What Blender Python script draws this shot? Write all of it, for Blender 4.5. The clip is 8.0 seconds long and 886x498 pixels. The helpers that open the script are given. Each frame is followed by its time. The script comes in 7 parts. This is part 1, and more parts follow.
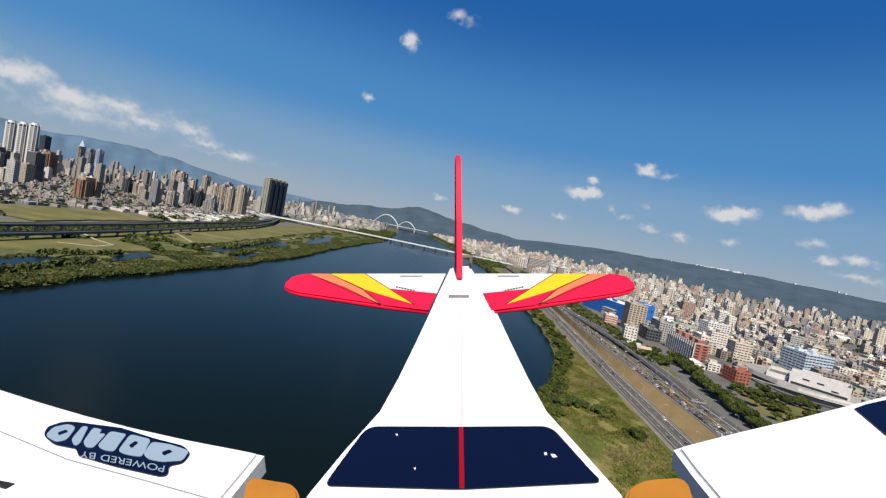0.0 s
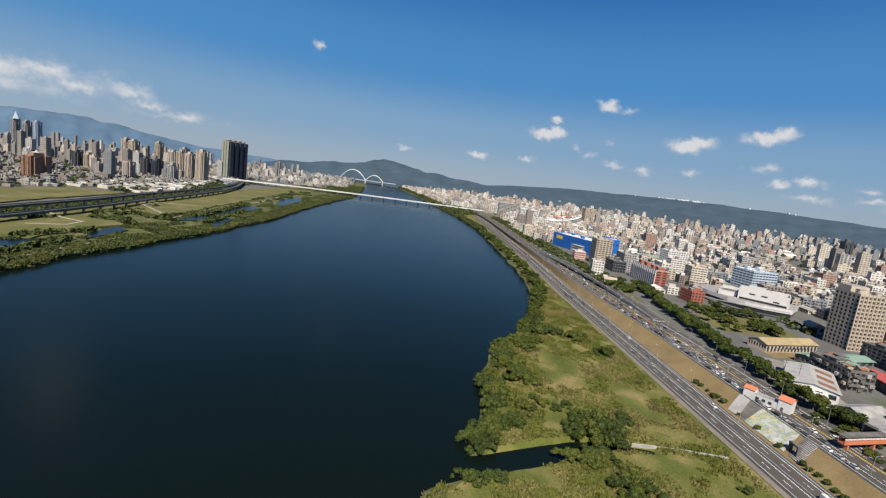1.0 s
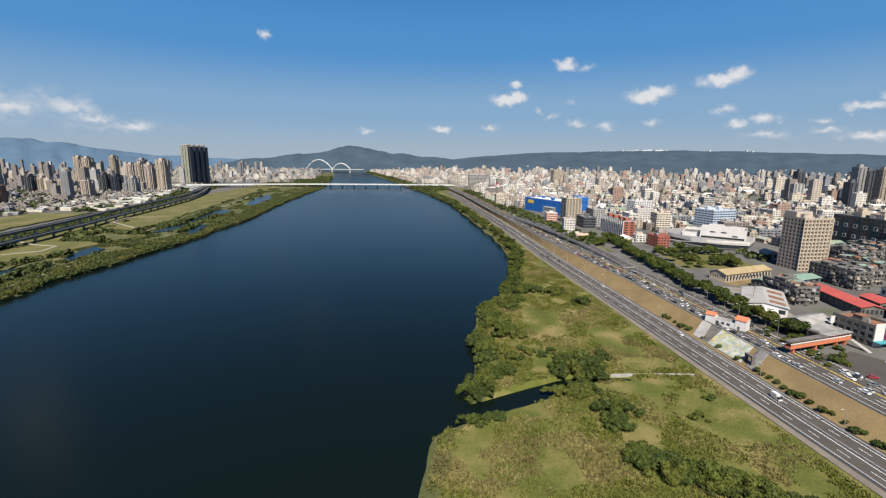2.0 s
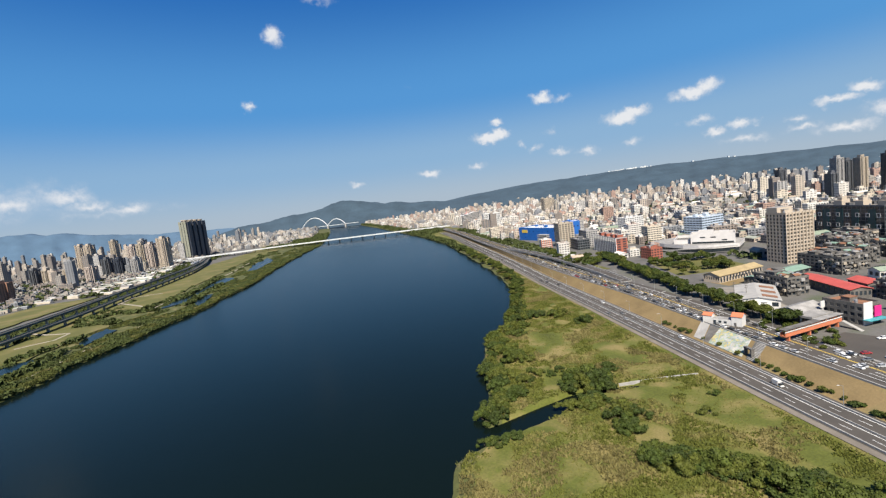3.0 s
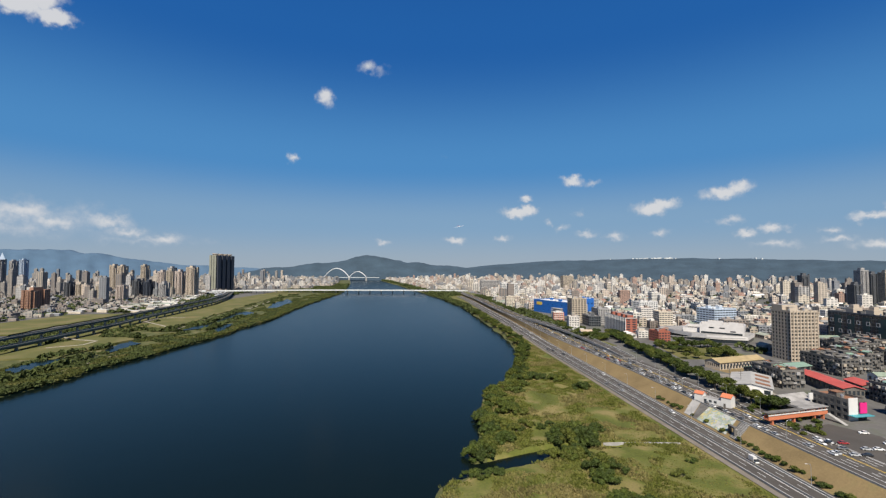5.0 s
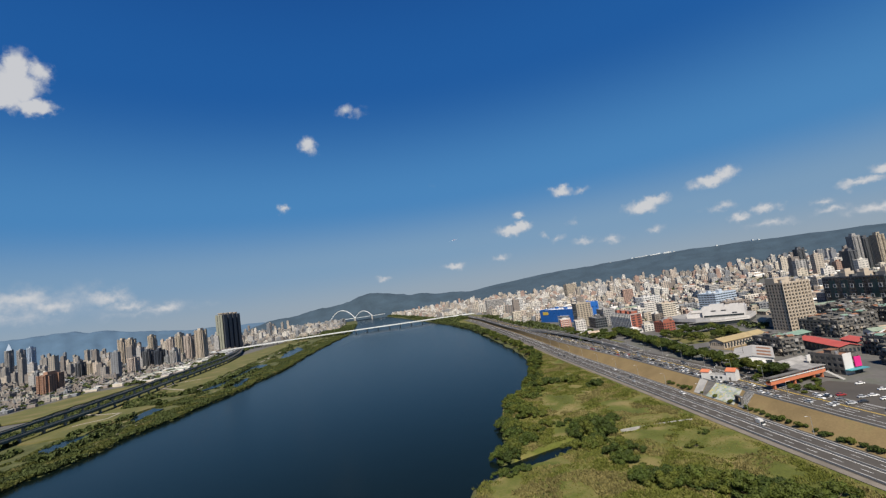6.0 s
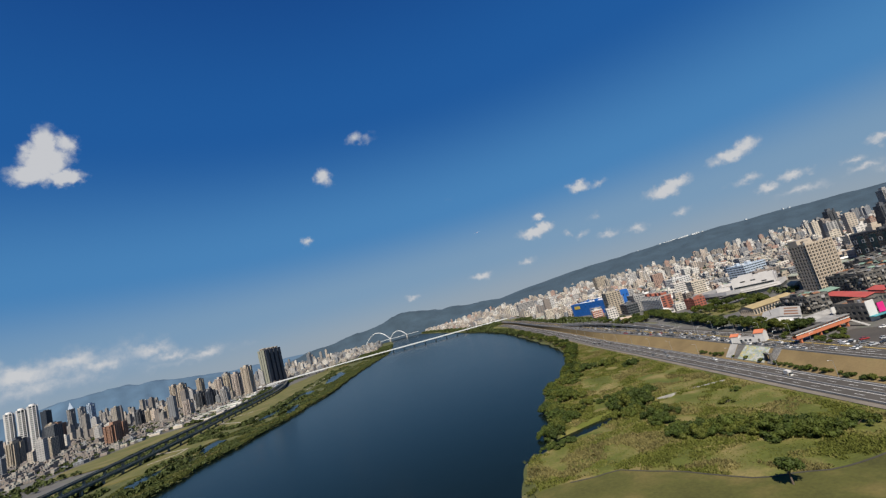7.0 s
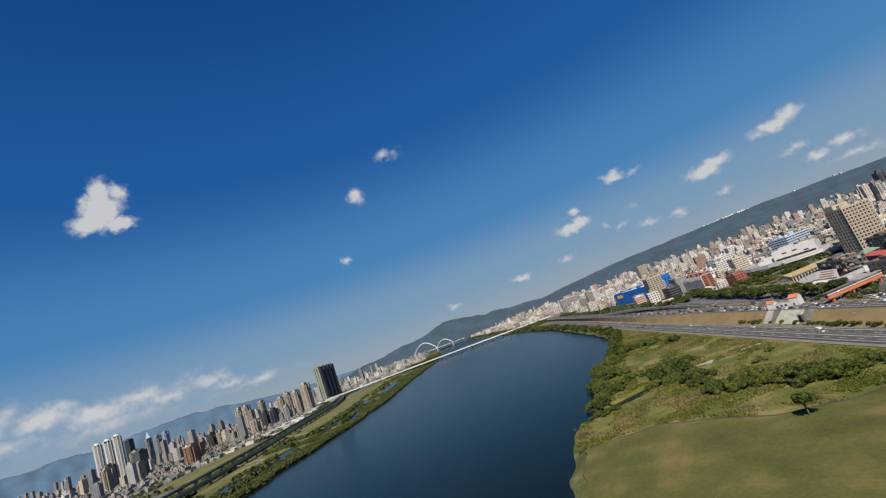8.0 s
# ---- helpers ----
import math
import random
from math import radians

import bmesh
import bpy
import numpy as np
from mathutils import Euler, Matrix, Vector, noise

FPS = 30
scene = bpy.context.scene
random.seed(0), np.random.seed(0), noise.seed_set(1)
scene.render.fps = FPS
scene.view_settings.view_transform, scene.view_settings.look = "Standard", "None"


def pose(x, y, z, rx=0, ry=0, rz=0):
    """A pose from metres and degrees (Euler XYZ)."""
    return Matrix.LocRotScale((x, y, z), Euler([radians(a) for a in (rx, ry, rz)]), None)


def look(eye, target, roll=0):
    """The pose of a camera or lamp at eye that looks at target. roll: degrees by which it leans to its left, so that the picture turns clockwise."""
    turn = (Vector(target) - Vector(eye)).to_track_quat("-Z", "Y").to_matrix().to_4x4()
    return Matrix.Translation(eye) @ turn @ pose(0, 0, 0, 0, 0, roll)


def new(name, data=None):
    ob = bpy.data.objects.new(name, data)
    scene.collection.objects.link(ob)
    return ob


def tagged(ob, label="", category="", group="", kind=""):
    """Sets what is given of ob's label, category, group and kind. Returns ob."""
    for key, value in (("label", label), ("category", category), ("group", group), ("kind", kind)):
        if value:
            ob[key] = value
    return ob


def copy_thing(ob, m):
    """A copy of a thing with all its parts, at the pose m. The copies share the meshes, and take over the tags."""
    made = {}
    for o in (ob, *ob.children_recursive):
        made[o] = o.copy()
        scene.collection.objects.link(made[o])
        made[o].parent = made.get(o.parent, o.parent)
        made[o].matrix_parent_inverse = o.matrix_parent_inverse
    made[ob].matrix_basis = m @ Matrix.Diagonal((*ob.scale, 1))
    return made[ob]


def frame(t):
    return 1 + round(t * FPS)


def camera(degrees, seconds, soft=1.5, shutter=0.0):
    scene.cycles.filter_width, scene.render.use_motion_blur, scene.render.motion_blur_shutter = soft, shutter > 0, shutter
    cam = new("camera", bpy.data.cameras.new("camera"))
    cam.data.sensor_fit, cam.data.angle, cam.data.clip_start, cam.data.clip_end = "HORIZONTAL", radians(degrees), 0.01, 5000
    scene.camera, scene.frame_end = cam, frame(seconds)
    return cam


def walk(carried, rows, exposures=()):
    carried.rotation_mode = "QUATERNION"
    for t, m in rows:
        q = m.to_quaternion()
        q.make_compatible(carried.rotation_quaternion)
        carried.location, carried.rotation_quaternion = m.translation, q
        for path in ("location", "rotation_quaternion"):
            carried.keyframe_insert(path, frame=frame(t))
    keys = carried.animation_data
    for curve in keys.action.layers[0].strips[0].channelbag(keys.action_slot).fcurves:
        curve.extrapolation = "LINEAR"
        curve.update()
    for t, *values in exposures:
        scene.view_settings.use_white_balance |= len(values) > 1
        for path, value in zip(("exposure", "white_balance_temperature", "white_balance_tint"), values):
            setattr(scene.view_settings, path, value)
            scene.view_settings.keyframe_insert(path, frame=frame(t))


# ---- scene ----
from itertools import accumulate

cam = camera(88.8, 8.0, soft=1.3)
# seconds, x, y, z, pitch, roll, yaw
FLIGHT = [
    (0.0, 4.80, 30.48, 104.54, -2.99, 11.34, 7.85),
    (0.5, 2.03, 20.00, 104.60, -5.55, 9.85, 4.88),
    (1.0, 0.54, 9.52, 105.44, -8.59, 7.37, 3.18),
    (1.5, 0.00, 0.00, 106.27, -10.76, 3.21, 0.00),
    (1.7, -0.03, -3.62, 106.58, -11.92, 2.86, -0.03),
    (2.8, 1.07, -21.21, 106.63, -6.65, -7.64, -0.37),
    (3.0, 1.26, -24.10, 106.21, -5.95, -6.90, -0.09),
    (3.5, 2.22, -31.12, 104.00, -3.66, -8.75, 0.96),
    (4.0, 3.44, -37.95, 101.46, -1.36, -10.66, 1.43),
    (4.5, 4.33, -44.87, 98.50, 0.61, -1.69, 2.10),
    (4.7, 4.49, -48.01, 97.60, 1.30, 1.93, 2.27),
    (5.8, 4.95, -69.08, 93.03, 5.46, -8.34, 0.95),
    (6.0, 4.85, -73.25, 91.78, 5.99, -8.22, 1.58),
    (6.5, 4.22, -84.46, 88.05, 7.04, -11.32, 2.55),
    (7.0, 3.48, -97.48, 83.89, 8.22, -15.45, 4.21),
    (7.5, 3.19, -112.33, 79.54, 9.47, -18.49, 5.81),
    (8.0, 3.15, -128.38, 75.18, 10.56, -20.63, 8.38),
]


def stance(row):
    t, x, y, z, pitch, roll, yaw = row
    return pose(x, y, z, 90 + pitch, 0, yaw) @ pose(0, 0, 0, 0, 0, roll)


walk(cam, [(row[0], stance(row)) for row in FLIGHT], exposures=[(0.0, 0.62), (1.5, 0.68), (3.0, 0.91), (4.0, 0.84), (4.7, 0.68), (6.0, 0.48), (8.0, 0.42)])

# ------------------------------------------------------------------ light
SUN_AT = Vector((0.0, -0.65, 0.76)).normalized()
sun = new("sun", bpy.data.lights.new("sun", "SUN"))
sun.data.energy, sun.data.angle, sun.data.color = 5.0, radians(0.55), (1.0, 0.92, 0.80)
sun.matrix_world = look(SUN_AT * 900, (0, 0, 0))


def cloud_sky():
    """Clear daylight with a few small cumulus clouds and a bank of them low over the left hills."""
    world = bpy.data.worlds.new("sky")
    world.use_nodes = True
    scene.world = world
    nt = world.node_tree
    nt.nodes.clear()
    N, L = nt.nodes.new, nt.links.new
    sky = N("ShaderNodeTexSky")
    sky.sky_type, sky.sun_disc = "NISHITA", False
    sky.sun_elevation = math.asin(SUN_AT.z)
    sky.sun_rotation = math.atan2(SUN_AT.x, SUN_AT.y)
    sky.altitude, sky.air_density, sky.dust_density, sky.ozone_density = 100, 1.0, 0.35, 1.6
    where = N("ShaderNodeTexCoord")
    wisps = N("ShaderNodeTexNoise")
    wisps.inputs["Scale"].default_value, wisps.inputs["Detail"].default_value, wisps.inputs["Roughness"].default_value = 22, 8, 0.62
    L(where.outputs["Generated"], wisps.inputs["Vector"])
    # azimuth (to the right), height, half width, half height, density
    clouds = [(14.0, 10.7, 1.3, 0.8, 1.0), (14.4, 11.1, 0.7, 0.6, 0.9), (16.2, 10.4, 1.5, 0.6, 0.5), (8.4, 8.7, 1.0, 0.5, 0.85), (7.4, 7.0, 2.4, 0.8, 1.0), (8.6, 7.3, 1.4, 0.7, 1.0),
              (23.0, 7.0, 2.4, 0.8, 1.0), (24.2, 7.4, 1.8, 0.8, 1.0), (29.9, 8.3, 2.2, 0.85, 1.0), (31.2, 8.7, 1.7, 0.9, 1.0), (14.7, 6.7, 0.9, 0.5, 0.5), (11.2, 5.7, 0.8, 0.4, 0.5),
              (12.7, 5.1, 1.1, 0.5, 0.5), (-9.6, 3.3, 1.2, 0.5, 0.75), (-0.4, 3.7, 1.8, 0.55, 0.75), (5.4, 3.8, 1.4, 0.55, 0.7), (15.5, 4.3, 1.5, 0.55, 0.6), (18.8, 3.8, 1.4, 0.5, 0.6),
              (23.6, 4.2, 1.4, 0.6, 0.65), (30.5, 5.2, 2.2, 0.5, 0.6), (32.0, 3.9, 1.1, 0.6, 0.8), (34.3, 4.3, 1.4, 0.6, 0.85), (34.3, 2.6, 2.4, 0.6, 0.7), (38.8, 3.9, 1.1, 0.4, 0.65)]
    clouds += [(39.2, 3.0, 1.6, 0.5, 0.7), (41.8, 5.0, 2.0, 0.55, 0.9), (43.6, 5.8, 1.4, 0.6, 0.9), (42.2, 2.4, 2.6, 0.7, 0.8), (45.5, 3.6, 2.4, 0.9, 0.85), (-20.6, 13.2, 0.9, 0.65, 0.75),
               (-16.7, 20.4, 1.1, 1.1, 0.85), (-16.3, 19.9, 0.8, 0.9, 0.6), (-11.6, 24.0, 1.2, 0.7, 0.55), (-9.9, 23.6, 1.3, 0.7, 0.45), (-2.0, 14.2, 0.8, 0.5, 0.3)]
    clouds += [(-44.6, 26.4, 1.1, 1.7, 1.2), (-43.0, 26.2, 1.2, 1.1, 1.0), (-44.6, 24.7, 2.0, 1.5, 1.4), (-45.8, 23.4, 2.2, 1.0, 1.3), (-43.6, 23.2, 2.0, 0.9, 1.3),
               (-52.5, 5.9, 3.4, 1.4, 0.85), (-48.5, 5.0, 3.6, 1.4, 0.85), (-45.0, 5.2, 3.6, 1.3, 0.74), (-42.8, 4.2, 2.6, 1.1, 0.68), (-38.4, 4.6, 2.6, 1.0, 0.76), (-37.0, 3.7, 2.6, 0.8, 0.68),
               (-33.7, 3.2, 3.0, 0.7, 0.68), (-57.5, 6.4, 5.0, 2.0, 0.85), (-46.0, 4.6, 10.0, 2.2, 0.52), (-47.0, 3.6, 11.0, 1.2, 0.5), (-35.5, 2.9, 7.0, 0.7, 0.45), (-56.0, 4.4, 6.0, 1.2, 0.6)]
    # the outlines billow: the direction is nudged by noise at two sizes
    billow = where.outputs["Generated"]
    for size, reach in ((34, 0.030), (95, 0.013)):
        swirl = N("ShaderNodeTexNoise")
        swirl.inputs["Scale"].default_value, swirl.inputs["Detail"].default_value, swirl.inputs["Roughness"].default_value = size, 5, 0.6
        L(where.outputs["Generated"], swirl.inputs["Vector"])
        middle = N("ShaderNodeVectorMath")
        middle.operation = "SUBTRACT"
        middle.inputs[1].default_value = (0.5, 0.5, 0.5)
        L(swirl.outputs["Color"], middle.inputs[0])
        nudge = N("ShaderNodeVectorMath")
        nudge.operation = "MULTIPLY_ADD"
        nudge.inputs[1].default_value = (reach, reach, reach)
        L(middle.outputs[0], nudge.inputs[0]), L(billow, nudge.inputs[2])
        billow = nudge.outputs[0]
    cover = None
    for az, el, wide, high, dense in clouds:
        a, e = radians(az), radians(el)
        shift = N("ShaderNodeVectorMath")
        shift.operation = "SUBTRACT"
        shift.inputs[1].default_value = (math.sin(a) * math.cos(e), math.cos(a) * math.cos(e), math.sin(e))
        L(billow, shift.inputs[0])
        turn = N("ShaderNodeVectorRotate")
        turn.rotation_type = "Z_AXIS"
        turn.inputs["Angle"].default_value = a
        L(shift.outputs[0], turn.inputs["Vector"])
        shrink = N("ShaderNodeVectorMath")
        shrink.operation = "MULTIPLY"
        shrink.inputs[1].default_value = (1 / radians(wide), 0.4 / radians(wide), 1 / radians(high))
        L(turn.outputs[0], shrink.inputs[0])
        far = N("ShaderNodeVectorMath")
        far.operation = "LENGTH"
        L(shrink.outputs[0], far.inputs[0])
        puff = N("ShaderNodeMapRange")
        puff.inputs["From Min"].default_value, puff.inputs["From Max"].default_value = 1.3, 0.0
        puff.inputs["To Min"].default_value, puff.inputs["To Max"].default_value = 0.0, dense
        L(far.outputs["Value"], puff.inputs["Value"])
        if cover is None:
            cover = puff.outputs[0]
        else:
            both = N("ShaderNodeMath")
            both.operation = "MAXIMUM"
            L(cover, both.inputs[0]), L(puff.outputs[0], both.inputs[1])
            cover = both.outputs[0]
    ragged = N("ShaderNodeMath")
    ragged.operation = "MULTIPLY_ADD"
    ragged.inputs[1].default_value = 0.9
    L(wisps.outputs["Fac"], ragged.inputs[0])
    L(cover, ragged.inputs[2])
    body = N("ShaderNodeMapRange")
    body.interpolation_type = "SMOOTHSTEP"
    body.inputs["From Min"].default_value, body.inputs["From Max"].default_value = 0.54, 1.22
    body.inputs["To Max"].default_value = 0.92
    L(ragged.outputs[0], body.inputs["Value"])
    some = N("ShaderNodeMath")
    some.operation = "GREATER_THAN"
    some.inputs[1].default_value = 0.02
    L(cover, some.inputs[0])
    only = N("ShaderNodeMath")
    only.operation = "MULTIPLY"
    L(body.outputs[0], only.inputs[0]), L(some.outputs[0], only.inputs[1])
    blend = N("ShaderNodeMix")
    blend.data_type = "RGBA"
    L(only.outputs[0], blend.inputs["Factor"])
    # the clear air pales to haze towards the horizon
    apart = N("ShaderNodeSeparateXYZ")
    L(where.outputs["Generated"], apart.inputs[0])
    air = N("ShaderNodeValToRGB")
    air.color_ramp.interpolation = "EASE"
    stops = [(0.0, (0.56, 0.70, 0.86)), (0.10, (0.36, 0.62, 0.94)), (0.22, (0.12, 0.44, 0.95)), (0.45, (0.022, 0.20, 0.68)), (0.75, (0.010, 0.11, 0.48))]
    for n, (at, tint) in enumerate(stops):
        el = air.color_ramp.elements[n] if n < 2 else air.color_ramp.elements.new(at)
        el.position, el.color = at, (*tint, 1)
    L(apart.outputs["Z"], air.inputs["Fac"])
    scaled = N("ShaderNodeVectorMath")
    scaled.operation = "SCALE"
    scaled.inputs["Scale"].default_value = 8.0
    L(air.outputs["Color"], scaled.inputs[0])
    rich = N("ShaderNodeMix")
    rich.data_type = "RGBA"
    rich.inputs["Factor"].default_value = 0.93
    L(sky.outputs[0], rich.inputs["A"]), L(scaled.outputs[0], rich.inputs["B"])
    L(rich.outputs["Result"], blend.inputs["A"])
    puffs = N("ShaderNodeMix")
    puffs.data_type = "RGBA"
    puffs.inputs["A"].default_value, puffs.inputs["B"].default_value = (6.0, 6.8, 8.0, 1), (9.9, 9.9, 10.0, 1)
    L(body.outputs[0], puffs.inputs["Factor"])
    L(puffs.outputs["Result"], blend.inputs["B"])
    back = N("ShaderNodeBackground")
    back.inputs["Strength"].default_value = 0.0468
    L(blend.outputs["Result"], back.inputs["Color"])
    out = N("ShaderNodeOutputWorld")
    L(back.outputs[0], out.inputs["Surface"])


cloud_sky()


# ------------------------------------------------------------------ materials
def mat(name, color, rough=0.85, vary=0.25, size=6.0, fine=0.6, bump=0.0, metal=0.0, per="", second=None, spread=0.5, spec=0.3, thin=0.0):
    """A surface with colour variation at two scales. per: "object" or "tone" picks among tones; second: a colour that patches in. thin: the share of light that leaves let through."""
    m = bpy.data.materials.new(name)
    m.use_nodes = True
    nt = m.node_tree
    N, L = nt.nodes.new, nt.links.new
    b = nt.nodes["Principled BSDF"]
    b.inputs["Roughness"].default_value, b.inputs["Metallic"].default_value = rough, metal
    b.inputs["Specular IOR Level"].default_value = spec
    place = N("ShaderNodeNewGeometry")
    coarse, grain = N("ShaderNodeTexNoise"), N("ShaderNodeTexNoise")
    coarse.inputs["Scale"].default_value, coarse.inputs["Detail"].default_value = 1 / size, 5
    grain.inputs["Scale"].default_value, grain.inputs["Detail"].default_value = 1 / fine, 3
    L(place.outputs["Position"], coarse.inputs["Vector"]), L(place.outputs["Position"], grain.inputs["Vector"])
    if isinstance(color, list):
        ramp = N("ShaderNodeValToRGB")
        ramp.color_ramp.interpolation = "CONSTANT"
        els = ramp.color_ramp.elements
        for n, c in enumerate(color):
            el = els[n] if n < 2 else els.new(n / len(color))
            el.position = n / len(color)
            el.color = (*c, 1)
        if per == "tone":
            pick = N("ShaderNodeAttribute")
            pick.attribute_name = "tone"
            L(pick.outputs["Fac"], ramp.inputs["Fac"])
        else:
            pick = N("ShaderNodeObjectInfo")
            L(pick.outputs["Random"], ramp.inputs["Fac"])
        base = ramp.outputs["Color"]
    else:
        rgb = N("ShaderNodeRGB")
        rgb.outputs[0].default_value = (*color, 1)
        base = rgb.outputs[0]
    if second:
        patch = N("ShaderNodeMapRange")
        patch.inputs["From Min"].default_value, patch.inputs["From Max"].default_value = spread - 0.08, spread + 0.1
        L(coarse.outputs["Fac"], patch.inputs["Value"])
        two = N("ShaderNodeMix")
        two.data_type = "RGBA"
        L(patch.outputs[0], two.inputs["Factor"]), L(base, two.inputs["A"])
        two.inputs["B"].default_value = (*second, 1)
        base = two.outputs["Result"]
    add = N("ShaderNodeMath")
    add.operation = "MULTIPLY_ADD"
    add.inputs[1].default_value = 0.5
    L(grain.outputs["Fac"], add.inputs[0]), L(coarse.outputs["Fac"], add.inputs[2])
    amount = N("ShaderNodeMapRange")
    amount.inputs["From Min"].default_value, amount.inputs["From Max"].default_value = 0.45, 1.05
    amount.inputs["To Min"].default_value, amount.inputs["To Max"].default_value = 0.86 * (1 - vary), 0.86 * (1 + vary)
    L(add.outputs[0], amount.inputs["Value"])
    tint = N("ShaderNodeMix")
    tint.data_type, tint.blend_type = "RGBA", "MULTIPLY"
    tint.inputs["Factor"].default_value = 1
    L(base, tint.inputs["A"]), L(amount.outputs[0], tint.inputs["B"])
    L(tint.outputs["Result"], b.inputs["Base Color"])
    if thin:
        glow, both = N("ShaderNodeBsdfTranslucent"), N("ShaderNodeMixShader")
        both.inputs["Fac"].default_value = thin
        L(tint.outputs["Result"], glow.inputs["Color"])
        L(b.outputs[0], both.inputs[1]), L(glow.outputs[0], both.inputs[2])
        L(both.outputs[0], nt.nodes["Material Output"].inputs["Surface"])
    if bump:
        relief = N("ShaderNodeBump")
        relief.inputs["Strength"].default_value, relief.inputs["Distance"].default_value = 0.6, bump
        L(grain.outputs["Fac"], relief.inputs["Height"]), L(relief.outputs[0], b.inputs["Normal"])
    return m


WALLS = [(0.55, 0.52, 0.47), (0.46, 0.40, 0.33), (0.31, 0.28, 0.25), (0.50, 0.42, 0.35), (0.60, 0.58, 0.54), (0.38, 0.33, 0.27),
         (0.37, 0.36, 0.35), (0.55, 0.49, 0.40), (0.23, 0.195, 0.17), (0.60, 0.57, 0.53), (0.37, 0.25, 0.20), (0.21, 0.22, 0.24)]
ROOFS = [(0.78, 0.76, 0.71), (0.40, 0.39, 0.36), (0.33, 0.35, 0.29), (0.82, 0.80, 0.74), (0.24, 0.29, 0.22), (0.42, 0.33, 0.24),
         (0.45, 0.44, 0.41), (0.23, 0.22, 0.21), (0.30, 0.16, 0.12), (0.42, 0.43, 0.41)]
M = {
    "facade": mat("facade", WALLS, 0.8, 0.30, 3.5, 0.7, per="object"),
    "roofing": mat("roofing", ROOFS, 0.7, 0.28, 7, 0.8, per="object"),
    "far_reed": mat("far_reed", (0.108, 0.122, 0.030), 0.9, 0.4, 12, 1.2, second=(0.150, 0.132, 0.052), spread=0.6, thin=0.35),
    "far_facade": mat("far_facade", WALLS, 0.85, 0.22, 12, 3, per="tone"),
    "far_roofing": mat("far_roofing", ROOFS, 0.75, 0.25, 14, 3, per="tone"),
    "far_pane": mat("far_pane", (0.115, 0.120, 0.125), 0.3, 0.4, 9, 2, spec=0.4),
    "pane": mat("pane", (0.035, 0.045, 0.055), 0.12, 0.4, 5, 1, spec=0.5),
    "meadow": mat("meadow", (0.102, 0.116, 0.020), 0.95, 0.5, 20, 0.9, 0.5, second=(0.165, 0.135, 0.050), spread=0.54),
    "lawn": mat("lawn", (0.112, 0.112, 0.032), 0.95, 0.25, 40, 1.5, 0.15, second=(0.160, 0.130, 0.055), spread=0.58),
    "dike_grass": mat("dike_grass", (0.215, 0.155, 0.073), 0.95, 0.25, 14, 0.9, 0.25, second=(0.150, 0.130, 0.055), spread=0.66),
    "shore": mat("shore", (0.080, 0.088, 0.027), 0.95, 0.45, 12, 1.5, 0.5, second=(0.120, 0.105, 0.046), spread=0.6),
    "city_ground": mat("city_ground", (0.125, 0.120, 0.112), 0.9, 0.35, 26, 1.6, second=(0.070, 0.082, 0.050), spread=0.62),
    "mud": mat("mud", (0.060, 0.055, 0.040), 0.8, 0.3, 8, 1),
    "asphalt": mat("asphalt", (0.078, 0.070, 0.061), 0.85, 0.22, 16, 0.8),
    "concrete": mat("concrete", (0.36, 0.35, 0.33), 0.85, 0.22, 6, 0.7, 0.02),
    "white_paint": mat("white_paint", (0.74, 0.74, 0.72), 0.6, 0.10, 5, 0.5),
    "yellow_paint": mat("yellow_paint", (0.72, 0.50, 0.08), 0.6, 0.12, 5, 0.5),
    # wooded slopes tinted blue: the haze of distance is put into the base colour
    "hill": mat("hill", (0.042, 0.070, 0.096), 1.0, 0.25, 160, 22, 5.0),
    "hill_far_hazed": mat("hill_far_hazed", (0.074, 0.130, 0.198), 1.0, 0.2, 300, 60),
    "bark": mat("bark", (0.13, 0.10, 0.075), 0.95, 0.3, 1, 0.2, 0.03),
    "leaf": mat("leaf", [(0.054, 0.078, 0.012), (0.074, 0.096, 0.014), (0.045, 0.066, 0.011), (0.096, 0.110, 0.017)], 0.7, 0.5, 3, 0.5, per="object", thin=0.2),
    "reed": mat("reed", (0.168, 0.185, 0.034), 0.85, 0.4, 13, 0.8, second=(0.250, 0.215, 0.082), spread=0.55, thin=0.4),
    "shrub": mat("shrub", (0.054, 0.070, 0.017), 0.8, 0.5, 9, 0.8),
}


def water_surface():
    m = bpy.data.materials.new("river_water")
    m.use_nodes = True
    nt = m.node_tree
    N, L = nt.nodes.new, nt.links.new
    b = nt.nodes["Principled BSDF"]
    b.inputs["Base Color"].default_value = (0.0032, 0.0066, 0.0052, 1)
    b.inputs["Roughness"].default_value, b.inputs["IOR"].default_value = 0.20, 1.33
    b.inputs["Specular IOR Level"].default_value = 0.15
    place = N("ShaderNodeNewGeometry")
    big, small = N("ShaderNodeTexNoise"), N("ShaderNodeTexNoise")
    big.inputs["Scale"].default_value, big.inputs["Detail"].default_value = 0.06, 4
    small.inputs["Scale"].default_value, small.inputs["Detail"].default_value = 0.9, 4
    L(place.outputs["Position"], big.inputs["Vector"]), L(place.outputs["Position"], small.inputs["Vector"])
    add = N("ShaderNodeMath")
    add.operation = "MULTIPLY_ADD"
    add.inputs[1].default_value = 0.25
    L(small.outputs["Fac"], add.inputs[0]), L(big.outputs["Fac"], add.inputs[2])
    relief = N("ShaderNodeBump")
    relief.inputs["Strength"].default_value, relief.inputs["Distance"].default_value = 0.35, 0.35
    L(add.outputs[0], relief.inputs["Height"]), L(relief.outputs[0], b.inputs["Normal"])
    return m


M["water"] = water_surface()


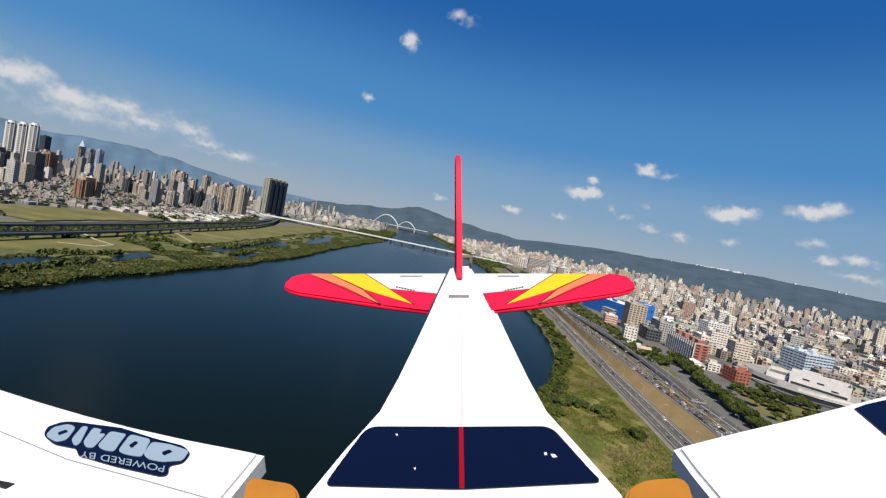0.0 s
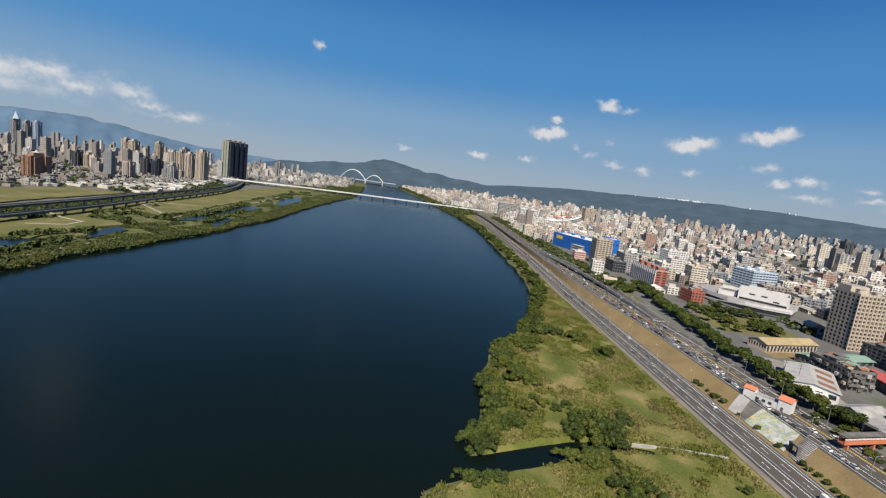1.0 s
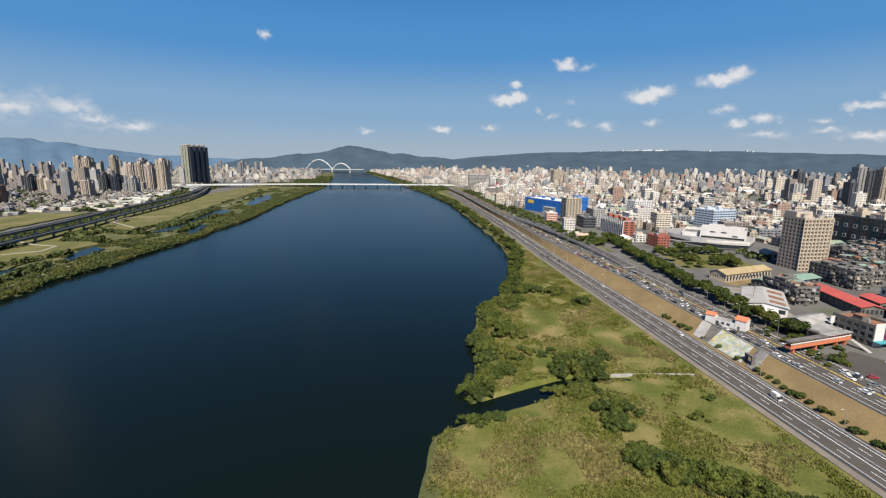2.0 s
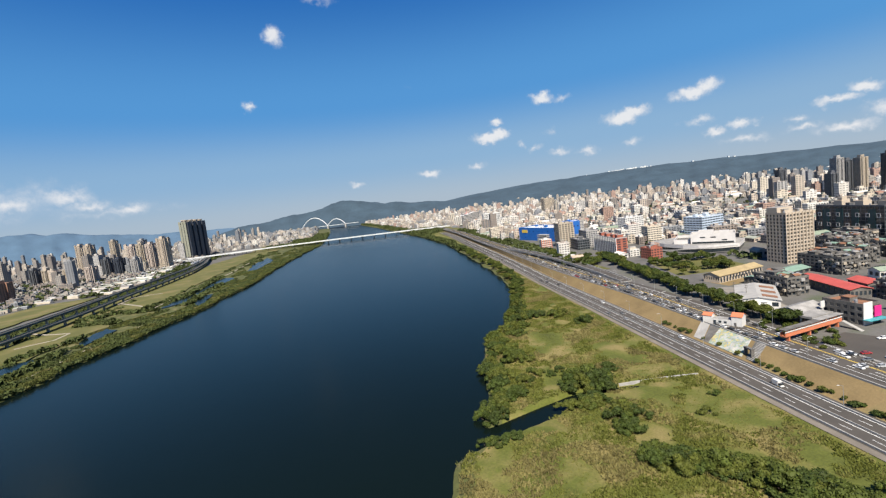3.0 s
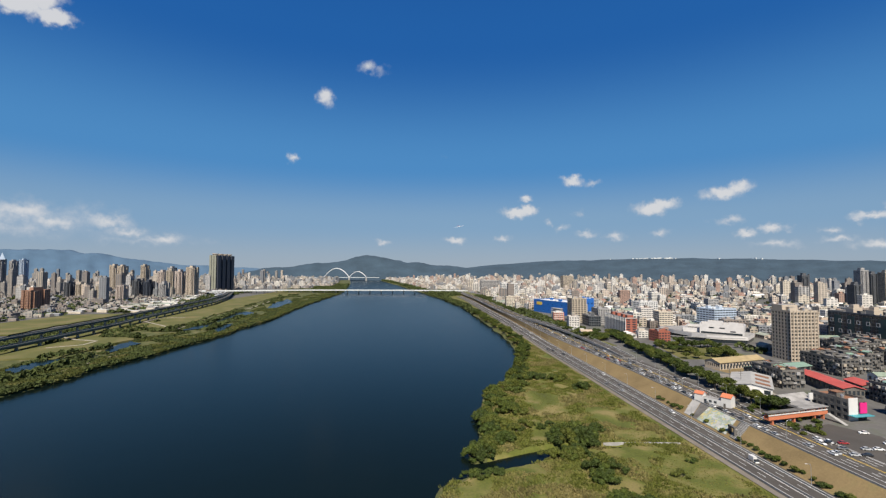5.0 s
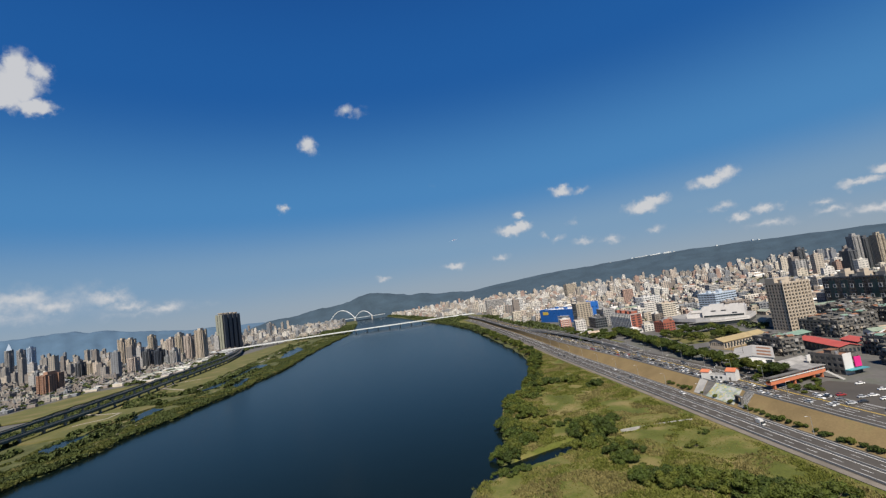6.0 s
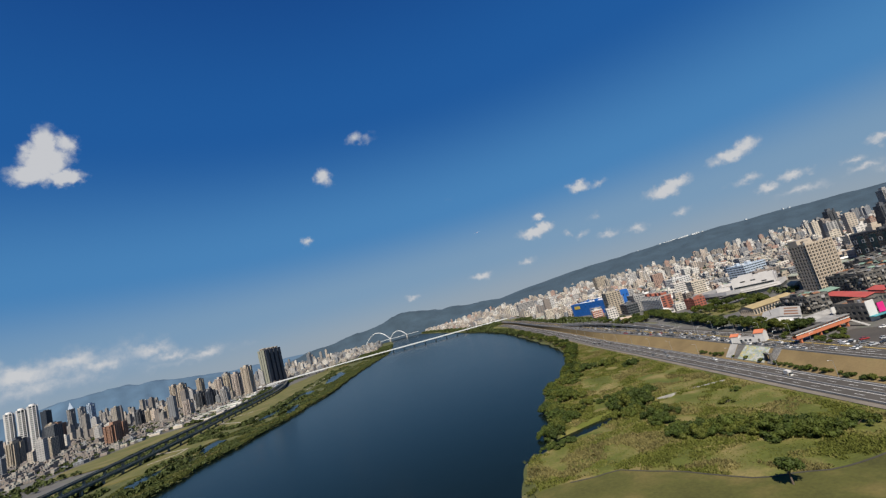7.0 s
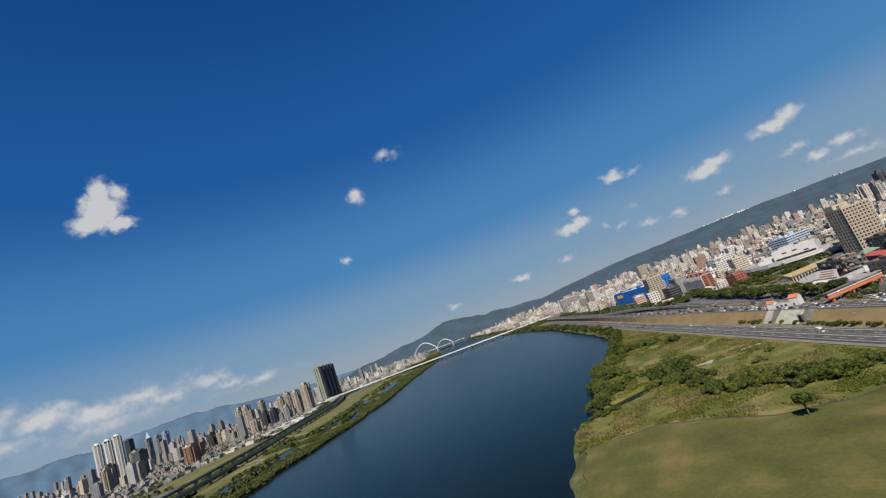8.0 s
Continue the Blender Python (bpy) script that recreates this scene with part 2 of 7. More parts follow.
# ------------------------------------------------------------------ mesh helpers
def mesh(name, verts, faces, mats, slots=None, smooth=False):
    me = bpy.data.meshes.new(name)
    me.from_pydata([tuple(v) for v in verts], [], faces)
    for m in mats:
        me.materials.append(m)
    if slots is not None:
        me.polygons.foreach_set("material_index", np.array(slots, dtype=np.int32))
    if smooth:
        me.polygons.foreach_set("use_smooth", np.ones(len(faces), dtype=bool))
    me.update()
    return me


class Kit:
    """Collects boxes, prisms and quads into one mesh."""

    def __init__(self):
        self.v, self.f, self.s = [], [], []

    def quad(self, pts, slot=0):
        n = len(self.v)
        self.v += [tuple(p) for p in pts]
        self.f.append(tuple(range(n, n + len(pts))))
        self.s.append(slot)
        return self

    def box(self, x0, y0, z0, x1, y1, z1, slot=0, top=None):
        n = len(self.v)
        self.v += [(x0, y0, z0), (x1, y0, z0), (x1, y1, z0), (x0, y1, z0), (x0, y0, z1), (x1, y0, z1), (x1, y1, z1), (x0, y1, z1)]
        for k, q in enumerate(((0, 3, 2, 1), (4, 5, 6, 7), (0, 1, 5, 4), (1, 2, 6, 5), (2, 3, 7, 6), (3, 0, 4, 7))):
            self.f.append(tuple(n + i for i in q))
            self.s.append(top if top is not None and k == 1 else slot)
        return self

    def prism(self, outline, z0, z1, slot=0, top=None):
        """An upright prism over an outline given counter-clockwise."""
        n, k = len(self.v), len(outline)
        self.v += [(x, y, z0) for x, y in outline] + [(x, y, z1) for x, y in outline]
        for i in range(k):
            j = (i + 1) % k
            self.f.append((n + i, n + j, n + k + j, n + k + i))
            self.s.append(slot)
        self.f.append(tuple(range(n + k, n + 2 * k)))
        self.s.append(slot if top is None else top)
        self.f.append(tuple(range(n + k - 1, n - 1, -1)))
        self.s.append(slot)
        return self

    def tube(self, a, b, r0, r1, sides=8, slot=0):
        a, b = Vector(a), Vector(b)
        q = (b - a).to_track_quat("Z", "Y")
        n = len(self.v)
        for p, r in ((a, r0), (b, r1)):
            for i in range(sides):
                w = math.tau * i / sides
                self.v.append(tuple(p + q @ Vector((r * math.cos(w), r * math.sin(w), 0))))
        for i in range(sides):
            j = (i + 1) % sides
            self.f.append((n + i, n + j, n + sides + j, n + sides + i))
            self.s.append(slot)
        self.f += [tuple(range(n + sides - 1, n - 1, -1)), tuple(range(n + sides, n + 2 * sides))]
        self.s += [slot, slot]
        return self

    def done(self, name, mats, smooth=False):
        return mesh(name, self.v, self.f, mats, self.s, smooth)


def part(name, me, parent, label="", at=None):
    ob = new(name, me)
    ob.parent = parent
    if at is not None:
        ob.matrix_basis = at
    return tagged(ob, label)


def thing(name, me, m, label, category, group="", kind=""):
    ob = new(name, me)
    ob.matrix_basis = m
    return tagged(ob, label, category, group, kind)


def table(pairs):
    ys, xs = zip(*pairs)
    return lambda y: float(np.interp(y, ys, xs))


# ------------------------------------------------------------------ the lie of the land
shore_r = table([(-900, -90), (-300, -45), (0, -22), (150, -3), (167, 11), (200, 14), (300, 22), (330, 42), (400, 60), (470, 70), (530, 71),
                 (600, 68), (730, 56), (850, 42), (1000, 24), (1141, 5), (1400, -50), (1756, -140), (2500, -330), (3500, -600), (4900, -960)])
shore_l = table([(-900, -330), (300, -332), (420, -336), (540, -328), (774, -345), (1190, -400), (1691, -450), (2800, -680), (3550, -860), (4900, -1250)])
road_c = table([(-900, 260), (-300, 192), (-100, 174), (60, 158), (150, 148), (200, 143), (260, 137), (350, 128), (480, 114), (620, 103), (800, 87), (1000, 66),
                (1300, 36), (1700, -20), (2500, -190), (3500, -450), (4900, -800)])
dike_w = table([(-900, 25), (350, 25), (560, 16), (900, 13), (4900, 12)])
DIKE, BANK, LEFT = 9.5, 3.0, 4.0


def dike_x(y):
    return road_c(y) + dike_w(y)


def waver(x, y, s, a):
    return a * noise.noise(Vector((x / s, y / s, 0.3)))


def wavy_l(y):
    return shore_l(y) + waver(9, y, 60, 7) + waver(3, y, 16, 3)


def wavy_r(y):
    return shore_r(y) + waver(5, y, 40, 4) + waver(7, y, 13, 2)


CREEK = [(-4, 160), (14, 168), (30, 177), (45, 185), (58, 194), (72, 198), (92, 199)]


def from_creek(x, y):
    """Metres from the middle of the creek, less where it is wide."""
    best = 99.0
    for (x0, y0), (x1, y1) in zip(CREEK, CREEK[1:]):
        u = min(max(((x - x0) * (x1 - x0) + (y - y0) * (y1 - y0)) / ((x1 - x0) ** 2 + (y1 - y0) ** 2), 0), 1)
        xm = x0 + (x1 - x0) * u
        best = min(best, math.hypot(x - xm, y - y0 - (y1 - y0) * u) - float(np.interp(xm, (0, 45, 60, 92), (6.5, 6.5, 4.0, 2.2))))
    return best


def columns(y):
    """x, z and ground kind across the valley at y, from left to right."""
    sl, sr, c, d = wavy_l(y), wavy_r(y), road_c(y), dike_x(y)
    out = []
    for x in (-4800, -3400, -2400, -1800, -1400, -1150, -1000, -900):
        out.append((x + (sl + 332) * 0.6, 5.0, 3))
    for o, z, k in ((-420, 4.6, 3), (-330, 4.2, 3), (-270, 3.6, 2), (-220, 3.2, 2), (-180, 3.0, 2), (-150, 2.8, 1), (-125, 2.6, 1), (-100, 2.6, 1), (-80, 2.4, 1),
                    (-62, 2.4, 1), (-47, 2.3, 1), (-34, 2.2, 1), (-23, 2.0, 1), (-14, 1.7, 1), (-7, 1.2, 1), (-3, 0.6, 1), (0, -0.1, 1), (5, -1.5, 4), (14, -3.0, 4)):
        rough = 0.5 if -200 < o < -2 else 0.0
        out.append((sl + o, z + waver(sl + o, y, 11, rough), k))
    for k in range(1, 6):
        out.append((sl + 14 + (sr - sl - 28) * k / 6, -4.0, 4))
    for o, z in ((-14, -3.0), (-5, -1.5), (0, -0.1), (3, 0.7), (6, 1.5)):
        if o >= 0 and 140 < y < 225:
            z = float(np.interp(from_creek(sr + o, y), (-1.5, 1.5), (-1.0, z)))
        out.append((sr + o, z, 4 if o < 0 else 1))
    for k in range(1, 48):
        x = sr + 6 + (c - 13.5 - sr - 6) * k / 48
        z = 2.1 + waver(x, y, 14, 0.7)
        if 140 < y < 225:
            z = float(np.interp(from_creek(x, y), (-1.5, 1.5), (-1.0, z)))
        out.append((x, z, 0))
    for o, z, k in ((-13.5, 2.5, 0), (-12, 2.9, 5 if y < 1500 else 0), (12, 3.0, 6), (13.5, 3.2, 6)):
        out.append((c + o, z, k))
    for k in range(1, 5):
        out.append((c + 13.5 + (d - c - 13.5) * k / 5, 3.2 + (DIKE - 3.2) * k / 5 + waver(d, y, 9, 0.12), 6))
    for o, k in ((0, 6), (1.5, 5 if y < 1500 else 3), (24, 2 if y > 470 else 5), (30, 2 if y > 470 else 3), (52, 3), (70, 3), (110, 3), (200, 3), (360, 3), (700, 3), (1300, 3), (2400, 3), (4600, 3)):
        out.append((d + o, DIKE, k))
    return out


def land():
    ys = [-900, -600, -400, -250] + list(range(-150, 144, 6)) + list(range(144, 222, 2)) + list(range(222, 760, 6)) + list(range(760, 1400, 16)) + list(range(1400, 2400, 50)) + list(range(2400, 4860, 200))
    rows = [columns(y) for y in ys]
    n = len(rows[0])
    verts = [(x, y, z) for y, row in zip(ys, rows) for x, z, k in row]
    faces, slots = [], []
    for j in range(len(ys) - 1):
        for i in range(n - 1):
            faces.append((j * n + i, j * n + i + 1, (j + 1) * n + i + 1, (j + 1) * n + i))
            slots.append(rows[j][i][2])
    me = mesh("ground", verts, faces, [M["meadow"], M["shore"], M["lawn"], M["city_ground"], M["mud"], M["asphalt"], M["dike_grass"]], slots)
    thing("ground", me, Matrix(), "river plain with grassy banks, a grass dike and paved city ground", "ground", kind="structure")


land()
river = mesh("river", [(-4800, -900, 0), (900, -900, 0), (900, 4860, 0), (-4800, 4860, 0)], [(0, 1, 2, 3)], [M["water"]])
thing("water", river, Matrix(), "wide calm dark blue-green river", "river", kind="structure")


def ground_patch(name, outline, z, m, label, category):
    """A lawn or pond that lies on the left bank, with a wavering edge."""
    pts = []
    for (x0, y0), (x1, y1) in zip(outline, outline[1:] + outline[:1]):
        for k in range(8):
            x, y = x0 + (x1 - x0) * k / 8, y0 + (y1 - y0) * k / 8
            pts.append((x + waver(x, y, 23, 6), y + waver(y, x, 23, 6)))
    me = Kit().prism(pts, z - 1.2, z).done(name, [m])
    thing(name, me, Matrix(), label, category, kind="structure")


LAWNS = [[(-491, 652), (-454, 628), (-442, 640), (-455, 726), (-485, 864), (-521, 1072), (-590, 1395), (-680, 1478), (-640, 1250), (-585, 1020), (-540, 780)],
         [(-405, 400), (-412, 440), (-420, 491), (-412, 519), (-440, 545), (-480, 540), (-500, 470), (-470, 390)]]
PONDS = [[(-410, 609), (-391, 636), (-390, 663), (-410, 779), (-420, 887), (-457, 916), (-447, 803), (-432, 742)], [(-345, 600), (-352, 640), (-372, 700), (-388, 698), (-366, 625)],
         [(-424, 1010), (-455, 1195), (-515, 1317), (-494, 1167), (-441, 984)], [(-374, 431), (-381, 456), (-389, 500), (-408, 514), (-411, 489), (-397, 450)],
         [(-366, 324), (-374, 355), (-395, 408), (-412, 395), (-406, 345)]]
for outline in LAWNS:
    ground_patch("lawn", outline, 3.9, M["lawn"], "mown riverside park lawn, slightly dry", "lawn")
ground_patch("lawn", [(-600, 540), (-625, 640), (-655, 830), (-745, 800), (-740, 600), (-690, 530)], 5.6, M["lawn"], "mown green field behind the viaduct", "lawn")
for outline in PONDS:
    ground_patch("pond", outline, 3.4, M["water"], "shallow wetland pond among reeds", "pond")


def inside(x, y, shape):
    hit = False
    for (x0, y0), (x1, y1) in zip(shape, shape[1:] + shape[:1]):
        if (y0 > y) != (y1 > y) and x < x0 + (x1 - x0) * (y - y0) / (y1 - y0):
            hit = not hit
    return hit


def wet(x, y):
    return any(inside(x, y, shape) for shape in PONDS)


def mown(x, y):
    return any(inside(x, y, shape) for shape in LAWNS)


# ------------------------------------------------------------------ hills
def ridge(name, profile, near, far, m, label, rough, seed):
    """A range of hills along an arc. profile: azimuth in degrees and height in metres at the crest."""
    az, top = zip(*profile)
    n = int((az[-1] - az[0]) * 4)
    verts, faces = [], []
    steps = (0.0, 0.12, 0.28, 0.45, 0.6, 0.75, 0.88, 1.0, 1.1, 1.3)
    lift = (0.0, 0.05, 0.2, 0.42, 0.6, 0.8, 0.93, 1.0, 0.9, 0.3)
    for i in range(n + 1):
        a = az[0] + (az[-1] - az[0]) * i / n
        h = float(np.interp(a, az, top))
        for s, l in zip(steps, lift):
            r = near + (far - near) * s
            w = noise.fractal(Vector((a * 0.35 + seed, s * 2.2, 0)), 0.9, 2.0, 5)
            z = max(h * l * (1 + rough * w), 0) if s > 0 else -2
            r += 60 * noise.noise(Vector((a * 0.8, s * 3, seed)))
            verts.append((r * math.sin(radians(a)), r * math.cos(radians(a)), z))
    k = len(steps)
    for i in range(n):
        for j in range(k - 1):
            faces.append((i * k + j, (i + 1) * k + j, (i + 1) * k + j + 1, i * k + j + 1))
    thing(name, mesh(name, verts, faces, [m], smooth=True), Matrix(), label, "hill", kind="structure")


# the hill colours carry painted haze, bluest on the far mountains
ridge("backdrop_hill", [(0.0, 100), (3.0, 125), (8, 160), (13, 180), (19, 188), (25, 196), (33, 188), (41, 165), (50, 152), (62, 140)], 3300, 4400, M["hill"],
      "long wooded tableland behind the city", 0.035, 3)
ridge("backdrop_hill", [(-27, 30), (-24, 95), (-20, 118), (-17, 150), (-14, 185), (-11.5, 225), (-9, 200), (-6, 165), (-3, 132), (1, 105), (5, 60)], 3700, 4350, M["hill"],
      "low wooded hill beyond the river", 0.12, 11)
ridge("backdrop_hill", [(-75, 225), (-60, 250), (-50, 220), (-46, 230), (-42, 250), (-38, 190), (-35, 145), (-30, 115), (-26, 105), (-20, 70)], 4300, 4700, M["hill_far_hazed"],
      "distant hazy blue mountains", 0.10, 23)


# ------------------------------------------------------------------ roads, bridges and viaducts
def along(path, offset=0.0):
    """Points of a path shifted to its right by offset, with z kept."""
    out = []
    for i, p in enumerate(path):
        a, b = Vector(path[max(i - 1, 0)]), Vector(path[min(i + 1, len(path) - 1)])
        side = Vector((b.y - a.y, a.x - b.x, 0)).normalized()
        out.append(Vector(p) + side * offset)
    return out


def ribbon(path, left, right, z0, z1, slot=0, kit=None):
    """A band with thickness that follows a path, between two offsets."""
    kit = kit or Kit()
    a, b = along(path, left), along(path, right)
    for i in range(len(path) - 1):
        p, q, r, s = a[i], b[i], b[i + 1], a[i + 1]
        lo, hi = Vector((0, 0, z0)), Vector((0, 0, z1))
        kit.quad((p + hi, q + hi, r + hi, s + hi), slot)
        kit.quad((p + lo, s + lo, r + lo, q + lo), slot)
        kit.quad((p + lo, p + hi, s + hi, s + lo), slot)
        kit.quad((q + lo, r + lo, r + hi, q + hi), slot)
    for i, flip in ((0, False), (len(path) - 1, True)):
        lo, hi = Vector((0, 0, z0)), Vector((0, 0, z1))
        kit.quad((a[i] + lo, b[i] + lo, b[i] + hi, a[i] + hi), slot)
    return kit


def dashes(path, offset, length, gap, width, z0, z1):
    """Broken line marks along a path."""
    kit = Kit()
    pts = along(path, offset)
    run, on = 0.0, True
    for a, b in zip(pts, pts[1:]):
        d = (b - a).length
        u = (b - a) / d
        side = Vector((u.y, -u.x, 0)) * width / 2
        s = 0.0
        while s + length < d:
            p, q = a + u * s, a + u * (s + length)
            lo, hi = Vector((0, 0, z0)), Vector((0, 0, z1))
            kit.quad((p - side + hi, p + side + hi, q + side + hi, q - side + hi))
            kit.quad((p + side + lo, q + side + lo, q + side + hi, p + side + hi))
            kit.quad((p - side + lo, p - side + hi, q - side + hi, q - side + lo))
            s += length + gap
    return kit


def smooth_path(fn, y0, y1, step, z, dx=0.0):
    return [(fn(y) + dx, y, z) for y in np.arange(y0, y1 + 1, step)]


M["track"] = mat("track", (0.19, 0.165, 0.135), 0.9, 0.25, 7, 0.6)


def riverside_road():
    path = smooth_path(road_c, -260, 1500, 12, 3.0)
    road = thing("road", ribbon(path, -7.6, 8.6, 0.02, 0.16).done("road", [M["asphalt"]]), Matrix(), "grey four-lane riverside expressway with white lane lines", "road", kind="structure")
    for off in (-7.1, -0.5, 1.5, 8.1):
        m = M["yellow_paint"] if off == 1.5 else M["white_paint"]
        part("edge_line", ribbon(path, off - 0.16, off + 0.16, 0.165, 0.172).done("edge_line", [m]), road)
    near = smooth_path(road_c, -200, 760, 24, 3.0)
    for off in (-3.8, 4.8):
        part("lane_mark", dashes(near, off, 5, 7, 0.2, 0.165, 0.172).done("lane_mark", [M["white_paint"]]), road)
    for off in (-8.0, 9.0):
        part("kerb", ribbon(path, off - 0.25, off + 0.25, 0.0, 0.75).done("kerb", [M["concrete"]]), road, "low concrete crash barrier")
    part("centre_barrier", ribbon(path, 0.35, 0.65, 0.165, 0.85).done("centre_barrier", [M["concrete"]]), road, "low concrete crash barrier")
    track = ribbon(smooth_path(road_c, -260, 760, 12, 2.95), -12.4, -9.2, 0.0, 0.10).done("path", [M["track"]])
    thing("pavement", track, Matrix(), "narrow pale concrete cycle track beside the road", "path", kind="structure")


def upper_road():
    path = smooth_path(dike_x, -260, 1500, 12, DIKE)
    road = thing("road", ribbon(path, 5.5, 24.0, 0.02, 0.14).done("road", [M["asphalt"]]), Matrix(), "busy grey multi-lane road along the dike top", "road", kind="structure")
    for off in (5.9, 14.6, 15.2, 23.6):
        m = M["yellow_paint"] if off in (14.6, 15.2) else M["white_paint"]
        part("edge_line", ribbon(path, off - 0.13, off + 0.13, 0.145, 0.152).done("edge_line", [m]), road)
    near = smooth_path(dike_x, -200, 700, 24, DIKE)
    for off in (9.0, 11.8, 18.0, 20.8):
        part("lane_mark", dashes(near, off, 4, 6, 0.25, 0.145, 0.152).done("lane_mark", [M["white_paint"]]), road)
    part("parapet", ribbon(path, 0.0, 0.5, -0.6, 0.95).done("parapet", [M["concrete"]]), road, "weathered concrete dike wall")
    part("kerb", ribbon(path, 24.0, 24.4, 0.0, 0.28).done("kerb", [M["concrete"]]), road)


riverside_road()
upper_road()


def deck_bridge(name, path, width, thick, m_deck, m_rail, every, foot, label, rail_h=1.6, pier_w=2.4):
    ob = thing(name, ribbon(path, -width / 2, width / 2, -thick, 0).done(name, [m_deck]), Matrix(), label, "bridge")
    part("carriageway", ribbon(path, -width / 2 + 1.0, width / 2 - 1.0, 0.01, 0.12).done("carriageway", [M["asphalt"]]), ob, "grey asphalt carriageway")
    for off in (-width / 2, width / 2 - 0.5):
        part("railing", ribbon(path, off, off + 0.5, -0.6, rail_h).done("railing", [m_rail]), ob)
    lens = [0.0] + list(accumulate((Vector(b) - Vector(a)).length for a, b in zip(path, path[1:])))
    s = every / 2
    while s < lens[-1]:
        p = [float(np.interp(s, lens, [q[k] for q in path])) for k in range(3)]
        q = [float(np.interp(s + 1, lens, [q[k] for q in path])) for k in range(3)]
        turn = math.degrees(math.atan2(q[1] - p[1], q[0] - p[0]))
        kit = Kit().box(-pier_w / 2, -width * 0.12, foot - p[2], pier_w / 2, width * 0.12, -thick - 1.1)
        kit.box(-pier_w * 0.6, -width * 0.36, -thick - 1.1, pier_w * 0.6, width * 0.36, -thick + 0.02)
        part("pier", kit.done("pier", [M["concrete"]]), ob, "", pose(*p, 0, 0, turn))
        s += every
    return ob


M["bridge_white"] = mat("bridge_white", (0.66, 0.68, 0.68), 0.5, 0.06, 20, 2)
M["viaduct_green"] = mat("viaduct_green", (0.060, 0.085, 0.082), 0.75, 0.3, 12, 2)
M["rail_green"] = mat("rail_green", (0.105, 0.150, 0.145), 0.65, 0.3, 9, 1)
deck_bridge("road_bridge", [(-980, 1500, 16), (-860, 1560, 15), (-740, 1620, 14), (-600, 1680, 13), (-450, 1710, 12.5), (-240, 1718, 12.5), (-30, 1715, 12.5), (130, 1705, 12)],
            26, 1.8, M["bridge_white"], M["bridge_white"], 44, -4, "long white road bridge on grey piers across the river", 1.2, 3.2)
deck_bridge("viaduct", [(-470, 120, 15), (-495, 320, 15), (-519, 480, 15), (-543, 620, 15), (-577, 760, 15), (-607, 920, 15), (-645, 1100, 15), (-702, 1290, 15.5), (-780, 1480, 16)],
            10, 1.5, M["viaduct_green"], M["rail_green"], 34, 3, "grey-green elevated expressway on concrete piers", 1.1, 2.2)
deck_bridge("viaduct", [(-446, 120, 10), (-471, 320, 10), (-495, 480, 10), (-519, 620, 10), (-553, 760, 10), (-584, 920, 10), (-624, 1100, 10.5), (-688, 1290, 12.5), (-772, 1480, 14.6)],
            10, 1.4, M["viaduct_green"], M["rail_green"], 34, 3, "second lower deck of pale concrete beside the elevated expressway", 1.4, 2.4)
deck_bridge("viaduct", [(-1120, 1420, 15), (-1000, 1490, 15), (-880, 1555, 14.6), (-770, 1600, 14.2), (-690, 1632, 13.6)],
            30, 2.0, M["bridge_white"], M["bridge_white"], 40, 3, "broad white bridge approach beside the dark tower", 1.4, 2.8)
for off in (0, 17, 34, 51):
    deck_bridge("slip_road", [(-960 + off * 0.55, 1560 + off * 0.9, 14), (-860 + off * 0.6, 1480 + off, 14.2), (-800 + off * 0.4, 1420 + off * 0.8, 14.4), (-752 + off * 0.15, 1352 + off * 0.4, 14.8), (-724, 1288 + off * 0.1, 15.2)],
                9, 1.2, M["bridge_white"], M["bridge_white"], 48, 3, "pale concrete slip road joining the elevated expressway", 0.8, 2.0)
deck_bridge("flyover", [(172, 400, 10.2), (167, 450, 12), (159, 510, 13.8), (150, 570, 14.5), (139, 640, 14), (126, 720, 12), (116, 780, 10.2)],
            11, 1.6, M["concrete"], M["concrete"], 26, 9, "grey concrete road flyover rising beside the dike road", 1.1, 1.8)


def arch_bridge():
    ob = thing("arch_bridge", ribbon([(-1160, 3560, 26), (-900, 3590, 26), (-640, 3620, 26)], -12, 12, -2.5, 0).done("arch_bridge", [M["bridge_white"]]), Matrix(),
               "distant white steel bridge with two bow arches", "bridge")
    for x0, x1, rise in ((-1085, -880, 72), (-880, -740, 46)):
        for side in (-7, 7):
            v, f = [], []
            for i in range(25):
                u = i / 24
                for k in range(6):
                    a = math.tau * k / 6
                    v.append((x0 + (x1 - x0) * u, 3590 + side + 2.6 * math.cos(a), 26 + rise * 4 * u * (1 - u) + 2.6 * math.sin(a)))
            for i in range(24):
                for k in range(6):
                    f.append((i * 6 + k, i * 6 + (k + 1) % 6, i * 6 + 6 + (k + 1) % 6, i * 6 + 6 + k))
            part("arch", mesh("arch", v, f, [M["bridge_white"]]), ob)
    for x in (-1085, -880, -740):
        part("pier", Kit().box(x - 5, 3580, -4, x + 5, 3602, 24).done("pier", [M["concrete"]]), ob)


arch_bridge()


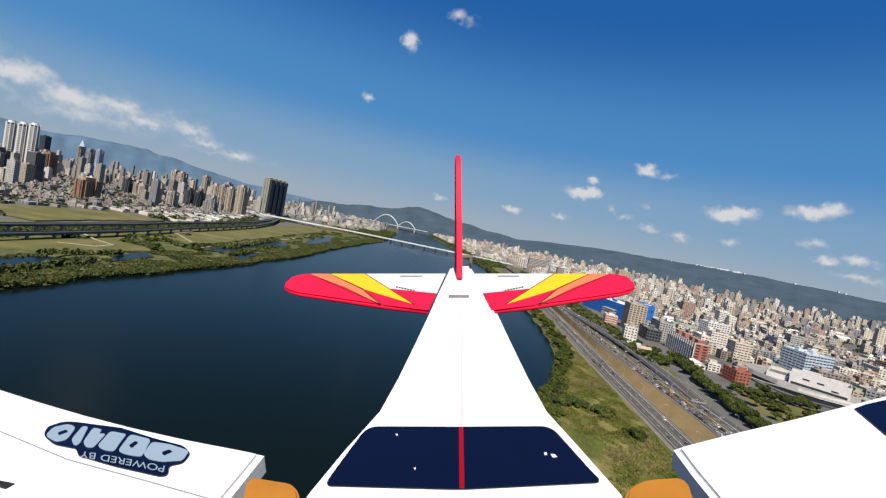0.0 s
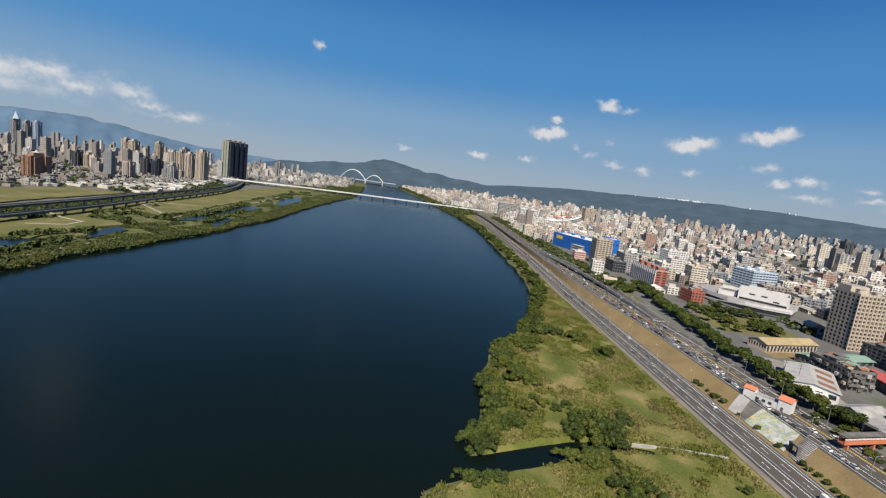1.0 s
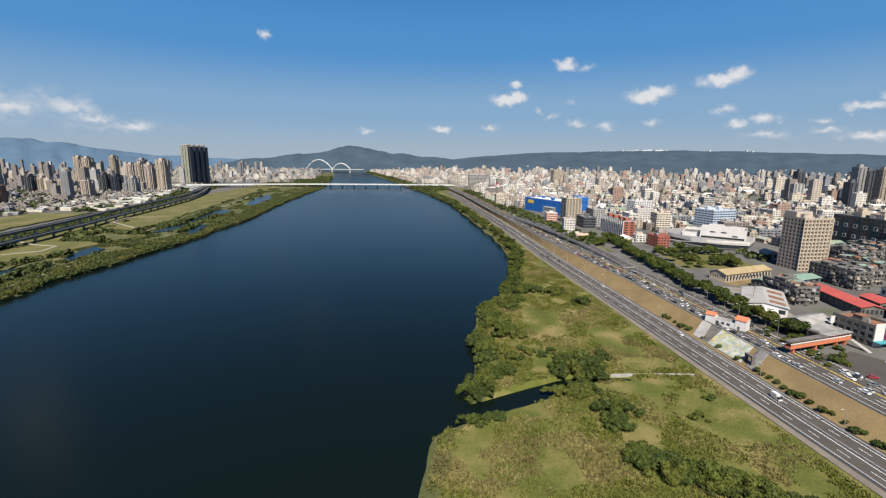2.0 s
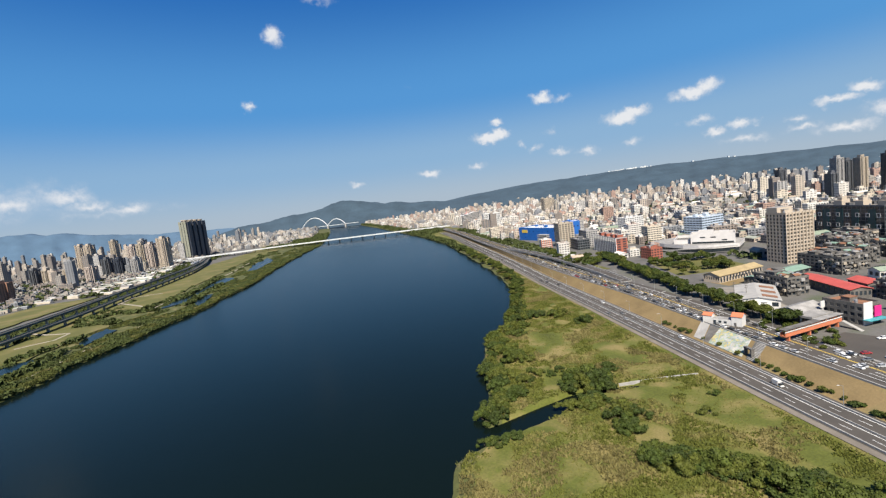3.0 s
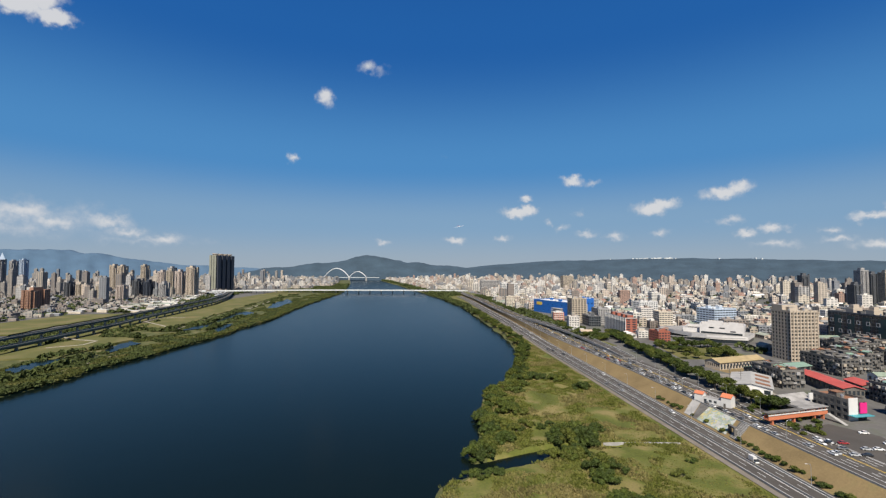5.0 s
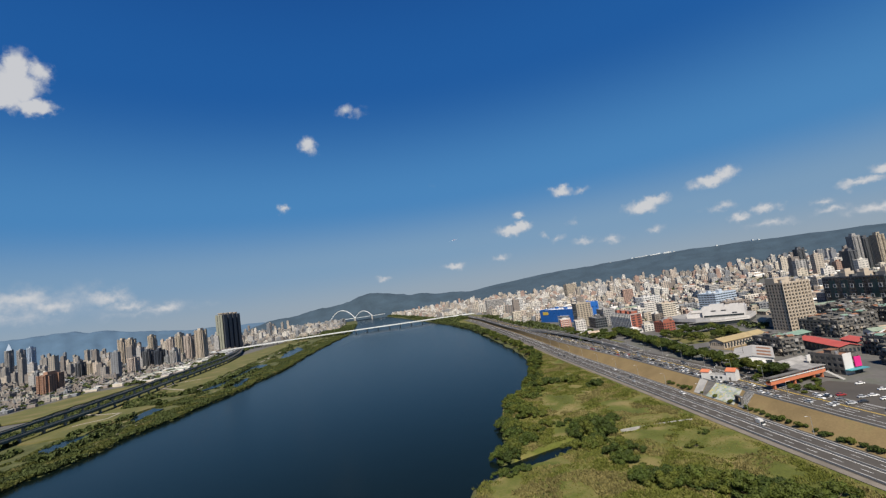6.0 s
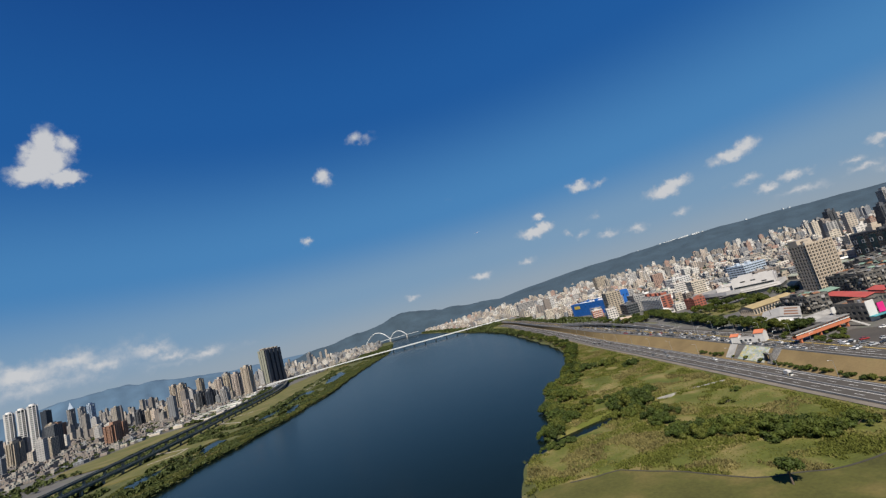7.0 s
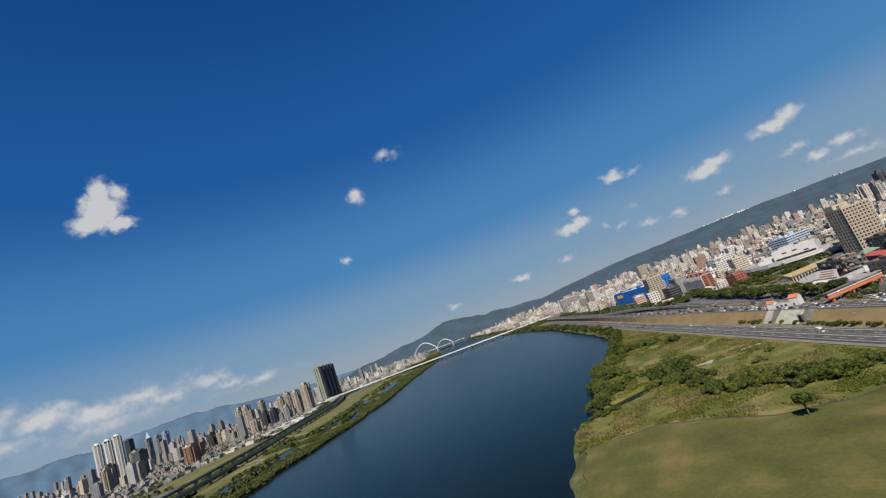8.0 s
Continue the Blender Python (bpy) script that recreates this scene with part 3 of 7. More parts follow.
def crest_buildings():
    kit = Kit()
    r = random.Random(5)
    for i in range(40):
        a = r.choice((r.uniform(20, 26.5), r.uniform(22.3, 25.2), r.uniform(21, 24), r.uniform(15, 42)) if i % 4 else (r.uniform(23, 24.6),))
        h = float(np.interp(a, (13, 19, 25, 33, 41), (180, 188, 196, 188, 165)))
        x, y = 4390 * math.sin(radians(a)), 4390 * math.cos(radians(a))
        w, t = r.uniform(3, 11), r.uniform(1, 9)
        kit.box(x - w, y - 8, h - 25, x + w, y + 8, h + t)
    thing("far_ridge_buildings", kit.done("far_ridge_buildings", [M["bridge_white"]]), Matrix(), "tiny white buildings along the hill crest", "buildings", kind="stuff")


crest_buildings()


# ------------------------------------------------------------------ buildings
def facade_grid(kit, o, u, n, width, height, cols, floors, recess=0.0, win=(0.18, 0.82, 0.28, 0.80), slots=(0, 1)):
    """One wall with its windows: o the foot's start, u along the wall, n outward."""
    o, u, n, up = Vector(o), Vector(u), Vector(n), Vector((0, 0, 1))
    cw, fh = width / cols, height / floors
    for j in range(floors):
        z0, z1 = j * fh, (j + 1) * fh
        a0, a1 = z0 + fh * win[2], z0 + fh * win[3]
        P = lambda s, z, d=0.0: o + u * s + up * z - n * d
        kit.quad((P(0, z0), P(width, z0), P(width, a0), P(0, a0)), slots[0])
        kit.quad((P(0, a1), P(width, a1), P(width, z1), P(0, z1)), slots[0])
        last = 0.0
        for i in range(cols):
            s0, s1 = (i + win[0]) * cw, (i + win[1]) * cw
            kit.quad((P(last, a0), P(s0, a0), P(s0, a1), P(last, a1)), slots[0])
            last = s1
            kit.quad((P(s0, a0, recess), P(s1, a0, recess), P(s1, a1, recess), P(s0, a1, recess)), slots[1])
            if recess:
                kit.quad((P(s0, a0), P(s1, a0), P(s1, a0, recess), P(s0, a0, recess)), slots[0])
                kit.quad((P(s0, a1, recess), P(s1, a1, recess), P(s1, a1), P(s0, a1)), slots[0])
                kit.quad((P(s0, a0), P(s0, a0, recess), P(s0, a1, recess), P(s0, a1)), slots[0])
                kit.quad((P(s1, a0, recess), P(s1, a0), P(s1, a1), P(s1, a1, recess)), slots[0])
        kit.quad((P(last, a0), P(width, a0), P(width, a1), P(last, a1)), slots[0])


def four_walls(kit, w, d, h, cols, deep, floors, recess=0.0, win=(0.18, 0.82, 0.28, 0.80), z0=0.0):
    x, y = w / 2, d / 2
    facade_grid(kit, (-x, -y, z0), (1, 0, 0), (0, -1, 0), w, h, cols, floors, recess, win)
    facade_grid(kit, (x, -y, z0), (0, 1, 0), (1, 0, 0), d, h, deep, floors, recess, win)
    facade_grid(kit, (x, y, z0), (-1, 0, 0), (0, 1, 0), w, h, cols, floors, recess, win)
    facade_grid(kit, (-x, y, z0), (0, -1, 0), (-1, 0, 0), d, h, deep, floors, recess, win)


def parapet(kit, w, d, z, high=1.1, thick=0.35, slot=0, roof=2):
    x, y = w / 2, d / 2
    kit.quad(((-x, -y, z), (x, -y, z), (x, y, z), (-x, y, z)), roof)
    for a, b, c, e in ((-x, -y, x, -y + thick), (-x, y - thick, x, y), (-x, -y + thick, -x + thick, y - thick), (x - thick, -y + thick, x, y - thick)):
        kit.box(a, b, z + 0.01, c, e, z + high, slot)


def block_mesh(w, d, floors, fh=3.2, cols=None, deep=None, recess=0.3, win=(0.18, 0.82, 0.28, 0.80), mats=("facade", "pane", "roofing"), bay=0.0):
    kit = Kit()
    cols, deep = cols or max(2, round(w / 4)), deep or max(2, round(d / 4.5))
    four_walls(kit, w, d, floors * fh, cols, deep, floors, recess, win)
    parapet(kit, w, d, floors * fh)
    if bay:
        for i in range(cols // 2):
            x = -w / 2 + w * (i + 0.5) / (cols // 2)
            for j in range(1, floors):
                kit.box(x - w / cols * 0.45, -d / 2 - bay, j * fh - 0.1, x + w / cols * 0.45, -d / 2 - 0.01, j * fh + 0.95, 0)
    return kit.done("block", [M[m] for m in mats])


def shed_mesh(w, d, h):
    return Kit().box(-w / 2, -d / 2, 0, w / 2, d / 2, h, 0, 1).box(-w / 2 - 0.2, -d / 2 - 0.2, h + 0.01, w / 2 + 0.2, d / 2 + 0.2, h + 0.35, 1).done("shed", [M["facade"], M["roofing"]])


def gable_mesh(w, d, h, rise, mats=("facade", "roofing", "pane"), over=0.6, cols=0):
    """A hall with a pitched sheet roof; the ridge runs along x."""
    kit = Kit()
    x, y = w / 2, d / 2
    if cols:
        four_walls(kit, w, d, h, cols, max(2, cols // 2), 1, 0.2, (0.2, 0.8, 0.35, 0.75))
        kit.s = [{0: 0, 1: 2}[s] for s in kit.s]
    else:
        kit.box(-x, -y, 0, x, y, h - 0.02, 0)
    for sx in (-x, x):
        kit.quad(((sx, -y, h), (sx, y, h), (sx, 0, h + rise)) if sx > 0 else ((sx, y, h), (sx, -y, h), (sx, 0, h + rise)), 0)
    t = 0.25
    for sy in (-1, 1):
        e = (y + over) * sy
        drop = rise * over / y
        lo, hi = h - drop, h + rise
        kit.quad(((-x - over, e, lo), (x + over, e, lo), (x + over, 0, hi), (-x - over, 0, hi)) if sy < 0 else ((x + over, e, lo), (-x - over, e, lo), (-x - over, 0, hi), (x + over, 0, hi)), 1)
        kit.quad(((-x - over, e, lo - t), (-x - over, 0, hi - t), (x + over, 0, hi - t), (x + over, e, lo - t)), 1)
        kit.quad(((-x - over, e, lo - t), (x + over, e, lo - t), (x + over, e, lo), (-x - over, e, lo)), 1)
        for sx in (-x - over, x + over):
            kit.quad(((sx, e, lo - t), (sx, e, lo), (sx, 0, hi), (sx, 0, hi - t)), 1)
    return kit.done("hall", [M[m] for m in mats])


TANK = Kit().tube((0, 0, 0.5), (0, 0, 2.3), 0.9, 0.9, 10).tube((0, 0, 0), (0, 0, 0.5), 0.5, 0.5, 6).tube((0, 0, 2.3), (0, 0, 2.6), 0.85, 0.3, 10)
M["steel"] = mat("steel", (0.55, 0.56, 0.57), 0.35, 0.1, 2, 0.3, metal=0.7)
TANK = TANK.done("water_tank", [M["steel"]])
rng = random.Random(7)

TOWERS = [(block_mesh(w, d, fl, 3.1, recess=0.4, win=win, bay=bay), w, d, fl * 3.1) for w, d, fl, win, bay in
          ((24, 18, 14, (0.15, 0.85, 0.30, 0.78), 0), (18, 18, 20, (0.25, 0.75, 0.2, 0.85), 0), (32, 16, 12, (0.12, 0.88, 0.3, 0.75), 1.1), (22, 22, 24, (0.3, 0.7, 0.1, 0.9), 0),
           (28, 14, 16, (0.2, 0.8, 0.3, 0.8), 1.1), (20, 16, 11, (0.1, 0.9, 0.32, 0.72), 0))]
BLOCKS = [(block_mesh(w, d, fl, 3.2, recess=0.3, win=win, bay=bay), w, d, fl * 3.2) for w, d, fl, win, bay in
          ((16, 12, 5, (0.2, 0.8, 0.3, 0.8), 1.0), (26, 12, 4, (0.15, 0.85, 0.3, 0.75), 1.0), (14, 14, 7, (0.2, 0.8, 0.3, 0.8), 0), (34, 13, 5, (0.2, 0.8, 0.3, 0.78), 1.0),
           (12, 16, 6, (0.15, 0.85, 0.3, 0.8), 0), (20, 20, 8, (0.1, 0.9, 0.3, 0.72), 0))]
HALLS = [(gable_mesh(w, d, h, r, cols=c), w, d, h) for w, d, h, r, c in ((26, 16, 6, 2.5, 6), (38, 20, 7, 3, 8), (18, 12, 5, 2, 4), (14, 10, 7, 1.8, 4))]
SHEDS = [shed_mesh(5, 4, 2.8), shed_mesh(7, 5, 3.4), shed_mesh(4, 3.5, 4.5)]
KEEP = []                                           # rectangles that the loose city leaves free: x0, y0, x1, y1


def free(x, y, r):
    return all(not (x0 - r < x < x1 + r and y0 - r < y < y1 + r) for x0, y0, x1, y1 in KEEP)


SAYS = {"apartment_tower": ("tall apartment tower with rows of recessed windows", "apartment building"), "apartment_block": ("low-rise apartment block with balconies and a cluttered roof", "apartment building"),
        "workshop_hall": ("workshop hall under a pitched sheet-metal roof", "workshop")}


def city_house(kind, proto, x, y, z, turn, tall=1.0):
    me, w, d, h = proto
    ob = thing(kind, me, pose(x, y, z, 0, 0, turn) @ Matrix.Diagonal((1, 1, tall, 1)), *SAYS[kind], group="city " + kind.replace("_", " ") + "s")
    if kind != "workshop_hall":
        at = pose(rng.uniform(-w, w) * 0.22, rng.uniform(-d, d) * 0.2, h + 0.02, 0, 0, 0) @ Matrix.Diagonal((1, 1, 1 / tall, 1))
        part("roof_shed", rng.choice(SHEDS), ob, "", at)
        if rng.random() < 0.6:
            part("water_tank", TANK, ob, "steel roof tank", pose(rng.choice((-1, 1)) * w * 0.38, rng.uniform(-d, d) * 0.3, h + 0.02) @ Matrix.Diagonal((1, 1, 1 / tall, 1)))
    return ob


# ------------------------------------------------------------------ landmark buildings
def plain(name, color, rough=0.75, vary=0.10, size=5.0, fine=0.5, **more):
    M[name] = mat(name, color, rough, vary, size, fine, **more)
    return M[name]


plain("cream_render", (0.46, 0.39, 0.31)), plain("grey_tile", (0.34, 0.33, 0.32)), plain("red_brick", (0.32, 0.105, 0.070)), plain("white_panel", (0.64, 0.63, 0.61), 0.5, 0.10)
plain("tan_tile", (0.42, 0.36, 0.28)), plain("dark_tile", (0.10, 0.105, 0.115), 0.4), plain("blue_sheet", (0.016, 0.115, 0.40), 0.5, 0.2), plain("pale_blue", (0.42, 0.50, 0.60), 0.4, 0.08)
plain("old_concrete", (0.135, 0.128, 0.118), 0.9, 0.45, 4), plain("mall_panel", (0.62, 0.60, 0.585), 0.5, 0.12), plain("orange_paint", (0.55, 0.185, 0.095), 0.6), plain("red_sheet", (0.46, 0.092, 0.072), 0.55, 0.15), plain("roof_grey", (0.29, 0.28, 0.265), 0.8, 0.4)
plain("ochre_sheet", (0.36, 0.28, 0.15), 0.7, 0.25), plain("white_sheet", (0.70, 0.70, 0.67), 0.6, 0.15), plain("rust_sheet", (0.24, 0.12, 0.07), 0.8, 0.3), plain("dark_glass", (0.020, 0.028, 0.034), 0.15, 0.3, spec=0.6)
plain("green_sheet", (0.20, 0.30, 0.24), 0.7, 0.2), plain("tower_tile", (0.042, 0.050, 0.068), 0.5, 0.2, 12), plain("tower_side", (0.24, 0.245, 0.195), 0.7, 0.15, 12), plain("brown_brick", (0.30, 0.17, 0.115), 0.8, 0.15, 9)
plain("magenta_sign", (0.70, 0.03, 0.22), 0.5), plain("teal_glass", (0.015, 0.055, 0.062), 0.2, 0.3), plain("teal_paint", (0.06, 0.30, 0.34), 0.5), plain("blush_wall", (0.46, 0.39, 0.34))


def landmark(name, label, category, x, y, w, d, h, turn, floors, cols, deep, mats, win=(0.18, 0.82, 0.25, 0.80), z=DIKE, single=False, recess=0.45, sheds=3, fronts=(0, 3), end=None, bays=0):
    """An upright building with storeys of windows. mats: wall, pane, roof. single: each window on the seen sides is a part. end: other material on the short front."""
    ob = new(name)
    ob.matrix_basis = pose(x, y, z, 0, 0, turn)
    tagged(ob, label, category)
    kit = Kit()
    slots = [M[m] for m in mats] + [M[end] if end else M[mats[0]]]
    sides = (((-w / 2, -d / 2, 0), (1, 0, 0), (0, -1, 0), w, cols), ((w / 2, -d / 2, 0), (0, 1, 0), (1, 0, 0), d, deep),
             ((w / 2, d / 2, 0), (-1, 0, 0), (0, 1, 0), w, cols), ((-w / 2, d / 2, 0), (0, -1, 0), (-1, 0, 0), d, deep))
    fh = h / floors
    for n, (o, u, out, span, k) in enumerate(sides):
        before = len(kit.f)
        facade_grid(kit, o, u, out, span, h, k, floors, recess, win, (3 if end and n in (0, 2) else 0, 1))
        if single and n in fronts:
            drop = [i for i in range(before, len(kit.f)) if kit.s[i] == 1]
            gone = set(drop)
            kit.f = [f for i, f in enumerate(kit.f) if i not in gone]
            kit.s = [s for i, s in enumerate(kit.s) if i not in gone]
    parapet(kit, w, d, h, 1.3, 0.4, 0, 2)
    part("wall", kit.done("wall", slots), ob)
    for n, (o, u, out, span, k) in enumerate(sides[:2] if bays else ()):
        for i in range(bays):
            bw, tall = span / bays * 0.44, h * rng.uniform(0.9, 1.0) + rng.choice((0, 0, 5))
            bay = Kit()
            facade_grid(bay, (-bw / 2, -2.2, 0), (1, 0, 0), (0, -1, 0), bw, tall, 2, floors, 0.4, (0.16, 0.84, 0.3, 0.82))
            for x in (-bw / 2, bw / 2):
                bay.quad(((x, -2.2, 0), (x, -0.02, 0), (x, -0.02, tall), (x, -2.2, tall)))
            bay.quad(((-bw / 2, -2.2, tall), (bw / 2, -2.2, tall), (bw / 2, -0.02, tall), (-bw / 2, -0.02, tall)), 2)
            at = Vector(o) + Vector(u) * span * (i + 0.5) / bays
            part("bay", bay.done("bay", slots), ob, "", pose(*at, 0, 0, (0, 90)[n]))
    if bays:
        part("roof_house", Kit().box(-w * 0.22, -d * 0.25, 0, w * 0.22, d * 0.25, 7, 0, 1).done("roof_house", [slots[0], slots[2]]), ob, "", pose(0, 0, h + 0.02))
    if single:
        for n in fronts:
            o, u, out, span, k = sides[n]
            cw = span / k
            pw, ph = cw * (win[1] - win[0]), fh * (win[3] - win[2])
            pane = Kit().box(0, -0.05, 0, pw, 0.06, ph, 0)
            pane.s[2] = 1
            pane = pane.done("window", [M["steel"], M[mats[1]]])
            side = pose(0, 0, 0, 0, 0, (0, 90, 180, -90)[n])
            for j in range(floors):
                for i in range(k):
                    at = Vector(o) + Vector(u) * (i + win[0]) * cw - Vector(out) * (recess - 0.1) + Vector((0, 0, (j + win[2]) * fh))
                    part("window", pane, ob, "", Matrix.Translation(at) @ side)
    for s in range(sheds):
        sw, sd, sh = rng.uniform(4, 7), rng.uniform(4, 6), rng.uniform(2.6, 4.5)
        me = Kit().box(-sw / 2, -sd / 2, 0, sw / 2, sd / 2, sh, 0, 1).box(-sw / 2 - 0.2, -sd / 2 - 0.2, sh + 0.01, sw / 2 + 0.2, sd / 2 + 0.2, sh + 0.3, 1).done("roof_shed", [M[mats[0]], M[mats[2]]])
        part("roof_shed", me, ob, "", pose((s + 0.5 - sheds / 2) * w / max(sheds, 1) * 0.8, rng.uniform(-0.2, 0.25) * d, h + 0.02))
        if s % 2 == 0:
            part("water_tank", TANK, ob, "steel roof tank", pose((s + 0.15 - sheds / 2) * w / max(sheds, 1) * 0.8, -0.25 * d, h + 0.02))
    KEEP.append((x - max(w, d) * 0.55, y - max(w, d) * 0.55, x + max(w, d) * 0.55, y + max(w, d) * 0.55))
    return ob


HOMES = "apartment building"
b = landmark("apartment_building", "tall cream apartment building with a grid of deep windows", HOMES, 334, 405, 28, 23, 47, 6, 14, 8, 6, ("cream_render", "pane", "roof_grey"),
             (0.20, 0.80, 0.16, 0.80), single=True, recess=1.1)
for i in range(9):
    part("pilaster", Kit().box(-0.45, -0.5, 0, 0.45, -0.02, 48).done("pilaster", [M["cream_render"]]), b, "", pose(-14 + 28 * i / 8, -11.5, 0))
part("roof_house", Kit().box(-8, -6, 0, 8, 6, 6, 0, 1).done("roof_house", [M["cream_render"], M["roof_grey"]]), b, "", pose(-6, 4, 47.02))
b = landmark("apartment_building", "long grey and white apartment slab with red brick end walls", HOMES, 232, 594, 15, 74, 22, 2, 7, 2, 13, ("grey_tile", "pane", "roof_grey"),
             (0.20, 0.80, 0.22, 0.82), single=True, sheds=0, end="red_brick")
for i in range(14):
    part("pilaster", Kit().box(-0.7, -0.6, 0, -0.02, 0.6, 22.6).done("pilaster", [M["white_panel"]]), b, "white vertical rib", pose(-7.5, -37 + 74 * i / 13, 0))
for dy in (-30, -16, 4, 22):
    part("roof_house", Kit().box(-4, -4, 0, 4, 4, 4.4, 0, 1).done("roof_house", [M["red_brick"], M["roof_grey"]]), b, "red brick stair head", pose(0, dy, 22.02))
landmark("apartment_building", "red brick corner house of four storeys", HOMES, 250, 512, 15, 20, 12, 10, 4, 4, 5, ("red_brick", "pane", "roof_grey"), single=True, sheds=2)
landmark("office_building", "dark glazed low office building", "office building", 212, 664, 18, 32, 15, 3, 4, 5, 8, ("dark_tile", "dark_glass", "roof_grey"), (0.08, 0.92, 0.15, 0.85), single=True, sheds=1)
landmark("apartment_building", "grey tiled apartment house with narrow windows", HOMES, 234, 690, 18, 32, 24, 3, 8, 5, 7, ("grey_tile", "pane", "roof_grey"), single=True, sheds=1)
landmark("apartment_building", "tan apartment tower with stacked balconies", HOMES, 202, 712, 24, 26, 38, 3, 12, 5, 6, ("tan_tile", "pane", "roof_grey"), (0.15, 0.85, 0.30, 0.85), single=True, recess=0.9, sheds=2)
b = landmark("apartment_building", "small white house with orange vertical stripes", HOMES, 168, 702, 16, 14, 16, 3, 5, 5, 4, ("white_panel", "pane", "roof_grey"), single=True, sheds=1)
for i in range(6):
    part("stripe", Kit().box(-0.55, -0.25, 0, 0.55, -0.02, 16.8).done("stripe", [M["orange_paint"]]), b, "orange painted stripe", pose(-8 + 16 * i / 5, -7, 0))
b = landmark("store", "huge blue box-shaped furniture store with plain walls", "store", 206, 858, 112, 46, 24, -65, 2, 8, 4, ("blue_sheet", "dark_glass", "white_sheet"), (0.42, 0.58, 0.40, 0.52), sheds=4)
part("sign", Kit().box(-20, -0.4, 15, -2, -0.02, 21).done("sign", [M["yellow_paint"]]), b, "plain yellow sign board", pose(-25, -23, 0))
part("parking_deck", Kit().box(-14, -7, 0, 14, -0.02, 6, 0, 0).box(-14, -7, 8, 14, -0.02, 9.4, 0).box(-14, -7, 11.4, 14, -0.02, 12.8, 0).done("parking_deck", [M["concrete"]]), b, "open concrete parking deck", pose(26, -23, 0))
landmark("store", "tall blue sheet-clad warehouse building", "store", 240, 812, 34, 30, 32, -8, 2, 5, 4, ("blue_sheet", "dark_glass", "white_sheet"), (0.35, 0.65, 0.42, 0.58), sheds=1)
b = landmark("office_building", "white office block with close vertical fins", "office building", 168, 1420, 54, 30, 41, 4, 6, 14, 7, ("white_panel", "dark_glass", "roof_grey"), (0.25, 0.75, 0.06, 0.94))
landmark("office_building", "broad grey glazed office block", "office building", 118, 1640, 62, 34, 44, 4, 9, 12, 7, ("grey_tile", "dark_glass", "white_sheet"), (0.1, 0.9, 0.3, 0.8))
landmark("apartment_building", "yellow ochre apartment tower", HOMES, 430, 1740, 42, 30, 60, 10, 16, 8, 6, ("tan_tile", "pane", "roof_grey"))
landmark("apartment_building", "white apartment block with strip windows", HOMES, 352, 806, 38, 22, 27, 14, 8, 8, 5, ("white_panel", "pane", "roof_grey"), single=True)
landmark("office_building", "white and pale blue office block", "office building", 398, 655, 40, 34, 28, 16, 8, 8, 6, ("pale_blue", "dark_glass", "white_sheet"), (0.06, 0.94, 0.34, 0.78), single=True)
b = landmark("office_building", "dark glass shopping block with a sheer curtain wall", "office building", 490, 492, 42, 84, 36, 2, 9, 8, 16, ("dark_tile", "dark_glass", "old_concrete"), (0.04, 0.96, 0.06, 0.94), single=False, recess=0.15)
for dy in (-28, -9, 10, 28):
    part("panel", Kit().box(-0.3, -4.2, 0, -0.02, 4.2, 30).done("panel", [M["teal_glass"]]), b, "faint teal glass panel", pose(-21, dy, 3))
for k in range(14):
    j, i = k // 7, k % 7
    ring = Kit().box(-2.2, -0.25, 0, 2.2, -0.02, 0.5).box(-2.2, -0.25, 3.9, 2.2, -0.02, 4.4).box(-2.2, -0.25, 0.51, -1.7, -0.02, 3.89).box(1.7, -0.25, 0.51, 2.2, -0.02, 3.89)
    part("window_frame", ring.done("window_frame", [M["white_panel"]]), b, "white square frame", pose(-21.3, -36 + 12 * i, 12 + 12 * j, 0, 0, -90))
for dx, dy in ((-10, -34), (-10, -8), (-8, 20), (6, -20), (4, 32)):
    part("pavilion", Kit().box(-5, -5, 0, 5, 5, 5.5, 0, 1).box(-3, -3, 5.52, 3, 3, 9, 0, 1).done("pavilion", [M["cream_render"], M["tan_tile"]]), b, "cream roof pavilion", pose(dx, dy, 36.02))
for x, y, w, d, h, fl, m in ((918, 1180, 24, 20, 84, 25, "dark_tile"), (985, 1085, 24, 22, 100, 30, "grey_tile"), (1020, 1060, 24, 22, 94, 28, "tan_tile"), (1058, 1030, 24, 22, 98, 29, "dark_tile"),
                              (1095, 1060, 26, 22, 84, 25, "tan_tile"), (1040, 1120, 24, 22, 90, 27, "dark_tile"), (1120, 990, 24, 22, 88, 26, "grey_tile"), (905, 1010, 22, 22, 62, 19, "dark_tile"), (1180, 1000, 26, 22, 92, 28, "dark_tile"), (1150, 930, 26, 20, 74, 22, "tan_tile")):
    landmark("apartment_tower", "high-rise tower with dark window bands", HOMES, x, y, w * 0.8, d * 0.9, h * 0.86, 0, fl, 6, 6, (m, "pane", "roof_grey"), (0.15, 0.85, 0.25, 0.85), recess=0.6, bays=2, sheds=1)
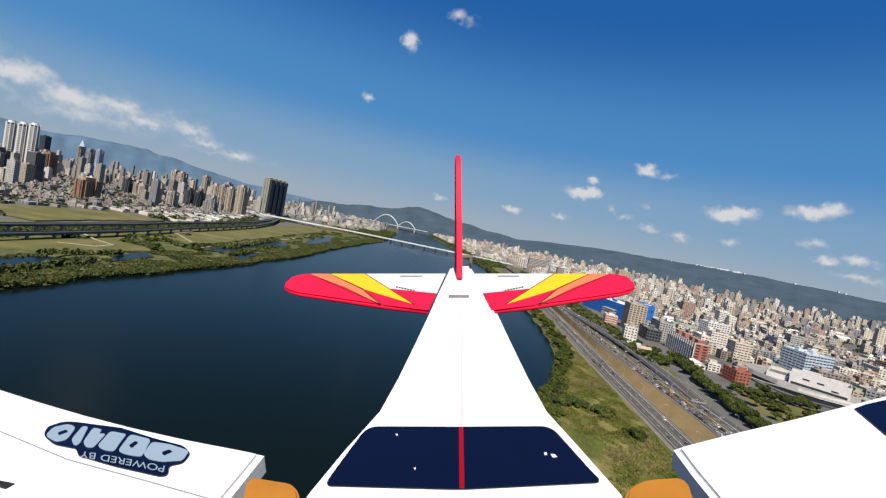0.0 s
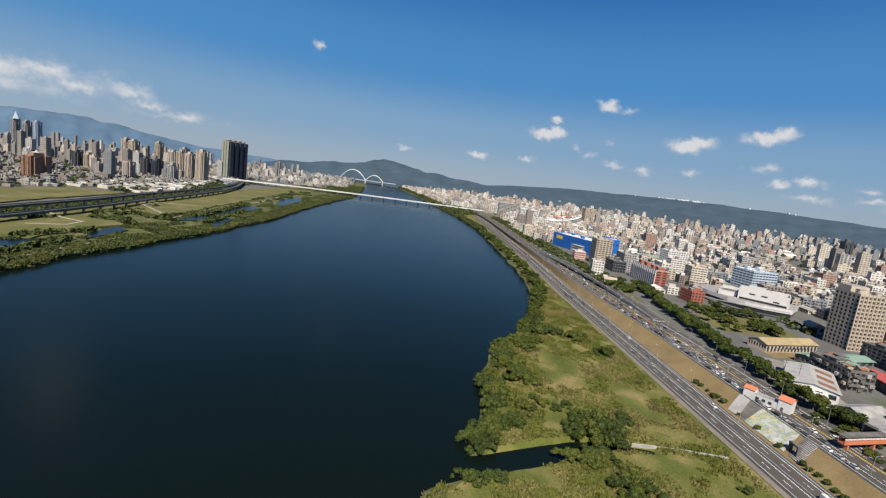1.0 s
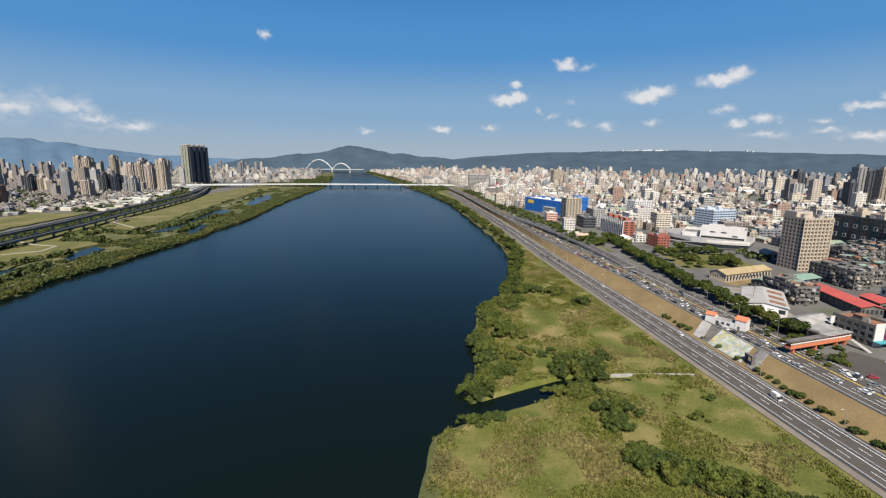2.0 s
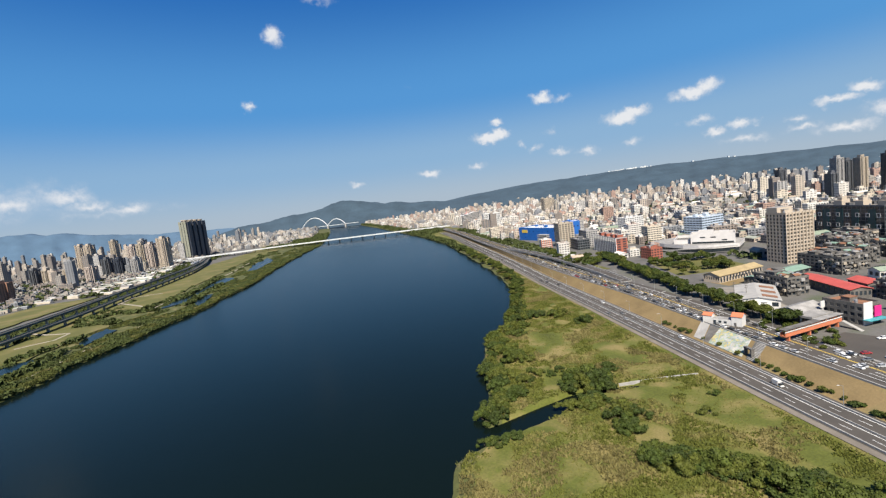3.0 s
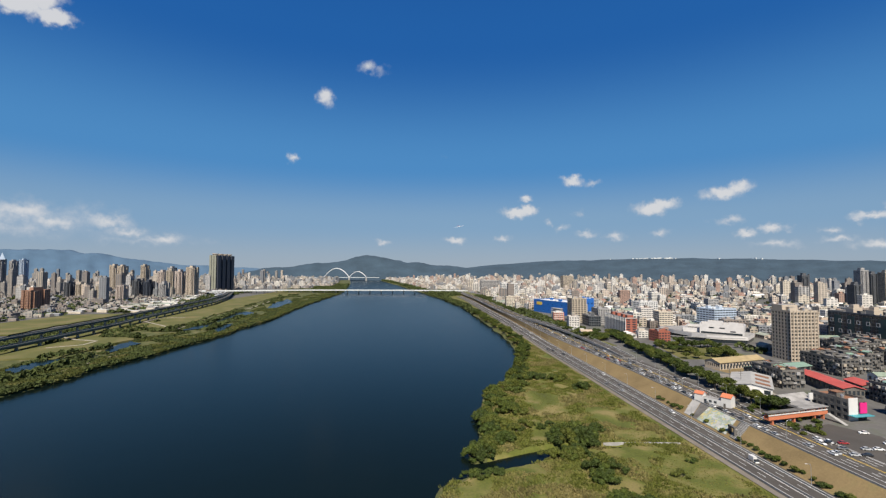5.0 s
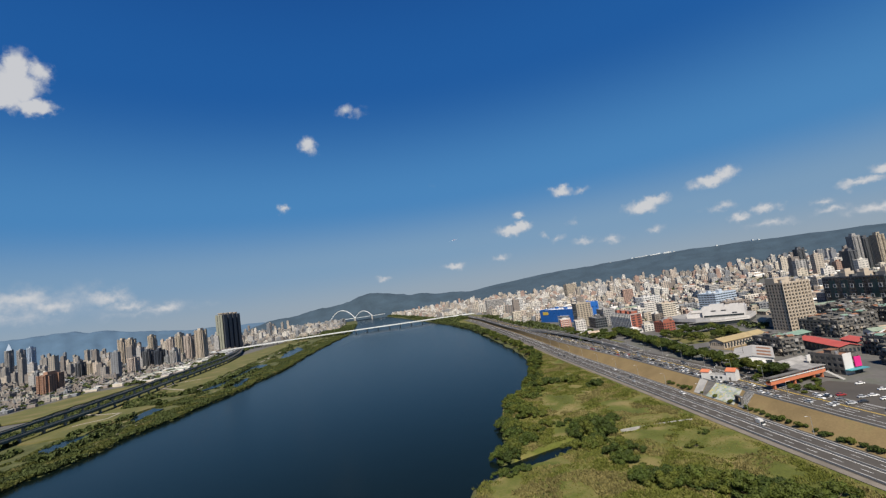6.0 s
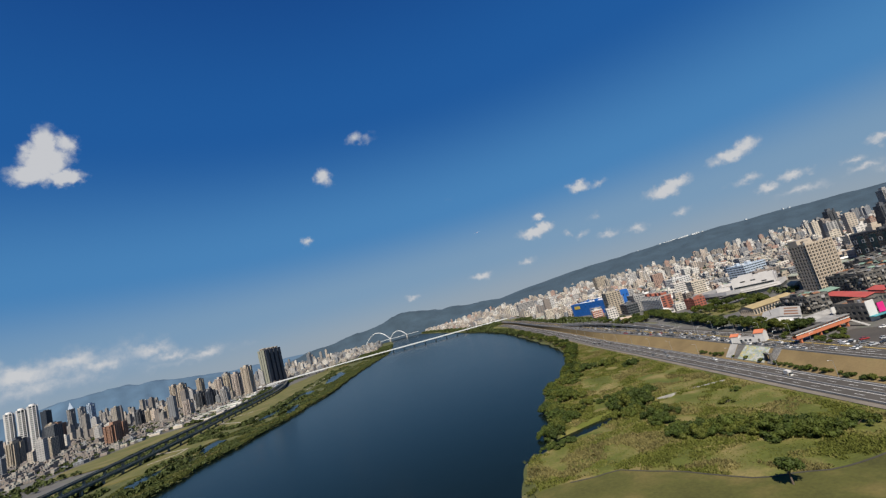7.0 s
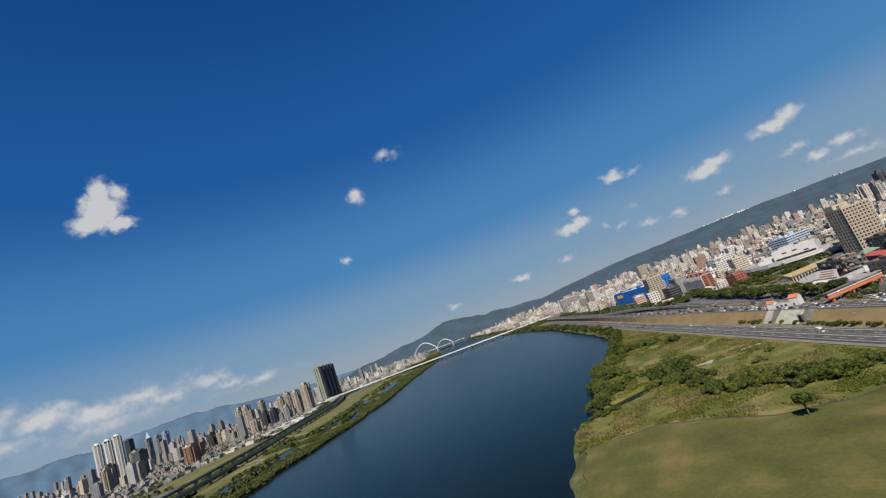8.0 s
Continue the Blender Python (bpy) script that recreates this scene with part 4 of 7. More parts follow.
# terraces of old concrete flats
for n, (x, y, w, d, h, turn, fl) in enumerate(((249, 306, 20, 36, 14, 18, 4), (322, 350, 18, 46, 15, 20, 5), (344, 362, 16, 46, 14, 20, 4), (366, 376, 18, 44, 15, 20, 5), (292, 252, 22, 34, 13, 15, 4), (272, 222, 20, 26, 13, 12, 4), (392, 424, 18, 46, 15, 16, 5), (418, 440, 16, 46, 14, 16, 4), (444, 456, 18, 44, 15, 16, 5), (404, 372, 18, 40, 14, 16, 4), (432, 390, 16, 40, 13, 16, 4))):
    b = landmark("terrace", "old dark grey concrete terrace of flats with cluttered roofs", HOMES, x, y, w * 0.85, d * 0.85, h * 0.9, turn - 13, fl, max(4, w // 4), 10, ("old_concrete", "pane", "old_concrete"), (0.14, 0.86, 0.25, 0.85), single=True, recess=0.8, sheds=3)
    for k in range(12):
        me = rng.choice((gable_mesh(5, 4, 2.2, 0.8, ("old_concrete", "green_sheet", "pane")), gable_mesh(4, 4, 2.2, 0.7, ("tan_tile", "rust_sheet", "pane")), gable_mesh(6, 3.5, 2.0, 0.6, ("old_concrete", "old_concrete", "pane")), gable_mesh(3.4, 3.4, 2.2, 0.3, ("tan_tile", "roof_grey", "pane"))))
        part("roof_shed", me, b, "sheet-metal roof shed", pose(rng.uniform(-0.3, 0.3) * w, (k - 5.5) * d / 15.5, h * 0.9 + 0.03, 0, 0, rng.choice((0, 90))))

    for k in range(34):
        side, cw, ch = rng.random() < 0.65, rng.uniform(1.6, 3.4), rng.uniform(1.0, 2.2)
        me = Kit().box(-cw / 2, -rng.uniform(0.7, 1.5), 0, cw / 2, -0.02, ch).done("balcony_cage", [M[rng.choice(("old_concrete", "roof_grey", "tan_tile", "old_concrete", "grey_tile", "old_concrete"))]])
        z = (rng.randrange(fl) + 0.2) * h * 0.9 / fl
        at = pose(-w * 0.425, rng.uniform(-0.4, 0.4) * d, z, 0, 0, -90) if side else pose(rng.uniform(-0.38, 0.38) * w, -d * 0.425, z)
        part("balcony_cage", me, b, "enclosed balcony cage", at)
    for k in range(5):
        part("water_tank", TANK, b, "steel roof tank", pose(rng.uniform(-0.34, 0.34) * w, rng.uniform(-0.4, 0.4) * d, h * 0.9 + 0.03))


def shopping_centre():
    ob = new("shopping_centre")
    ob.matrix_basis = Matrix.Translation((322, 545, DIKE)) @ Matrix.Diagonal((0.8, 0.8, 1, 1)) @ Matrix.Translation((-325, -545, 0))
    tagged(ob, "white shopping centre of stacked curved volumes and terraces", "shopping centre")
    base = [(276, 600), (282, 556), (292, 520), (304, 500), (320, 489), (352, 481), (386, 520), (352, 618)]
    part("wall", Kit().prism(base, 0, 4.2, 1, 1).prism([(x + (325 - x) * -0.02, y + (550 - y) * -0.02) for x, y in base], 4.22, 8.6, 0, 2).done("wall", [M["mall_panel"], M["dark_glass"], M["roof_grey"]]), ob, "white plinth over dark glazing")
    def shell(name, along_m, inset, length, depth, z0, z1, label, lean=0.0):
        """A white upper volume, parallel to the front: walls standing up round a sunken roof."""
        q = pose(292, 520, 0, 0, 0, -33) @ pose(along_m, inset, 0)
        o = [q @ Vector(p) for p in ((0, 0, 0), (length, lean, 0), (length, depth, 0), (0, depth, 0))]
        i = [q @ Vector(p) for p in ((0.8, 0.8, 0), (length - 0.8, lean + 0.8, 0), (length - 0.8, depth - 0.8, 0), (0.8, depth - 0.8, 0))]
        kit = Kit()
        for k in range(4):
            j = (k + 1) % 4
            kit.quad(((o[k].x, o[k].y, z0), (o[j].x, o[j].y, z0), (o[j].x, o[j].y, z1), (o[k].x, o[k].y, z1)))
            kit.quad(((i[j].x, i[j].y, z1 - 3.5), (i[k].x, i[k].y, z1 - 3.5), (i[k].x, i[k].y, z1), (i[j].x, i[j].y, z1)))
            kit.quad(((o[k].x, o[k].y, z1), (o[j].x, o[j].y, z1), (i[j].x, i[j].y, z1), (i[k].x, i[k].y, z1)))
        kit.quad([(p.x, p.y, z1 - 3.5) for p in i], 1)
        part(name, kit.done(name, [M["mall_panel"], M["old_concrete"]]), ob, label)
        return q

    q = shell("upper_hall", 10, 7, 58, 34, 8.62, 20.5, "tall white wall slab round a sunken roof", -4.0)
    shell("terrace", -14, 14, 22, 60, 8.62, 13.5, "low white roof terrace")
    shell("wing", 24, 46, 44, 46, 8.62, 15.5, "white rear wing")
    shell("roof_house", 20, 18, 20, 16, 17.1, 23.0, "white stair head on the roof")
    shell("roof_house", 48, 20, 12, 12, 17.1, 21.8, "white stair head on the roof")
    for x, z in ((16, 15.5), (30, 15.5), (44, 12.0)):
        part("window", Kit().box(-3.4, -0.25, 0, 3.4, 0.25, 1.3).done("window", [M["dark_glass"]]), ob, "", q @ pose(x, -4.0 * x / 58 - 0.05, z, 0, 0, -4))
    part("glazing", Kit().box(0, -0.3, 0, 54, 0.25, 2.2).done("glazing", [M["dark_glass"]]), ob, "long dark glazed strip", q @ pose(2, -0.3, 8.7, 0, 0, -4))
    for x, y in ((12, 76), (30, 74), (6, 60)):
        part("roof_unit", Kit().box(-3, -2, 0, 3, 2, 2.2).done("roof_unit", [M["concrete"]]), ob, "", q @ pose(x, y - 20, 12.02))
    ramp = ribbon([(272, 560, 1), (276, 520, 4), (288, 492, 7), (306, 474, 8), (340, 466, 8.4)], -3, 3, -0.8, 0)
    part("ramp", ramp.done("ramp", [M["concrete"]]), ob, "curving concrete car ramp")
    KEEP.append((278, 480, 378, 610))


shopping_centre()


def hall(label, x, y, w, d, h, rise, turn, mats, cols=6, name="hall"):
    ob = thing(name, gable_mesh(w, d, h, rise, mats, 0.8, cols), pose(x, y, DIKE, 0, 0, turn), label, "hall")
    KEEP.append((x - w * 0.55, y - w * 0.55, x + w * 0.55, y + w * 0.55))
    return ob


b = hall("long low hall with an ochre roof and arched windows", 254, 368, 54, 15, 6.5, 2.6, 21, ("cream_render", "ochre_sheet", "pane"), 14)
for i in range(15):
    part("arch_window", Kit().box(-0.9, -0.12, 0, 0.9, -0.01, 2.0).tube((0, -0.12, 2.0), (0, -0.01, 2.0), 0.9, 0.9, 12).done("arch_window", [M["pane"]]), b, "", pose(-25 + 50 * i / 14, -7.5, 0.6))
b = hall("workshop hall with a pale roof and brown roof lights", 218, 288, 44, 24, 7, 2.0, 58, ("white_panel", "concrete", "pane"), 8)
for i, k in ((0, -15), (1, -2), (2, 12)):
    part("roof_light", Kit().quad(((-3, -11, 7.32), (3, -11, 7.32), (3, -2.5, 8.74), (-3, -2.5, 8.74))).quad(((-3, -11, 7.20), (-3, -2.5, 8.62), (3, -2.5, 8.62), (3, -11, 7.20))).done("roof_light", [M["rust_sheet"]]), b, "brown roof light", pose(k, 0, 0))
part("porch", Kit().box(-7, -5, 4.2, 7, 0, 4.6).box(-6.6, -4.8, 0, -6.2, -4.4, 4.2).box(6.2, -4.8, 0, 6.6, -4.4, 4.2).done("porch", [M["white_panel"]]), b, "flat porch roof on posts", pose(-22, 0, 0, 0, 0, -90))
hall("small grey gabled hall beside the road", 216, 246, 22, 14, 6, 2.6, 20, ("concrete", "roof_grey", "pane"), 5)
hall("long market hall under a bright red sheet roof", 276, 292, 52, 13, 7, 1.6, 82, ("old_concrete", "red_sheet", "pane"), 10)
hall("short hall under a faded red roof", 294, 284, 18, 13, 7, 1.8, 82, ("old_concrete", "red_sheet", "pane"), 4)
hall("grey-green sheet roofed shed", 276, 345, 60, 14, 5.5, 1.8, 20, ("old_concrete", "green_sheet", "pane"), 8)
b = landmark("shop_house", "brown-roofed shop house with a blank white gable", "shop", 234, 232, 13, 22, 11, 12, 3, 4, 6, ("old_concrete", "pane", "rust_sheet"), single=True, sheds=1)
part("gable_panel", Kit().box(-3.2, -0.3, 0, 3.2, -0.02, 13).done("gable_panel", [M["white_panel"]]), b, "blank white gable board", pose(-3.2, -11, 0))
part("sign", Kit().box(-2.4, -0.6, 4, 2.4, -0.02, 10).done("sign", [M["magenta_sign"]]), b, "magenta shop sign", pose(3.6, -11, 0))
part("awning", Kit().box(-7, -4, 3.2, 7, 0, 3.5).done("awning", [M["teal_paint"]]), b, "teal awning", pose(0, -11, 0))
b = thing("filling_station", Kit().box(-9, -5, 5.0, 9, 5, 6.2).done("filling_station", [M["roof_grey"]]), pose(213, 233, DIKE, 0, 0, 18), "small canopy of a filling station", "filling station")
for x in (-6, 6):
    for y in (-3, 3):
        part("post", Kit().box(-0.3, -0.3, 0, 0.3, 0.3, 5.0).done("post", [M["white_panel"]]), b, "", pose(x, y, 0))
part("kiosk", Kit().box(-5, 5.4, 0, 5, 10, 4).done("kiosk", [M["old_concrete"]]), b)
part("sign_mast", Kit().box(-0.3, -0.3, 0, 0.3, 0.3, 7).box(-1.6, -0.3, 7, 1.6, 0.3, 11).done("sign_mast", [M["white_panel"]]), b, "white sign mast", pose(11, 2, 0))


# ------------------------------------------------------------------ the dike: pump house, mural ramps, footbridge
def gate_house():
    ob = new("gate_house")
    ob.matrix_basis = pose(171, 251, DIKE, 0, 0, -52)
    tagged(ob, "white gate house with two orange tiled roofs on the dike", "gate house")
    part("wall", Kit().box(-11, -3, 0, 11, 3, 3.6, 0, 1).box(5.5, -3.2, 0, 11.2, 3.2, 6.2).box(-11, -2.6, 0, -6, 2.6, 5.0).done("wall", [M["white_panel"], M["roof_grey"]]), ob)
    part("roof", gable_mesh(5.8, 6.4, 0.2, 1.8, ("white_panel", "orange_paint", "pane"), 0.3), ob, "orange tiled gable roof", pose(8.35, 0, 6.2))
    part("roof", gable_mesh(5.2, 5.2, 0.2, 1.4, ("white_panel", "orange_paint", "pane"), 0.3), ob, "orange tiled gable roof", pose(-8.5, 0, 5.0))
    for x in (-4, -1, 2):
        part("window", Kit().box(-0.8, -3.1, 1.2, 0.8, -3.0, 2.6).done("window", [M["pane"]]), ob, "", pose(x, 0, 0))
    part("door", Kit().box(7, -3.32, 0, 8.2, -3.21, 2.3).done("door", [M["old_concrete"]]), ob)


gate_house()


def on_dike(y, s, lift=0.0):
    """A point of the dike's river slope: s = 0 at the toe, 1 at the crest."""
    c, d = road_c(y), dike_x(y)
    return Vector((c + 13.5 + (d - c - 13.5) * s, y, 3.2 + (DIKE - 3.2) * s + lift))


def slope_panel(name, foot, head, lift, m, label, thick=0.5):
    """A slab laid on the slope: foot and head are (y at one side, y at the other)."""
    a, b, c, d = on_dike(foot[0], 0.02, lift), on_dike(foot[1], 0.02, lift), on_dike(head[1], 1.0, lift), on_dike(head[0], 1.0, lift)
    low = Vector((0, 0, -thick))
    kit = Kit().quad((a, b, c, d)).quad((a + low, d + low, c + low, b + low))
    for p, q in ((a, b), (b, c), (c, d), (d, a)):
        kit.quad((p + low, q + low, q, p))
    return thing(name, kit.done(name, [m]), Matrix(), label, "dike")


def mural_paint():
    m = mat("mural_paint", [(0.22, 0.33, 0.45), (0.52, 0.43, 0.18), (0.27, 0.34, 0.27), (0.40, 0.41, 0.40), (0.50, 0.47, 0.38), (0.18, 0.27, 0.34)], 0.8, 0.3, 3, 0.5)
    nt = m.node_tree
    n = nt.nodes.new("ShaderNodeTexNoise")
    n.inputs["Scale"].default_value, n.inputs["Detail"].default_value, n.inputs["Roughness"].default_value = 0.28, 5, 0.65
    g = nt.nodes.new("ShaderNodeNewGeometry")
    nt.links.new(g.outputs["Position"], n.inputs["Vector"])
    ramp = [x for x in nt.nodes if x.type == "VALTORGB"][0]
    s = nt.nodes.new("ShaderNodeMapRange")
    s.inputs["From Min"].default_value, s.inputs["From Max"].default_value = 0.3, 0.7
    nt.links.new(n.outputs["Fac"], s.inputs["Value"])
    nt.links.new(s.outputs[0], ramp.inputs["Fac"])
    return m


M["mural"] = mural_paint()
slope_panel("mural_slope", (212, 238), (219, 243), 0.35, M["mural"], "sloping dike wall painted with a faded mural")
slope_panel("ramp", (243, 251), (252, 260), 0.30, M["concrete"], "pale concrete ramp slab down the dike")
slope_panel("ramp", (238.5, 242.5), (243.5, 251.5), 0.12, M["old_concrete"], "dark recessed stair flank on the dike")
st = slope_panel("stairway", (203, 209), (209, 216), 0.25, M["old_concrete"], "broad weathered stair down the dike")
for i in range(14):
    p = on_dike(203.5 + i * 0.42, (i + 0.5) / 14, 0.27)
    part("step", Kit().box(-0.5, -0.3, 0, 0.5, 5.4, 0.17).done("step", [M["concrete"]]), st, "", Matrix.Translation(p))
part("portal", Kit().box(-0.8, -0.4, -1, 0.8, 0.4, 4).box(-0.8, 4.6, -1, 0.8, 5.4, 4).box(-0.9, -0.5, 4.01, 0.9, 5.5, 4.8).done("portal", [M["old_concrete"]]), st, "concrete gate frame", Matrix.Translation(on_dike(207, 0.2)))


def footbridge():
    a, b = Vector((177, 210, 13.4)), Vector((220, 224, 13.4))
    turn = math.degrees(math.atan2(b.y - a.y, b.x - a.x))
    n = (b - a).length
    ob = new("footbridge")
    ob.matrix_basis = pose(*a, 0, 0, turn)
    tagged(ob, "roofed footbridge with orange-red and white sides", "footbridge")
    part("deck", Kit().box(0, -1.5, -0.8, n, 1.5, 0).done("deck", [M["orange_paint"]]), ob, "orange-red painted girder")
    for y in (-1.5, 1.3):
        part("parapet", Kit().box(0, y, 0.02, n, y + 0.2, 1.1).done("parapet", [M["orange_paint"]]), ob, "orange-red painted parapet")
        part("band", Kit().box(0, y, 1.5, n, y + 0.2, 2.1).done("band", [M["white_panel"]]), ob, "white side band")
        for i in range(16):
            part("post", Kit().box(-0.09, 0, 1.1, 0.09, 0.18, 3.0).done("post", [M["orange_paint"]]), ob, "", pose(n * (i + 0.5) / 16, y, 0))
    part("roof", Kit().box(-0.5, -1.9, 3.0, n * 0.58, 1.9, 3.3).done("roof", [M["old_concrete"]]), ob, "dark roof")
    part("roof", Kit().box(n * 0.58 + 0.05, -1.9, 3.4, n + 0.5, 1.9, 3.7).done("roof", [M["roof_grey"]]), ob, "pale roof")
    for x in (4, n * 0.45, n * 0.8, n - 2):
        part("column", Kit().box(-0.5, -0.8, DIKE - 13.4 - 0.1, 0.5, 0.8, -0.8).done("column", [M["orange_paint"]]), ob, "", pose(x, 0, 0))
    part("stair", ribbon([(n - 1, -2.4, 0), (n - 1, -12, -3.9)], -1.2, 1.2, -0.4, 0).done("stair", [M["concrete"]]), ob, "stair flight")


footbridge()
plot = [(184, 150), (214, 140), (226, 196), (214, 214), (186, 204)]
lot = Kit().prism(plot, DIKE - 0.2, DIKE + 0.06).done("car_park", [M["asphalt"]])
car_park = thing("pavement", lot, Matrix(), "grey asphalt car park beside the dike road", "car park", kind="structure")

for shape, m, text in (([(222, 398), (296, 402), (300, 470), (232, 482)], "lawn", "shaded park lawn under the roadside trees"), ([(232, 340), (268, 352), (274, 362), (228, 358)], "dike_grass", "dry yard before the long hall"),
                       ([(206, 262), (226, 268), (238, 330), (222, 340)], "pale_yard", "pale concrete yard beside the workshop hall")):
    if m == "pale_yard":
        plain("pale_yard", (0.24, 0.22, 0.19), 0.9, 0.3, 6, 0.8)
    thing("yard", Kit().prism(shape, DIKE - 0.3, DIKE + 0.05).done("yard", [M[m]]), Matrix(), text, "yard", kind="structure")


# ------------------------------------------------------------------ landmarks on the left bank
def slab_tower():
    ob = new("apartment_tower")
    ob.matrix_basis = pose(-950, 1745, 5, 0, 0, 91.5)
    tagged(ob, "broad dark high-rise slab with ribbed front and round cream crowns", HOMES)
    w, d, h = 148, 27, 140
    kit = Kit()
    four_walls(kit, w, d, h, 30, 7, 42, 0.5, (0.2, 0.8, 0.25, 0.85))
    kit.quad(((-w / 2, -d / 2, h), (w / 2, -d / 2, h), (w / 2, d / 2, h), (-w / 2, d / 2, h)), 2)
    part("wall", kit.done("wall", [M["tower_tile"], M["pane"], M["roof_grey"]]), ob)
    for k in range(3):
        part("side", Kit().box(-w / 2 - 1.4, -d / 2 + k * 9.4, 0, -w / 2 - 0.02, -d / 2 + k * 9.4 + 7.6, h + 2).done("side", [M["tower_side"]]), ob, "olive-grey end wall")
    for i in range(4):
        x = -w / 2 + w * (i + 0.5) / 4
        part("rib", Kit().box(x - 12, -d / 2 - 4, 0, x + 12, -d / 2 - 0.02, h + 1.5).done("rib", [M["tower_tile"]]), ob, "projecting dark bay")
        crown = Kit().tube((x, 0, h), (x, 0, h + 6), 10, 10, 16).tube((x, 0, h + 6), (x, 0, h + 8.5), 12.5, 12.5, 16)
        part("crown", crown.done("crown", [M["cream_render"]]), ob, "round cream roof crown")


slab_tower()
near_towers = [(-915, 905, 44, 46, 42, -9, 12, "brown_brick", "broad brown brick apartment building"),
    (-1180, 1290, 30, 26, 46, -9, 14, "dark_tile", "dark apartment tower with recessed windows"),
    (-1140, 1286, 30, 26, 42, -9, 13, "tan_tile", "tan apartment tower with recessed windows"),
    (-1390, 1740, 44, 34, 100, -10, 31, "cream_render", "tall cream apartment tower with recessed windows"),
    (-1300, 1665, 44, 34, 97, -10, 30, "cream_render", "tall cream apartment tower with recessed windows"),
    (-975, 1300, 34, 30, 52, -9, 16, "dark_tile", "dark apartment tower with recessed windows"),
    (-925, 1280, 34, 30, 50, -9, 15, "tower_tile", "dark apartment tower with recessed windows"),
    (-870, 1268, 34, 30, 45, -9, 14, "grey_tile", "grey apartment tower with recessed windows"),
    (-990, 1180, 34, 28, 42, -9, 13, "tan_tile", "tan apartment tower with recessed windows"),
    (-920, 1165, 34, 28, 42, -9, 13, "blush_wall", "pink-beige apartment tower with recessed windows"),
    (-848, 1372, 46, 40, 92, -8, 29, "cream_render", "tall cream apartment tower by the viaduct"),
    (-905, 1400, 40, 34, 80, -8, 25, "blush_wall", "pink-beige apartment tower with recessed windows")]
back_towers = [(-960, 1440, 40, 34, 82, -8, 25, "tan_tile", "tan apartment tower with recessed windows"),
    (-1030, 1500, 40, 34, 78, -8, 24, "blush_wall", "pink-beige apartment tower with recessed windows"),
    (-1640, 2270, 46, 40, 104, -9, 32, "tan_tile", "tall tan apartment tower"),
    (-1210, 1830, 44, 36, 92, -9, 28, "grey_tile", "grey apartment tower with recessed windows"),
    (-2180, 2040, 34, 30, 128, -12, 38, "grey_tile", "slender grey residential tower"),
    (-2110, 2030, 34, 30, 122, -12, 36, "grey_tile", "slender grey residential tower"),
    (-2040, 2010, 34, 30, 126, -12, 38, "pale_blue", "slender pale residential tower"),
    (-1500, 1300, 36, 30, 78, -12, 24, "cream_render", "cream apartment tower with recessed windows"),
    (-1450, 1260, 36, 30, 80, -12, 25, "tan_tile", "tan apartment tower with recessed windows"),
    (-1400, 1230, 36, 30, 76, -12, 24, "brown_brick", "brown apartment tower with recessed windows"),
    (-1290, 1010, 40, 30, 66, -12, 20, "dark_tile", "dark apartment tower with recessed windows"),
    (-1240, 960, 38, 30, 60, -12, 18, "tan_tile", "tan apartment tower with recessed windows")]
for x, y, w, d, h, turn, fl, m, text in near_towers + back_towers:
    b = landmark("apartment_tower", text, HOMES, x, y, w * 0.44, d * 1.12, h, turn + 14, fl, max(4, w // 6), max(5, d // 5), (m, "pane", "roof_grey"), ((0.18, 0.82, 0.25, 0.82), (0.28, 0.72, 0.06, 0.94), (0.1, 0.9, 0.38, 0.86))[fl % 3], z=5, recess=0.8, sheds=1, bays=2)


    if x == -2180:
        part("spire", Kit().tube((0, 0, h + 1.4), (0, 0, h + 34), 15, 0.4, 4).done("spire", [M["pale_blue"]]), b, "pointed pale blue roof")


def round_tower(x, y, h):
    """A slender round residential tower with a white lattice of balconies."""
    ob = new("apartment_tower")
    ob.matrix_basis = pose(x, y, 5)
    tagged(ob, "slender round residential tower with white balcony lattice", HOMES, "round towers")
    part("wall", Kit().tube((0, 0, 0), (0, 0, h), 12, 12, 20).done("wall", [M["dark_glass"]]), ob)
    kit = Kit()
    for j in range(int(h / 6.4)):
        kit.tube((0, 0, j * 6.4), (0, 0, j * 6.4 + 2.6), 12.9, 12.9, 20)
    part("balcony_bands", kit.done("balcony_bands", [M["white_panel"]]), ob)["kind"] = "stuff"
    for k in range(8):
        a = math.tau * k / 8
        part("rib", Kit().box(-1.2, -1.0, 0, 1.2, 1.0, h + 2).done("rib", [M["white_panel"]]), ob, "", pose(13 * math.cos(a), 13 * math.sin(a), 0, 0, 0, math.degrees(a) + 90))
    part("crown", Kit().tube((0, 0, h), (0, 0, h + 7), 10, 8, 20).done("crown", [M["white_panel"]]), ob)


for x, y, h in ((-1648, 1300, 150), (-1606, 1304, 152), (-1566, 1306, 156)):
    round_tower(x, y, h)
for x, y, w, d, h, m in ((-1172, 1000, 30, 26, 76, "dark_tile"), (-1535, 1320, 24, 22, 128, "tower_tile"), (-1120, 940, 26, 22, 48, "tan_tile")):
    landmark("apartment_tower", "dark apartment tower with recessed windows", HOMES, x, y, w * 0.8, d, h, 5, int(h / 3.2), 6, 5, (m, "pane", "roof_grey"), (0.18, 0.82, 0.25, 0.82), z=5, recess=0.5, sheds=2)


